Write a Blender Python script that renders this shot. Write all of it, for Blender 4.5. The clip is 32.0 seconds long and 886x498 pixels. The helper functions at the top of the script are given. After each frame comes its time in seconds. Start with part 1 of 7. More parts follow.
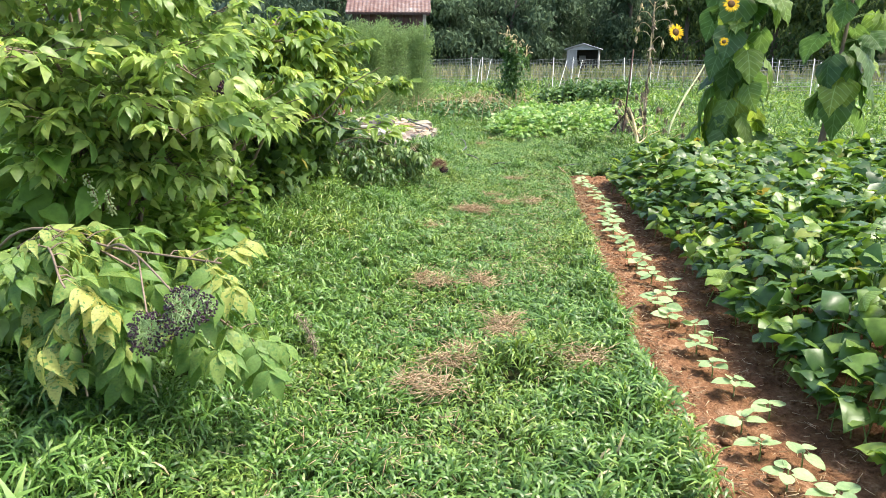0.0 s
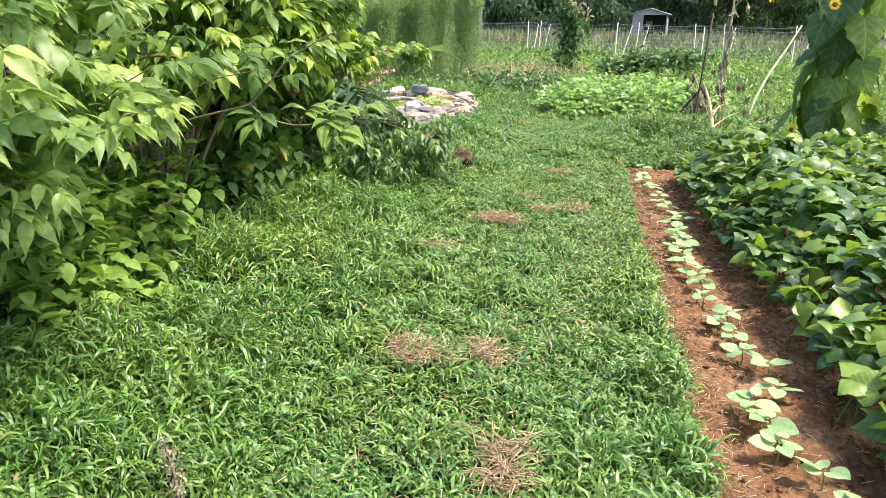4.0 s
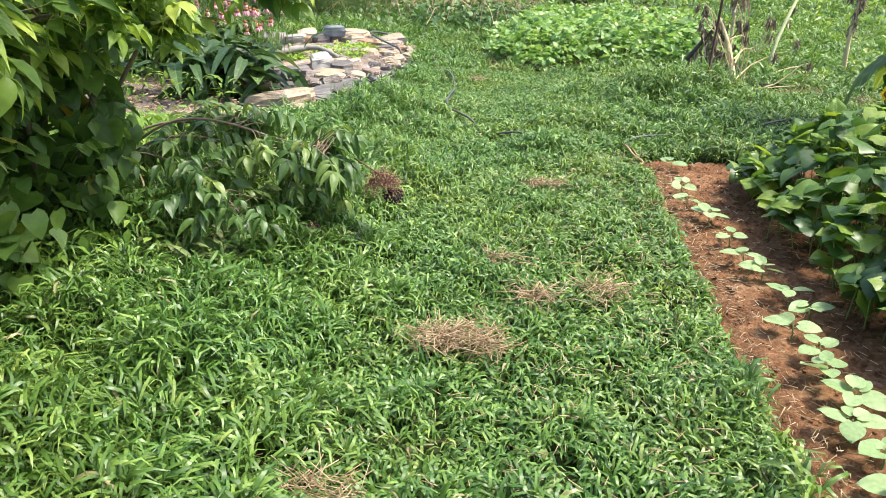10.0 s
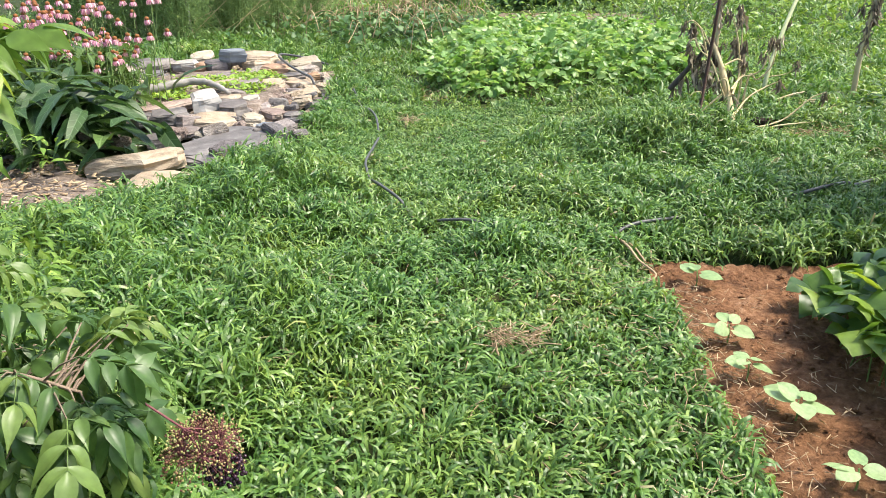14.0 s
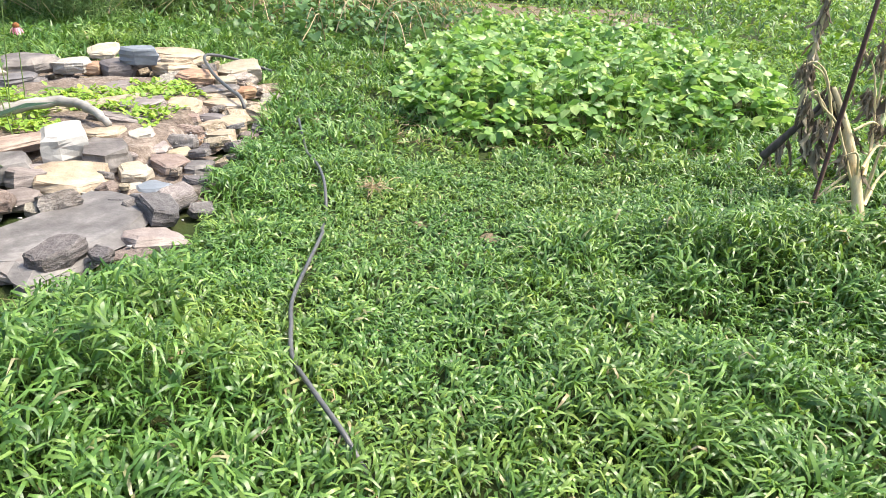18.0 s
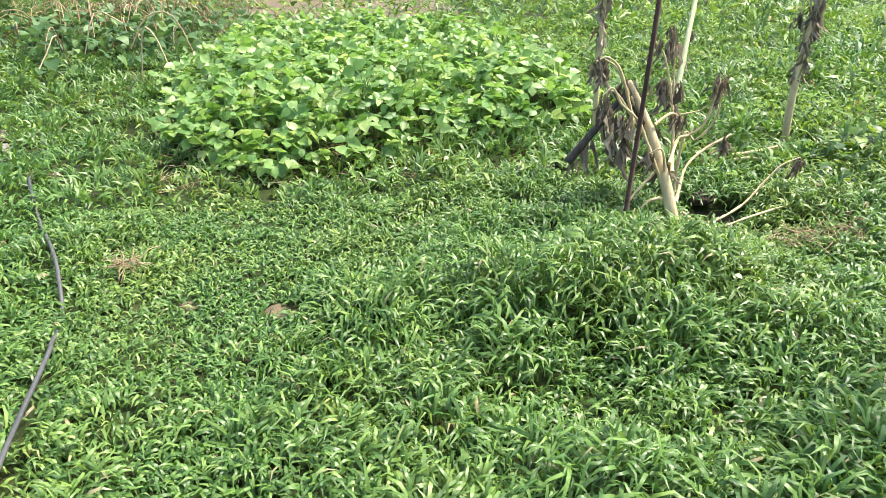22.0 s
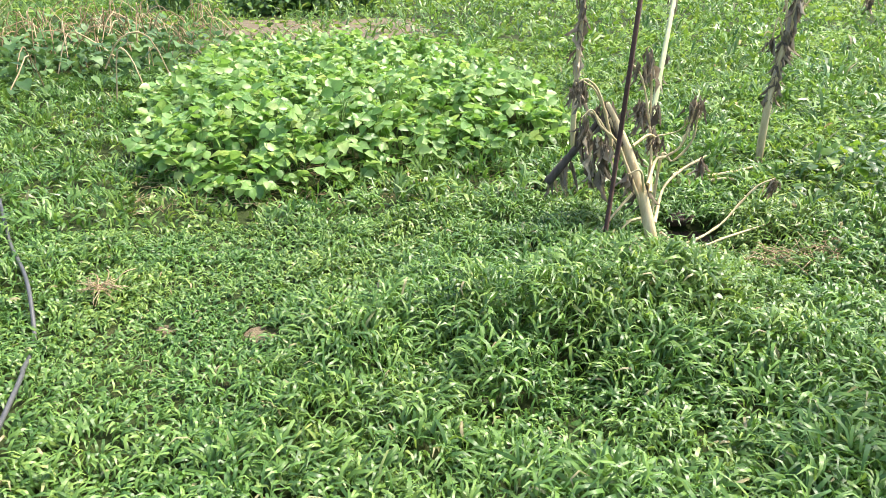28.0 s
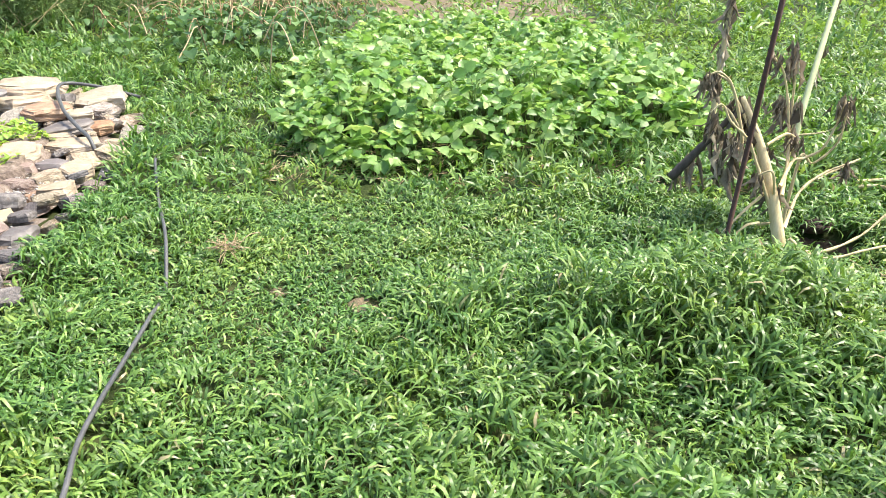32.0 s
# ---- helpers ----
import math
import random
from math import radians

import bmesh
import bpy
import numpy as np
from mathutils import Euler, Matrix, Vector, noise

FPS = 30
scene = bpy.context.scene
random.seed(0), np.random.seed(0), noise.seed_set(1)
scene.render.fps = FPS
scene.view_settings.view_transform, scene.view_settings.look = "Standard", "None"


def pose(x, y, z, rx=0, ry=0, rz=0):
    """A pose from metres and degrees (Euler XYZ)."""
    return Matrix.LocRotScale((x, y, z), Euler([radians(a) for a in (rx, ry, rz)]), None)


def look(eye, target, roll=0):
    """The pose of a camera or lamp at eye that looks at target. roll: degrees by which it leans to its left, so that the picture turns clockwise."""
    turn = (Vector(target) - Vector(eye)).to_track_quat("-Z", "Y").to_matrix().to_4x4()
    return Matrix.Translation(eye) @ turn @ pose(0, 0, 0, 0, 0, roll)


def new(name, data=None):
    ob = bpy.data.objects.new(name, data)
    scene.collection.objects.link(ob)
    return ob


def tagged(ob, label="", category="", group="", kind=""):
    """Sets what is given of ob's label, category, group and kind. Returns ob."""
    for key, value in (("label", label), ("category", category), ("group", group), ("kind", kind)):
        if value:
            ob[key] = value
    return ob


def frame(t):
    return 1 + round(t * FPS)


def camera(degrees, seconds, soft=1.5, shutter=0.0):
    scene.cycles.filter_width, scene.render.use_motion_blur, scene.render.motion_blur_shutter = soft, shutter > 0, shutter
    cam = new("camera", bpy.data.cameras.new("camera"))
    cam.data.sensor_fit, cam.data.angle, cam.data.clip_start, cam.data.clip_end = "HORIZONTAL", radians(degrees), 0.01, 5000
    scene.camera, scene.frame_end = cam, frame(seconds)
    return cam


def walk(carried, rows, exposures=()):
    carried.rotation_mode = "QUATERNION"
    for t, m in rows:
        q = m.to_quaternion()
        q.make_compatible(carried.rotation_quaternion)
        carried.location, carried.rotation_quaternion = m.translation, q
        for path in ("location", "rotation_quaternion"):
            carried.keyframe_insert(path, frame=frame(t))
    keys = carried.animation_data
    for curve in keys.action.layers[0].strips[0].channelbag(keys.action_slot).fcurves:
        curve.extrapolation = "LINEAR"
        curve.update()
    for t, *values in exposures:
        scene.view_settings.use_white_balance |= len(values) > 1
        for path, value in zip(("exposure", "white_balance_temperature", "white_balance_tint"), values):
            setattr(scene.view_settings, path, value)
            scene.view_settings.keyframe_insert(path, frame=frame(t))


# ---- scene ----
cam = camera(61.5, 32.0, soft=0.9)
PATH = [
    (0, (1.584, -3.642, 1.56), (1.096, -1.77, 1.055), 0.1),
    (0.5, (1.511, -3.583, 1.536), (1.043, -1.727, 0.958), 0.1),
    (1, (1.53, -3.388, 1.516), (1.085, -1.553, 0.855), 0.8),
    (1.5, (1.658, -3.091, 1.549), (1.122, -1.272, 0.911), 1.2),
    (2, (1.66, -2.912, 1.534), (1.175, -1.079, 0.898), 0.8),
    (2.5, (1.48, -2.619, 1.56), (1.031, -0.768, 0.948), 1.6),
    (3, (1.408, -2.393, 1.533), (1.019, -0.531, 0.915), 1.4),
    (3.5, (1.421, -2.057, 1.547), (0.864, -0.245, 0.91), 1.5),
    (4, (1.431, -1.877, 1.543), (0.812, -0.071, 0.949), 0.9),
    (4.5, (1.282, -1.638, 1.532), (0.781, 0.205, 0.939), 1.6),
    (6.5, (1.014, -0.576, 1.492), (0.448, 1.216, 0.806), 2.0),
    (7, (0.859, -0.313, 1.497), (0.348, 1.486, 0.789), 0.7),
    (7.5, (0.737, -0.117, 1.498), (0.336, 1.711, 0.792), 0.5),
    (8, (0.73, 0.134, 1.467), (0.26, 1.934, 0.732), 0.4),
    (8.5, (0.76, 0.445, 1.497), (0.244, 2.246, 0.796), 1.9),
    (9, (0.726, 0.679, 1.469), (0.228, 2.474, 0.742), 1.5),
    (9.5, (0.609, 0.944, 1.474), (0.214, 2.758, 0.728), -0.9),
    (10, (0.57, 1.162, 1.452), (0.113, 2.953, 0.686), -0.1),
    (10.5, (0.646, 1.488, 1.483), (0.178, 3.314, 0.813), 1.1),
    (11, (0.596, 1.686, 1.478), (0.209, 3.532, 0.813), 1.3),
    (11.5, (0.458, 1.932, 1.486), (0.217, 3.804, 0.824), 0.5),
    (12, (0.385, 2.12, 1.453), (0.154, 3.981, 0.76), 2.4),
    (12.5, (0.461, 2.411, 1.471), (0.171, 4.248, 0.734), 2.3),
    (13, (0.442, 2.623, 1.474), (0.133, 4.469, 0.769), 3.0),
    (13.5, (0.324, 2.91, 1.474), (0.006, 4.751, 0.76), -0.7),
    (14, (0.244, 3.123, 1.459), (-0.071, 4.944, 0.696), -0.7),
    (14.5, (0.279, 3.459, 1.461), (-0.067, 5.258, 0.66), 1.4),
    (16.5, (0.003, 4.569, 1.456), (-0.321, 6.373, 0.655), 3.0),
    (17, (-0.022, 4.875, 1.48), (-0.41, 6.667, 0.681), 4.4),
    (17.5, (-0.16, 5.173, 1.472), (-0.532, 6.961, 0.656), 1.3),
    (18, (-0.232, 5.432, 1.464), (-0.452, 7.244, 0.647), 2.8),
    (18.5, (-0.144, 5.746, 1.464), (-0.383, 7.548, 0.629), 4.2),
    (19, (-0.123, 5.938, 1.493), (-0.255, 7.748, 0.653), 3.2),
    (19.5, (-0.225, 6.086, 1.48), (-0.016, 7.883, 0.627), -1.4),
    (20, (-0.309, 6.163, 1.459), (-0.005, 7.94, 0.595), -1.1),
    (20.5, (-0.254, 6.182, 1.458), (0.069, 7.952, 0.584), 0.2),
    (21, (-0.118, 6.18, 1.502), (0.193, 7.95, 0.624), 2.8),
    (21.5, (-0.072, 6.153, 1.513), (0.189, 7.939, 0.65), -0.2),
    (22, (-0.073, 6.143, 1.529), (0.157, 7.941, 0.685), -0.2),
    (22.5, (-0.092, 6.15, 1.536), (0.143, 7.967, 0.732), 0.7),
    (23, (-0.124, 6.151, 1.529), (0.143, 7.968, 0.737), 2.0),
    (23.5, (-0.142, 6.149, 1.53), (0.129, 7.965, 0.737), 1.7),
    (24, (-0.13, 6.145, 1.54), (0.137, 7.96, 0.743), 1.0),
    (24.5, (-0.137, 6.141, 1.536), (0.128, 7.958, 0.744), 1.2),
    (26.5, (-0.122, 6.135, 1.546), (0.112, 7.96, 0.761), -0.1),
    (27, (-0.1, 6.143, 1.548), (0.174, 7.966, 0.772), -0.2),
    (27.5, (-0.117, 6.157, 1.536), (0.153, 7.983, 0.767), -0.0),
    (28, (-0.096, 6.163, 1.526), (0.202, 7.974, 0.732), 0.4),
    (28.5, (-0.028, 6.145, 1.535), (0.279, 7.935, 0.698), 0.3),
    (29, (0.064, 6.126, 1.544), (0.374, 7.925, 0.728), 1.3),
    (29.5, (0.076, 6.123, 1.544), (0.248, 7.936, 0.719), -0.1),
    (30, (0.076, 6.138, 1.548), (0.205, 7.95, 0.713), 1.3),
    (30.5, (0.053, 6.152, 1.541), (0.058, 7.968, 0.703), 0.1),
    (31, (0.06, 6.15, 1.547), (-0.016, 7.963, 0.706), -0.7),
    (31.5, (0.075, 6.148, 1.556), (-0.008, 7.959, 0.712), -0.3),
    (32, (0.071, 6.14, 1.557), (-0.012, 7.95, 0.711), 0.3),
]
EXPOSURES = [(0.0, 1.55), (4.0, 1.55), (8.0, 1.45), (10.0, 1.38), (12.0, 1.37), (13.0, 1.34), (14.2, 1.31), (16.0, 1.41), (19.0, 1.5), (22.0, 1.56), (28.0, 1.6), (32.0, 1.61)]
walk(cam, [(t, look(eye, target, roll)) for t, eye, target, roll in PATH], EXPOSURES)

# ---- light ----
world = bpy.data.worlds.new("world")
scene.world = world
world.use_nodes = True
wn = world.node_tree.nodes
sky = wn.new("ShaderNodeTexSky")
sky.sky_type = "NISHITA"
sky.sun_disc = False
SUN_UP, SUN_AZ = radians(60), radians(76)  # azimuth from +y towards +x
sky.sun_elevation, sky.sun_rotation = SUN_UP, SUN_AZ
sky.dust_density, sky.air_density = 3.0, 1.0
wn["Background"].inputs["Strength"].default_value = 0.15
world.node_tree.links.new(sky.outputs["Color"], wn["Background"].inputs["Color"])
sun = new("sun", bpy.data.lights.new("sun", "SUN"))
sun.data.energy, sun.data.angle, sun.data.color = 2.7, radians(11), (1.0, 0.93, 0.80)
toward = Vector((math.sin(SUN_AZ) * math.cos(SUN_UP), math.cos(SUN_AZ) * math.cos(SUN_UP), math.sin(SUN_UP)))
sun.matrix_world = look(toward * 60, (0, 0, 0))

rng = np.random.default_rng(7)


# ---- materials ----
def nodes_of(name):
    m = bpy.data.materials.new(name)
    m.use_nodes = True
    return m, m.node_tree.nodes, m.node_tree.links


def ramp_of(ns, colours, interpolation="LINEAR"):
    r = ns.new("ShaderNodeValToRGB")
    el = r.color_ramp.elements
    while len(el) < len(colours):
        el.new(0.5)
    for e, (p, c) in zip(el, colours):
        e.position, e.color = p, (*c, 1)
    r.color_ramp.interpolation = interpolation
    return r


def vein_mask(ns, ln, tc, count):
    """Pale midrib and slanting side veins of a leaf that lies along its own y."""
    def op(kind, a, b=None):
        n = ns.new("ShaderNodeMath")
        n.operation = kind
        for s, v in zip(n.inputs, (a, b)):
            if v is None:
                continue
            if isinstance(v, (int, float)):
                s.default_value = v
            else:
                ln.new(v, s)
        return n.outputs[0]
    sep = ns.new("ShaderNodeSeparateXYZ")
    ln.new(tc.outputs["Object"], sep.inputs[0])
    ax = op("ABSOLUTE", sep.outputs["X"])
    mid = op("LESS_THAN", ax, 0.014)
    f = op("FRACT", op("MULTIPLY", op("SUBTRACT", sep.outputs["Y"], op("MULTIPLY", ax, 0.8)), count))
    side = op("LESS_THAN", op("ABSOLUTE", op("SUBTRACT", f, 0.5)), 0.055)
    return op("MULTIPLY", op("MAXIMUM", mid, side), 0.55)


def foliage(name, colours, rough=0.45, through_light=0.35, by_object=False, scale=60, spec=0.3, spots=None, patches=False, veins=0):
    """Leaf: colour varies from leaf to leaf and in fine mottling; light comes through it."""
    m, ns, ln = nodes_of(name)
    b = ns["Principled BSDF"]
    if by_object:
        src = ns.new("ShaderNodeObjectInfo").outputs["Random"]
    else:
        src = ns.new("ShaderNodeNewGeometry").outputs["Random Per Island"]
    r = ramp_of(ns, colours)
    ln.new(src, r.inputs["Fac"])
    tc = ns.new("ShaderNodeTexCoord")
    nz = ns.new("ShaderNodeTexNoise")
    nz.inputs["Scale"].default_value = scale
    nz.inputs["Detail"].default_value = 4
    ln.new(tc.outputs["Object"], nz.inputs["Vector"])
    hs = ns.new("ShaderNodeHueSaturation")
    mp = ns.new("ShaderNodeMapRange")
    mp.inputs["From Min"].default_value, mp.inputs["From Max"].default_value = 0.3, 0.7
    mp.inputs["To Min"].default_value, mp.inputs["To Max"].default_value = 0.84, 1.2
    ln.new(nz.outputs["Fac"], mp.inputs["Value"])
    ln.new(mp.outputs["Result"], hs.inputs["Value"])
    ln.new(r.outputs["Color"], hs.inputs["Color"])
    colour = hs.outputs["Color"]
    if patches:
        n3 = ns.new("ShaderNodeTexNoise")
        n3.inputs["Scale"].default_value, n3.inputs["Detail"].default_value = 1.3, 5
        ln.new(tc.outputs["Object"], n3.inputs["Vector"])
        pr = ramp_of(ns, [(0.33, (0.86, 0.94, 0.9)), (0.46, (0.96, 0.99, 0.97)), (0.55, (1.06, 1.02, 0.98)), (0.67, (1.28, 1.11, 1.02))])
        ln.new(n3.outputs["Fac"], pr.inputs["Fac"])
        mu = ns.new("ShaderNodeMixRGB")
        mu.blend_type = "MULTIPLY"
        mu.inputs["Fac"].default_value = 1
        ln.new(colour, mu.inputs["Color1"])
        ln.new(pr.outputs["Color"], mu.inputs["Color2"])
        colour = mu.outputs["Color"]
    if spots:
        n2 = ns.new("ShaderNodeTexNoise")
        n2.inputs["Scale"].default_value = spots[0]
        ln.new(tc.outputs["Object"], n2.inputs["Vector"])
        sr = ramp_of(ns, [(spots[1], (0, 0, 0)), (spots[1] + 0.06, (1, 1, 1))])
        ln.new(n2.outputs["Fac"], sr.inputs["Fac"])
        mx = ns.new("ShaderNodeMixRGB")
        mx.inputs["Color2"].default_value = (*spots[2], 1)
        ln.new(sr.outputs["Color"], mx.inputs["Fac"])
        ln.new(colour, mx.inputs["Color1"])
        colour = mx.outputs["Color"]
    relief = nz.outputs["Fac"]
    if veins:
        vein = vein_mask(ns, ln, tc, veins)
        vm = ns.new("ShaderNodeMixRGB")
        lighter = ns.new("ShaderNodeHueSaturation")
        lighter.inputs["Saturation"].default_value, lighter.inputs["Value"].default_value = 0.8, 1.9
        ln.new(colour, lighter.inputs["Color"])
        ln.new(vein, vm.inputs["Fac"])
        ln.new(colour, vm.inputs["Color1"])
        ln.new(lighter.outputs["Color"], vm.inputs["Color2"])
        colour = vm.outputs["Color"]
        less = ns.new("ShaderNodeMath")
        less.operation = "SUBTRACT"
        ln.new(relief, less.inputs[0])
        ln.new(vein, less.inputs[1])
        relief = less.outputs[0]
    ln.new(colour, b.inputs["Base Color"])
    b.inputs["Roughness"].default_value = rough
    b.inputs["Specular IOR Level"].default_value = spec
    tr = ns.new("ShaderNodeBsdfTranslucent")
    h2 = ns.new("ShaderNodeHueSaturation")
    h2.inputs["Hue"].default_value = 0.485
    h2.inputs["Saturation"].default_value = 1.1
    h2.inputs["Value"].default_value = 1.6
    ln.new(colour, h2.inputs["Color"])
    ln.new(h2.outputs["Color"], tr.inputs["Color"])
    bump = ns.new("ShaderNodeBump")
    bump.inputs["Strength"].default_value = 0.25
    bump.inputs["Distance"].default_value = 0.01 if veins else 0.004
    ln.new(relief, bump.inputs["Height"])
    ln.new(bump.outputs["Normal"], b.inputs["Normal"])
    mix = ns.new("ShaderNodeMixShader")
    mix.inputs["Fac"].default_value = through_light
    ln.new(b.outputs["BSDF"], mix.inputs[1])
    ln.new(tr.outputs["BSDF"], mix.inputs[2])
    ln.new(mix.outputs["Shader"], ns["Material Output"].inputs["Surface"])
    return m


def solid(name, colours, rough=0.8, scale=8.0, bump=0.5, distance=0.01, metal=0.0, detail=8, vary=0.0, stretch=(1, 1, 1), spec=0.4):
    """Opaque surface: two scales of noise through a colour ramp, and relief."""
    m, ns, ln = nodes_of(name)
    b = ns["Principled BSDF"]
    tc = ns.new("ShaderNodeTexCoord")
    mp = ns.new("ShaderNodeMapping")
    mp.inputs["Scale"].default_value = stretch
    ln.new(tc.outputs["Object"], mp.inputs["Vector"])
    nz = ns.new("ShaderNodeTexNoise")
    nz.inputs["Scale"].default_value, nz.inputs["Detail"].default_value = scale, detail
    nz.inputs["Roughness"].default_value = 0.65
    ln.new(mp.outputs["Vector"], nz.inputs["Vector"])
    r = ramp_of(ns, colours)
    big = ns.new("ShaderNodeTexNoise")
    big.inputs["Scale"].default_value = scale * 0.17
    ln.new(mp.outputs["Vector"], big.inputs["Vector"])
    mixf = ns.new("ShaderNodeMath")
    mixf.operation = "MULTIPLY_ADD"
    mixf.inputs[1].default_value = 0.6
    ln.new(nz.outputs["Fac"], mixf.inputs[0])
    half = ns.new("ShaderNodeMath")
    half.operation = "MULTIPLY"
    half.inputs[1].default_value = 0.4
    ln.new(big.outputs["Fac"], half.inputs[0])
    ln.new(half.outputs[0], mixf.inputs[2])
    ln.new(mixf.outputs[0], r.inputs["Fac"])
    colour = r.outputs["Color"]
    if vary:
        oi = ns.new("ShaderNodeObjectInfo")
        hs = ns.new("ShaderNodeHueSaturation")
        mr = ns.new("ShaderNodeMapRange")
        mr.inputs["To Min"].default_value, mr.inputs["To Max"].default_value = 1 - vary, 1 + vary
        ln.new(oi.outputs["Random"], mr.inputs["Value"])
        ln.new(mr.outputs["Result"], hs.inputs["Value"])
        mh = ns.new("ShaderNodeMapRange")
        mh.inputs["To Min"].default_value, mh.inputs["To Max"].default_value = 0.6, 1.25
        wn_ = ns.new("ShaderNodeTexWhiteNoise")
        wn_.noise_dimensions = "1D"
        ln.new(oi.outputs["Random"], wn_.inputs["W"])
        ln.new(wn_.outputs["Value"], mh.inputs["Value"])
        ln.new(mh.outputs["Result"], hs.inputs["Saturation"])
        ln.new(colour, hs.inputs["Color"])
        colour = hs.outputs["Color"]
    ln.new(colour, b.inputs["Base Color"])
    b.inputs["Roughness"].default_value, b.inputs["Metallic"].default_value = rough, metal
    b.inputs["Specular IOR Level"].default_value = spec
    bp = ns.new("ShaderNodeBump")
    bp.inputs["Strength"].default_value, bp.inputs["Distance"].default_value = bump, distance
    ln.new(nz.outputs["Fac"], bp.inputs["Height"])
    ln.new(bp.outputs["Normal"], b.inputs["Normal"])
    return m


M_GRASS = foliage("grass_blades", [(0, (0.046, 0.112, 0.022)), (0.5, (0.102, 0.199, 0.041)), (0.88, (0.17, 0.285, 0.064)), (0.988, (0.23, 0.325, 0.08)), (0.993, (0.29, 0.26, 0.14)), (1, (0.36, 0.3, 0.17))], rough=0.42, through_light=0.27, scale=25, patches=True, spec=0.5)
# earth darkened so that shade between the blades is in its colour
M_LAWN = solid("lawn_soil_gap_shade", [(0.3, (0.02, 0.03, 0.01)), (0.5, (0.035, 0.05, 0.015)), (0.7, (0.06, 0.055, 0.025))], scale=9, bump=0.8, distance=0.03, spec=0.1)
M_SOIL = solid("red_clay_soil", [(0.3, (0.055, 0.027, 0.015)), (0.44, (0.155, 0.075, 0.036)), (0.56, (0.25, 0.13, 0.067)), (0.68, (0.39, 0.255, 0.16))], scale=34, bump=1.0, distance=0.025, rough=0.95, spec=0.15)
M_STRAW = foliage("dry_straw", [(0, (0.24, 0.16, 0.09)), (0.5, (0.4, 0.29, 0.175)), (1, (0.56, 0.44, 0.28))], rough=0.7, through_light=0.15, spec=0.2)
POTATO = [(0, (0.036, 0.085, 0.026)), (0.4, (0.072, 0.148, 0.03)), (0.75, (0.125, 0.22, 0.036)), (0.96, (0.2, 0.29, 0.045)), (0.988, (0.22, 0.27, 0.05)), (1, (0.24, 0.22, 0.05))]
M_POTATO = foliage("sweet_potato_leaf", POTATO, rough=0.4, through_light=0.36, scale=30, spec=0.45)
M_POTATO1 = foliage("sweet_potato_leaf_single", POTATO, rough=0.4, through_light=0.36, scale=5, by_object=True, spec=0.48, veins=6)
M_SEED = foliage("seedling_leaf", [(0, (0.23, 0.345, 0.15)), (1, (0.33, 0.44, 0.21))], rough=0.5, through_light=0.25, by_object=True, scale=5)
BEANS = [(0, (0.09, 0.195, 0.04)), (0.4, (0.16, 0.295, 0.07)), (0.85, (0.27, 0.4, 0.125)), (1, (0.37, 0.46, 0.17))]
M_BEAN = foliage("bean_leaf", BEANS, rough=0.4, through_light=0.38, scale=35, spec=0.5)
M_BEAN1 = foliage("bean_leaf_single", BEANS, rough=0.4, through_light=0.38, scale=35, spec=0.5, by_object=True)
ELDER = [(0, (0.12, 0.205, 0.06)), (0.4, (0.195, 0.29, 0.085)), (0.75, (0.285, 0.38, 0.12)), (1, (0.4, 0.47, 0.155))]
M_ELDER = foliage("elder_leaf", ELDER, rough=0.4, through_light=0.56, scale=30, spec=0.5)
LIGHT = [(0, (0.06, 0.12, 0.025)), (0.4, (0.11, 0.19, 0.036)), (0.75, (0.2, 0.295, 0.055)), (1, (0.34, 0.42, 0.085))]
M_ELDERLIGHT = foliage("light_elder_leaf", LIGHT, rough=0.42, through_light=0.36, scale=30)
M_ELDERLIGHT1 = foliage("light_elder_leaf_single", LIGHT, rough=0.42, through_light=0.36, scale=9, by_object=True)
M_ELDERNEW = foliage("young_elder_leaf", [(0, (0.1, 0.175, 0.03)), (0.5, (0.165, 0.25, 0.045)), (1, (0.25, 0.33, 0.075))], rough=0.36, through_light=0.42, scale=60, spec=0.6)
M_ELDER1 = foliage("elder_leaf_single", ELDER, rough=0.4, through_light=0.5, scale=9, by_object=True, spec=0.5)
M_ELDERDARK = foliage("dark_elder_leaf", [(0, (0.045, 0.1, 0.028)), (0.6, (0.09, 0.165, 0.042)), (1, (0.18, 0.255, 0.06))], rough=0.42, through_light=0.3, scale=9, by_object=True, spec=0.5)
M_ELDERDARKS = foliage("dark_elder_leaves", [(0, (0.045, 0.1, 0.028)), (0.6, (0.09, 0.165, 0.042)), (1, (0.18, 0.255, 0.06))], rough=0.42, through_light=0.3, scale=30, spec=0.5)
M_YELLOW = foliage("yellowing_leaf", [(0, (0.1, 0.19, 0.045)), (0.6, (0.175, 0.265, 0.065)), (1, (0.36, 0.36, 0.1))], rough=0.5, through_light=0.35, by_object=True, scale=30, spots=(18, 0.56, (0.10, 0.20, 0.05)))
M_WEED = foliage("weed_leaf", [(0, (0.095, 0.18, 0.03)), (0.6, (0.155, 0.265, 0.05)), (1, (0.25, 0.35, 0.08))], rough=0.6, through_light=0.3, scale=30, spec=0.18)
M_DARKWEED = foliage("dark_weed_leaf", [(0, (0.045, 0.1, 0.03)), (0.7, (0.085, 0.165, 0.05)), (1, (0.15, 0.24, 0.075))], rough=0.45, through_light=0.22, scale=25)
M_SEDGE = foliage("pale_sprig_leaf", [(0, (0.12, 0.18, 0.06)), (0.6, (0.2, 0.27, 0.1)), (1, (0.32, 0.36, 0.17))], rough=0.5, through_light=0.3, scale=30)
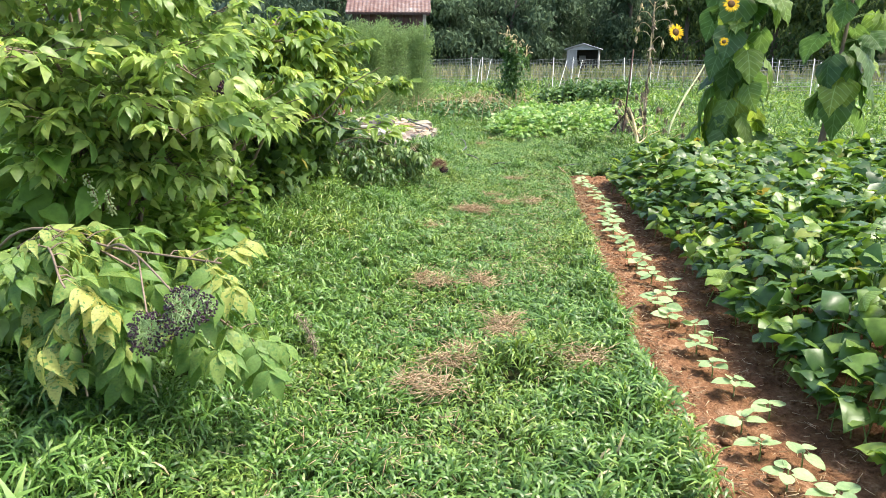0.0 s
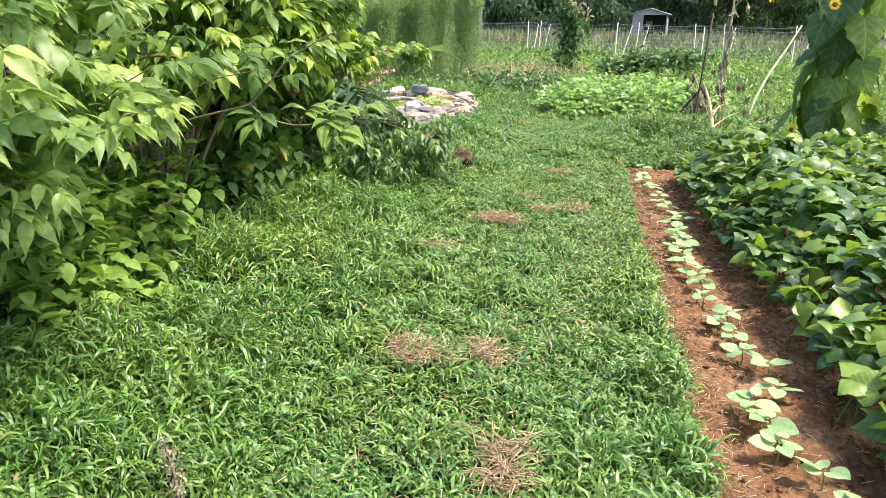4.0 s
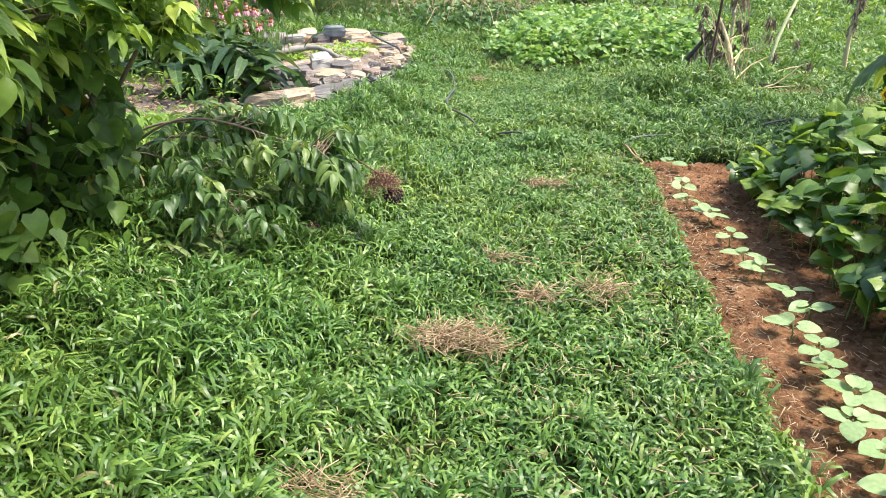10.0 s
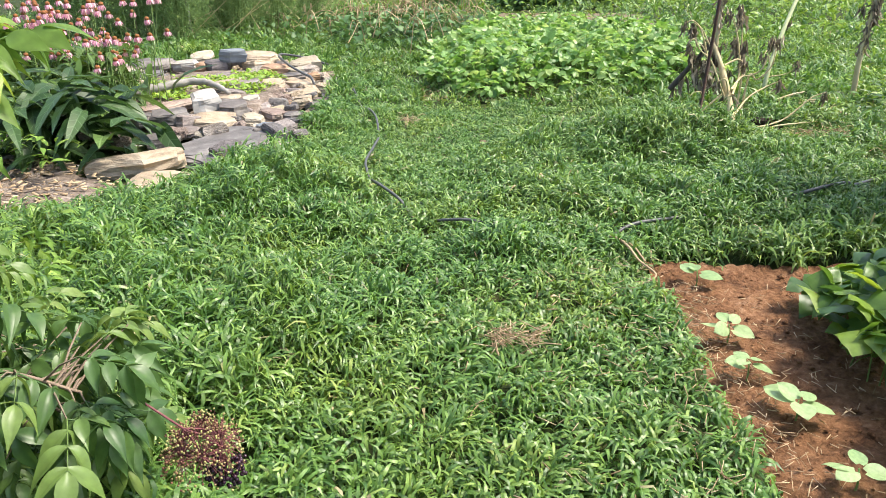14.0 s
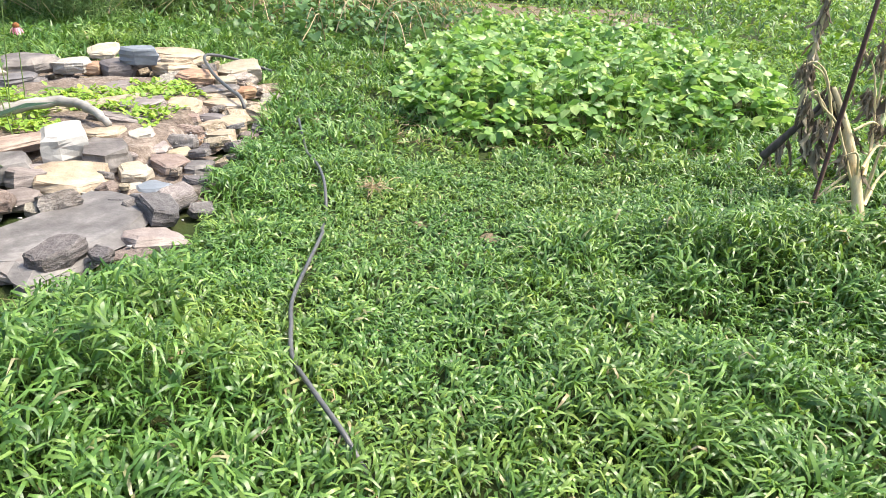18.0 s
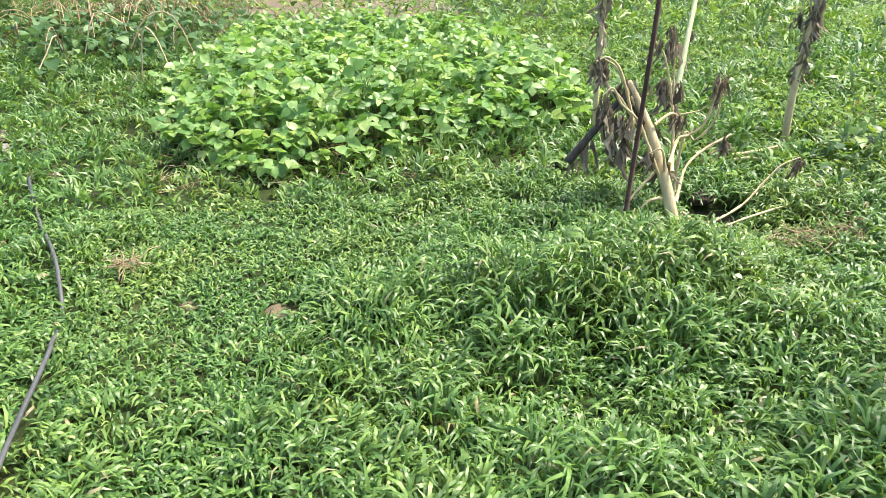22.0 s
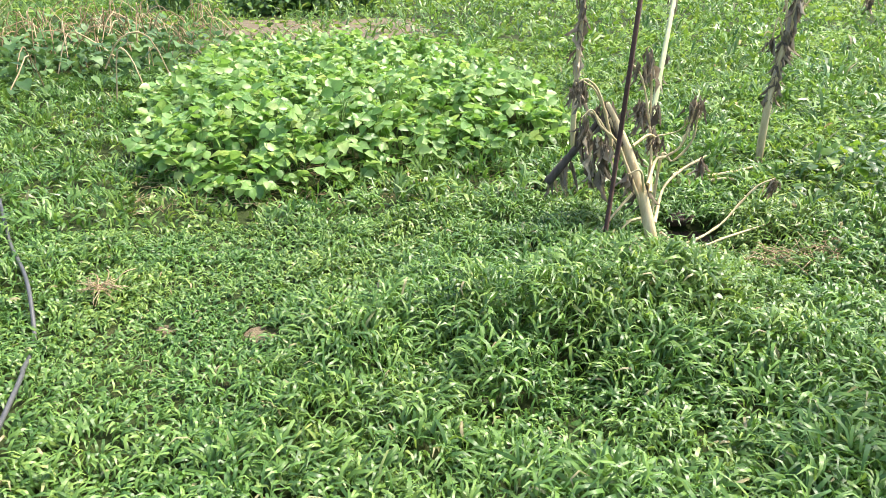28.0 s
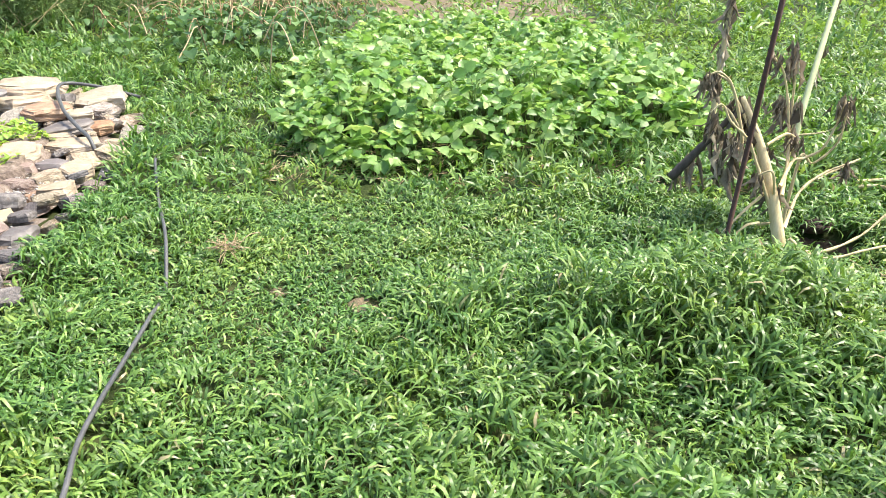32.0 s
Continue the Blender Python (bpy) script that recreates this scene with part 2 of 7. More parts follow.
# vine green darkened: shade inside the shrubs is put into the colour
M_SHADEVINE = foliage("vine_leaf_shade_tint", [(0, (0.05, 0.1, 0.022)), (0.6, (0.09, 0.165, 0.035)), (0.97, (0.14, 0.23, 0.045)), (1, (0.42, 0.32, 0.05))], rough=0.5, through_light=0.35, scale=25)
M_BROAD = foliage("broad_dark_leaf", [(0, (0.025, 0.06, 0.016)), (0.8, (0.055, 0.11, 0.028)), (1, (0.12, 0.2, 0.04))], rough=0.45, through_light=0.28, by_object=True, scale=4, veins=7, spec=0.45)
M_FERN = foliage("asparagus_fern", [(0, (0.14, 0.225, 0.09)), (0.7, (0.21, 0.31, 0.125)), (1, (0.29, 0.38, 0.15))], rough=0.6, through_light=0.5, scale=10)
M_SEDUM = foliage("sedum", [(0, (0.15, 0.27, 0.035)), (1, (0.3, 0.42, 0.07))], rough=0.5, through_light=0.25)
M_TREE = foliage("tree_leaf", [(0, (0.035, 0.065, 0.025)), (0.6, (0.06, 0.1, 0.034)), (1, (0.115, 0.165, 0.045))], rough=0.7, through_light=0.25, scale=3, spec=0.12)
# next two: leaf greens lifted and blued, distance haze put into the colour
M_HAZETREE = foliage("tree_leaf_haze_tint", [(0, (0.055, 0.09, 0.05)), (0.6, (0.075, 0.115, 0.065)), (1, (0.1, 0.15, 0.08))], rough=0.75, through_light=0.25, scale=3, spec=0.1)
M_FARTREE = foliage("far_leaf_haze_tint", [(0, (0.07, 0.11, 0.075)), (0.6, (0.09, 0.14, 0.09)), (1, (0.12, 0.175, 0.1))], rough=0.7, through_light=0.2, scale=2)
M_HAY = foliage("pasture_grass", [(0, (0.11, 0.16, 0.055)), (0.5, (0.19, 0.21, 0.09)), (1, (0.34, 0.31, 0.16))], rough=0.7, through_light=0.3, scale=3, spec=0.2)
M_SUNLEAF = foliage("sunflower_leaf", [(0, (0.05, 0.108, 0.034)), (0.55, (0.095, 0.17, 0.044)), (0.85, (0.17, 0.26, 0.05)), (1, (0.26, 0.33, 0.06))], rough=0.5, through_light=0.48, by_object=True, scale=5, spec=0.4, veins=5)
M_PETAL = foliage("yellow_petal", [(0, (0.85, 0.5, 0.01)), (1, (0.95, 0.66, 0.03))], rough=0.5, through_light=0.3)
M_PINK = foliage("pink_petal", [(0, (0.5, 0.2, 0.28)), (0.5, (0.66, 0.38, 0.42)), (1, (0.74, 0.6, 0.55))], rough=0.5, through_light=0.3)
M_CONE = solid("flower_cone", [(0.3, (0.16, 0.05, 0.02)), (0.7, (0.32, 0.13, 0.03))], scale=120, bump=1, distance=0.004)
M_DISC = solid("sunflower_disc", [(0.3, (0.05, 0.025, 0.01)), (0.7, (0.20, 0.10, 0.02))], scale=90, bump=1, distance=0.004)
M_BARK = solid("shrub_bark", [(0.3, (0.12, 0.085, 0.055)), (0.7, (0.28, 0.21, 0.15))], scale=30, bump=0.6, stretch=(1, 1, 0.25))
M_STEM = solid("green_stem", [(0.3, (0.10, 0.17, 0.04)), (0.7, (0.2, 0.28, 0.08))], scale=30, bump=0.3)
M_MAGENTA = solid("magenta_stalk", [(0.3, (0.13, 0.04, 0.045)), (0.7, (0.23, 0.085, 0.085))], scale=40, bump=0.2)
M_PINKBERRY = foliage("tiny_unripe_berry", [(0, (0.1, 0.04, 0.03)), (0.35, (0.21, 0.1, 0.06)), (0.55, (0.3, 0.23, 0.1)), (1, (0.4, 0.4, 0.15))], rough=0.4, through_light=0.1, scale=60)
M_REDSTEM = solid("red_stem", [(0.3, (0.12, 0.035, 0.035)), (0.7, (0.22, 0.08, 0.065))], scale=40, bump=0.2)
M_BERRY = solid("dark_berry", [(0.3, (0.012, 0.006, 0.012)), (0.7, (0.05, 0.02, 0.035))], rough=0.25, scale=60, bump=0.1)
M_GREENBERRY = solid("green_berry", [(0.3, (0.22, 0.28, 0.1)), (0.7, (0.42, 0.46, 0.22))], rough=0.35, scale=60, bump=0.1)
M_REDBERRY = solid("unripe_berry", [(0.3, (0.13, 0.035, 0.045)), (0.7, (0.30, 0.10, 0.09))], rough=0.35, scale=60, bump=0.1)
M_DEAD = solid("dead_stalk", [(0.3, (0.34, 0.25, 0.12)), (0.5, (0.56, 0.45, 0.25)), (0.7, (0.74, 0.62, 0.38))], scale=40, bump=0.5, stretch=(1, 1, 0.2), rough=0.7)
M_BLACKENED = solid("blackened_stalk", [(0.3, (0.03, 0.025, 0.02)), (0.7, (0.13, 0.105, 0.085))], scale=40, bump=0.8, rough=0.9, stretch=(1, 1, 0.3))
M_PALESTEM = solid("dying_green_stalk", [(0.3, (0.28, 0.33, 0.16)), (0.7, (0.5, 0.52, 0.3))], scale=25, bump=0.4, stretch=(1, 1, 0.2))
M_SHRIVEL = foliage("shrivelled_leaf", [(0, (0.095, 0.077, 0.055)), (0.5, (0.2, 0.168, 0.12)), (0.85, (0.36, 0.305, 0.225)), (1, (0.5, 0.45, 0.35))], rough=0.8, through_light=0.2, scale=40, spec=0.15)
M_RUST = solid("rusty_steel", [(0.3, (0.045, 0.026, 0.02)), (0.7, (0.10, 0.055, 0.04))], scale=40, bump=0.4, rough=0.7, metal=0.4)
M_HOSE = solid("black_hose", [(0.3, (0.05, 0.05, 0.049)), (0.7, (0.12, 0.118, 0.114))], scale=20, bump=0.15, rough=0.42)
M_STONE = solid("field_stone", [(0.3, (0.075, 0.058, 0.045)), (0.43, (0.21, 0.165, 0.128)), (0.55, (0.34, 0.285, 0.225)), (0.64, (0.46, 0.41, 0.345)), (0.75, (0.16, 0.14, 0.125))], scale=6, bump=1.0, distance=0.03, rough=0.9, vary=0.35, stretch=(1, 1, 2.6))
M_TAN = solid("tan_slab", [(0.3, (0.14, 0.11, 0.08)), (0.45, (0.32, 0.25, 0.17)), (0.6, (0.47, 0.385, 0.28)), (0.75, (0.29, 0.24, 0.18))], scale=6, bump=1.0, distance=0.03, rough=0.9, stretch=(1, 1, 2.6))
M_RUSTSTONE = solid("rust_brown_stone", [(0.3, (0.13, 0.07, 0.04)), (0.45, (0.27, 0.155, 0.09)), (0.6, (0.4, 0.27, 0.17)), (0.75, (0.3, 0.22, 0.17))], scale=7, bump=1.0, distance=0.03, rough=0.9, vary=0.15, stretch=(1, 1, 2.6))
M_CREAM = solid("pale_tan_stone", [(0.3, (0.26, 0.22, 0.15)), (0.45, (0.31, 0.262, 0.185)), (0.6, (0.41, 0.355, 0.265)), (0.75, (0.26, 0.21, 0.155))], scale=7, bump=1.0, distance=0.03, rough=0.9, vary=0.15, stretch=(1, 1, 2.2))
M_BROWNSTONE = solid("purple_brown_stone", [(0.3, (0.1, 0.075, 0.062)), (0.45, (0.2, 0.15, 0.125)), (0.6, (0.31, 0.25, 0.21)), (0.75, (0.2, 0.165, 0.145))], scale=7, bump=1.0, distance=0.03, rough=0.9, vary=0.2, stretch=(1, 1, 2.6))
M_DARKSTONE = solid("dark_grey_stone", [(0.3, (0.06, 0.052, 0.048)), (0.5, (0.13, 0.115, 0.11)), (0.7, (0.22, 0.2, 0.19))], scale=7, bump=1.0, distance=0.02, rough=0.85, vary=0.2, stretch=(1, 1, 2.2))
M_SLATE = solid("grey_slate", [(0.3, (0.05, 0.044, 0.04)), (0.42, (0.1, 0.088, 0.08)), (0.52, (0.145, 0.13, 0.118)), (0.6, (0.22, 0.2, 0.18)), (0.7, (0.15, 0.115, 0.09))], scale=8, bump=0.7, distance=0.012, rough=0.7, vary=0.1)
M_BLUE = solid("blue_grey_stone", [(0.3, (0.10, 0.12, 0.14)), (0.7, (0.20, 0.23, 0.26))], scale=10, bump=0.6, rough=0.65, vary=0.15)
M_WHITE = solid("white_quartz", [(0.3, (0.28, 0.26, 0.23)), (0.5, (0.38, 0.36, 0.325)), (0.75, (0.5, 0.48, 0.44))], scale=10, bump=0.6, rough=0.7)
M_LOG = solid("weathered_log", [(0.3, (0.16, 0.15, 0.13)), (0.6, (0.33, 0.31, 0.28)), (0.8, (0.45, 0.43, 0.39))], scale=14, bump=0.9, stretch=(0.3, 1, 1), rough=0.85)
M_MULCH = solid("mulch", [(0.3, (0.045, 0.03, 0.02)), (0.5, (0.17, 0.13, 0.1)), (0.7, (0.38, 0.32, 0.26))], scale=30, bump=1.0, distance=0.02, rough=0.95)
M_POST = solid("white_plastic", [(0.3, (0.5, 0.51, 0.51)), (0.7, (0.64, 0.64, 0.62))], scale=10, bump=0.1, rough=0.5)
M_NET = solid("netting_cord", [(0.3, (0.17, 0.19, 0.18)), (0.7, (0.26, 0.28, 0.26))], scale=10, bump=0.1, rough=0.6)
M_SHEDWOOD = solid("grey_red_boards", [(0.3, (0.06, 0.032, 0.03)), (0.6, (0.11, 0.065, 0.06)), (0.8, (0.17, 0.13, 0.12))], scale=5, bump=0.6, stretch=(3, 3, 0.25), vary=0.15)
M_GREYWOOD = solid("grey_boards", [(0.3, (0.24, 0.23, 0.22)), (0.7, (0.42, 0.41, 0.39))], scale=5, bump=0.6, stretch=(3, 3, 0.25), vary=0.1)
M_BARE = solid("trodden_earth", [(0.3, (0.06, 0.045, 0.025)), (0.5, (0.14, 0.105, 0.06)), (0.7, (0.24, 0.19, 0.115))], scale=26, bump=1.0, distance=0.02)
M_DARKSOIL = solid("dark_brown_soil", [(0.3, (0.025, 0.016, 0.01)), (0.7, (0.08, 0.05, 0.033))], scale=30, bump=1.0, distance=0.02)
M_TIN = solid("rusted_tin_roof", [(0.3, (0.09, 0.045, 0.036)), (0.48, (0.15, 0.085, 0.07)), (0.6, (0.22, 0.17, 0.155)), (0.72, (0.4, 0.38, 0.37))], scale=2.6, bump=0.3, rough=0.6, metal=0.2, stretch=(1, 1, 1))
M_PALE = solid("pale_sheet", [(0.3, (0.32, 0.33, 0.34)), (0.7, (0.5, 0.5, 0.5))], scale=3, bump=0.2, rough=0.6)
# near black: the shelter's inner shade is painted on its back wall
M_DARKIN = solid("interior_shade_tint", [(0.3, (0.03, 0.028, 0.025)), (0.7, (0.06, 0.055, 0.05))], scale=4, bump=0.2)
M_TRUNK = solid("tree_bark", [(0.3, (0.06, 0.048, 0.036)), (0.7, (0.15, 0.12, 0.095))], scale=6, bump=1, stretch=(1, 1, 0.25))


# ---- builders ----
def mesh_of(name, V, F, mat, smooth=True):
    me = bpy.data.meshes.new(name)
    V = np.ascontiguousarray(V, dtype=np.float32).reshape(-1, 3)
    F = np.ascontiguousarray(F, dtype=np.int32).reshape(-1, 3)
    me.vertices.add(len(V))
    me.vertices.foreach_set("co", V.ravel())
    me.loops.add(F.size)
    me.loops.foreach_set("vertex_index", F.ravel())
    me.polygons.add(len(F))
    me.polygons.foreach_set("loop_start", np.arange(0, F.size, 3, dtype=np.int32))
    me.polygons.foreach_set("use_smooth", np.full(len(F), smooth))
    me.update(calc_edges=True)
    me.materials.append(mat)
    return me


def thing(name, at, label, category, group="", kind=""):
    ob = new(name)
    ob.location = at
    ob.empty_display_size = 0.1
    return tagged(ob, label, category, group, kind)


def under(ob, parent):
    """Hang ob, placed in world terms, under a thing that has no turn of its own."""
    ob.parent = parent
    inv, p = Matrix(), parent
    while p:
        inv = inv @ Matrix.Translation(-Vector(p.location)) if p.parent is None else inv
        p = p.parent
    ob.matrix_parent_inverse = inv
    return ob


def part(name, VF, mat, parent, label="", smooth=True, kind=""):
    ob = new(name, mesh_of(name, *VF, mat, smooth))
    return tagged(under(ob, parent), label, kind=kind)


def placed(name, data, parent, m, label=""):
    ob = new(name, data)
    ob.matrix_basis = m
    return tagged(under(ob, parent), label)


def joined(*parts):
    V, F, n = [], [], 0
    for v, f in parts:
        v, f = np.asarray(v, float).reshape(-1, 3), np.asarray(f, int).reshape(-1, 3)
        V.append(v), F.append(f + n)
        n += len(v)
    return np.concatenate(V), np.concatenate(F)


def turns(yaw, pitch, roll, size):
    """Rotation-scale matrices: yaw about z, then pitch lifts +y, then roll about the own length."""
    yaw, pitch, roll, size = np.broadcast_arrays(*(np.asarray(a, float) for a in (yaw, pitch, roll, size)))
    cz, sz, cx, sx, cy, sy = np.cos(yaw), np.sin(yaw), np.cos(pitch), np.sin(pitch), np.cos(roll), np.sin(roll)
    o, l = np.zeros_like(cz), np.ones_like(cz)
    Z = np.stack([cz, -sz, o, sz, cz, o, o, o, l], -1).reshape(-1, 3, 3)
    X = np.stack([l, o, o, o, cx, -sx, o, sx, cx], -1).reshape(-1, 3, 3)
    Y = np.stack([cy, o, sy, o, l, o, -sy, o, cy], -1).reshape(-1, 3, 3)
    return Z @ X @ Y * size.reshape(-1, 1, 1)


def scatter(shape, R, T):
    v, f = np.asarray(shape[0], float), np.asarray(shape[1], int)
    V = np.einsum("kij,nj->kni", R, v) + np.asarray(T)[:, None, :]
    F = f[None] + (np.arange(len(R)) * len(v))[:, None, None]
    return V.reshape(-1, 3), F.reshape(-1, 3)


def scatter_mix(shapes, R, T):
    if not len(R):
        return shapes[0][0] * 0, shapes[0][1]
    pick = rng.integers(0, len(shapes), len(R))
    return joined(*(scatter(s, R[pick == i], T[pick == i]) for i, s in enumerate(shapes) if (pick == i).any()))


def matrix(R, T):
    m = Matrix([[*map(float, R[i]), float(T[i])] for i in range(3)] + [[0, 0, 0, 1]])
    return m


def leaf(margin, ribs, fold=0.3, droop=0.3, wave=0.0, crease=False):
    """A leaf of length 1 along +y, facing +z: halves fold up along the midrib, the tip droops. margin: (y, x) from base to tip."""
    V, F = [], []
    n = len(ribs)
    for y in ribs:
        V.append((0, y, -droop * y * abs(y)))
    for side in (1, -1):
        for i, (y, x) in enumerate(margin):
            V.append((side * x, y, fold * x - droop * y * abs(y) + wave * (1 if i % 2 else -1) * x))
    for k, side in enumerate((1, -1)):
        o = n + k * n
        for i in range(n - 1):
            a, b, c, d = i, i + 1, o + i + 1, o + i
            for t in ((a, d, c), (a, c, b)):
                if i == n - 2 and t == (a, c, b):
                    continue
                F.append(t if side == 1 else t[::-1])
    if crease:  # a sharp midrib: the halves share no points
        V += V[:n]
        F = [tuple(i + 3 * n if i < n and k >= len(F) // 2 else i for i in t) for k, t in enumerate(F)]
    return np.array(V), np.array(F)


def curved_leaf(profile, fold, droop, curl=0.5, crinkle=0.0, seed=0.0, cols=7, rows=8):
    """A leaf of length 1 along +y whose halves rise from the midrib and curl down at the margin. profile: half-widths at even steps from base to tip."""
    u, t = np.meshgrid(np.linspace(-1, 1, cols), np.linspace(0, 1, rows))
    half = np.interp(t, np.linspace(0, 1, len(profile)), profile)
    x, y = u * half, t - 0.14 * np.abs(u) * (1 - t) ** 3 * (profile[0] > 0.08)
    z = fold * np.abs(x) - droop * y * np.abs(y) - curl * x * x * 2 + crinkle * np.sin(9 * y + 7 * x + seed) * np.abs(u)
    i = (np.arange(rows - 1)[:, None] * cols + np.arange(cols - 1)[None]).ravel()
    return np.stack([x.ravel(), y.ravel(), z.ravel()], -1), np.concatenate([np.stack([i, i + 1, i + cols + 1], -1), np.stack([i, i + cols + 1, i + cols], -1)])


def tube(points, radii, sides=6, cap=True):
    P = np.array(points, float)
    r = np.broadcast_to(np.asarray(radii, float), (len(P),))
    D = np.gradient(P, axis=0)
    D /= np.linalg.norm(D, axis=1)[:, None] + 1e-9
    ref = np.array((0.0, 0.0, 1.0)) if abs(D[0, 2]) < 0.9 else np.array((1.0, 0.0, 0.0))
    V, F = [], []
    for i, (p, d) in enumerate(zip(P, D)):
        u = np.cross(d, ref)
        if np.linalg.norm(u) < 0.2:
            u = np.cross(d, (0.3, 1, 0.2))
        u /= np.linalg.norm(u)
        w = np.cross(u, d)
        for k in range(sides):
            a = 2 * math.pi * k / sides
            V.append(p + r[i] * (math.cos(a) * u + math.sin(a) * w))
        if i:
            for k in range(sides):
                a, b = (i - 1) * sides + k, (i - 1) * sides + (k + 1) % sides
                c, d2 = b + sides, a + sides
                F += [(a, b, c), (a, c, d2)]
    if cap:
        for base in (0, (len(P) - 1) * sides):
            V.append(np.mean(V[base : base + sides], axis=0))
            for k in range(sides):
                F.append((base + k, base + (k + 1) % sides, len(V) - 1))
    return np.array(V), np.array(F)


def curve(points, n=16):
    """Smooth line through points (Catmull-Rom)."""
    P = np.array(points, float)
    P = np.vstack([2 * P[0] - P[1], P, 2 * P[-1] - P[-2]])
    out = []
    for i in range(1, len(P) - 2):
        for s in np.linspace(0, 1, n, endpoint=False):
            a, b, c, d = P[i - 1 : i + 3]
            out.append(0.5 * (2 * b + (c - a) * s + (2 * a - 5 * b + 4 * c - d) * s**2 + (3 * b - a - 3 * c + d) * s**3))
    out.append(P[-2])
    return np.array(out)


def box(x0, y0, z0, x1, y1, z1):
    V = [(x, y, z) for z in (z0, z1) for y in (y0, y1) for x in (x0, x1)]
    Q = [(0, 2, 3, 1), (4, 5, 7, 6), (0, 1, 5, 4), (2, 6, 7, 3), (0, 4, 6, 2), (1, 3, 7, 5)]
    return np.array(V, float), np.array([t for a, b, c, d in Q for t in ((a, b, c), (a, c, d))])


def turned(VF, m):
    v = np.asarray(VF[0], float)
    m = np.array(m)
    return v @ m[:3, :3].T + m[:3, 3], VF[1]


def ball(n=1):
    bm = bmesh.new()
    bmesh.ops.create_icosphere(bm, subdivisions=n, radius=1)
    V = np.array([v.co[:] for v in bm.verts])
    F = np.array([[v.index for v in f.verts] for f in bm.faces])
    bm.free()
    return V, F


BALL = ball(1)
BALL2 = ball(2)
BALL3 = ball(3)


def smooth01(a, b, x):
    t = np.clip((np.asarray(x, float) - a) / (b - a), 0, 1)
    return t * t * (3 - 2 * t)


def lumps(x, y, scale=1.0, seed=0.0):
    """Cheap smooth noise from sines, about -1 to 1."""
    x, y = np.asarray(x) * scale + seed, np.asarray(y) * scale - seed
    return (np.sin(1.7 * x + 1.3 * np.sin(1.1 * y)) + np.sin(2.3 * y + 1.7 * np.sin(0.9 * x + 2)) + 0.6 * np.sin(4.1 * x - 3.3 * y) + 0.5 * np.sin(5.3 * y + 4.7 * x + 1)) / 3.1


def inside(poly, x, y):
    poly = np.array(poly)
    x, y = np.asarray(x), np.asarray(y)
    hit = np.zeros(x.shape, bool)
    for (x0, y0), (x1, y1) in zip(poly, np.roll(poly, -1, 0)):
        hit ^= ((y0 > y) != (y1 > y)) & (x < (x1 - x0) * (y - y0) / (y1 - y0 + 1e-12) + x0)
    return hit


# ---- plan ----
SOIL_Y = [-5, -1, 0.38, 1.96, 2.27, 3.06, 3.5, 4.64, 5.64, 6.2, 6.55]
SOIL_L = [2.75, 1.92, 1.64, 1.37, 1.31, 1.19, 1.10, 0.95, 0.80, 0.75, 0.68]
BED_Y = [-5, -0.7, 0.3, 1.83, 2.47, 3.5, 3.92, 4.94, 5.78, 6.6, 7.4]
BED_L = [3.4, 2.54, 2.27, 2.02, 1.90, 1.68, 1.6, 1.34, 1.27, 1.27, 1.6]
BEAN = [(-1.3, 11.2), (-0.9, 10.75), (-0.45, 10.5), (0.1, 10.75), (1.0, 11.0), (1.85, 11.5), (2.0, 13.2), (1.2, 15.3), (-0.2, 15.7), (-1.3, 15.2), (-1.65, 13.0)]
ROCK = [(-2.75, 7.25), (-2.35, 7.55), (-1.95, 7.95), (-1.8, 8.5), (-2.05, 9.3), (-2.2, 10.4), (-2.5, 11.6), (-3.2, 12.3), (-4.2, 12.4), (-5.0, 11.6), (-4.9, 10.0), (-4.2, 8.6), (-3.6, 7.6)]
MULCH = [(-2.35, 7.3), (-2.55, 6.8), (-3.2, 6.4), (-4.6, 6.0), (-5.6, 7.5), (-5.2, 9.6), (-4.0, 8.6), (-3.0, 7.6)]
BARE = [(-0.41, 8.95, 0.08), (-0.8, 9.05, 0.05), (1.9, 9.72, 0.21), (2.6, 8.85, 0.1)]


def soil_left(y):
    return np.interp(y, SOIL_Y, SOIL_L)


def bed_left(y):
    return np.interp(y, BED_Y, BED_L)


def bed_far(x):
    return 6.15 + 0.28 * (np.asarray(x) - 1.3)


def ground_z(x, y):
    """Lawn: nearly level, softly uneven; hollows in the soil strip and the pit by the dead stalks; far field rises to a wooded hill."""
    x, y = np.asarray(x, float), np.asarray(y, float)
    z = -0.035 + 0.018 * lumps(x, y, 1.1)
    strip = smooth01(-0.06, 0.05, x - soil_left(y)) * (1 - smooth01(6.68, 6.85, y)) * (1 - smooth01(6.5, 8, x))
    z = z - 0.09 * strip
    z = z - 0.16 * np.exp(-((x - 1.9) ** 2 + (y - 9.72) ** 2) / 0.025)
    far = smooth01(70, 260, y)
    return z + 26 * far * (0.7 + 0.3 * np.sin(x * 0.011 + 1))


# ---- ground ----
def grid(xs, ys, zf):
    X, Y = np.meshgrid(xs, ys)
    V = np.stack([X.ravel(), Y.ravel(), zf(X, Y).ravel()], -1)
    w, h = len(xs), len(ys)
    i = (np.arange(h - 1)[:, None] * w + np.arange(w - 1)[None]).ravel()
    F = np.concatenate([np.stack([i, i + 1, i + w + 1], -1), np.stack([i, i + w + 1, i + w], -1)])
    return V, F


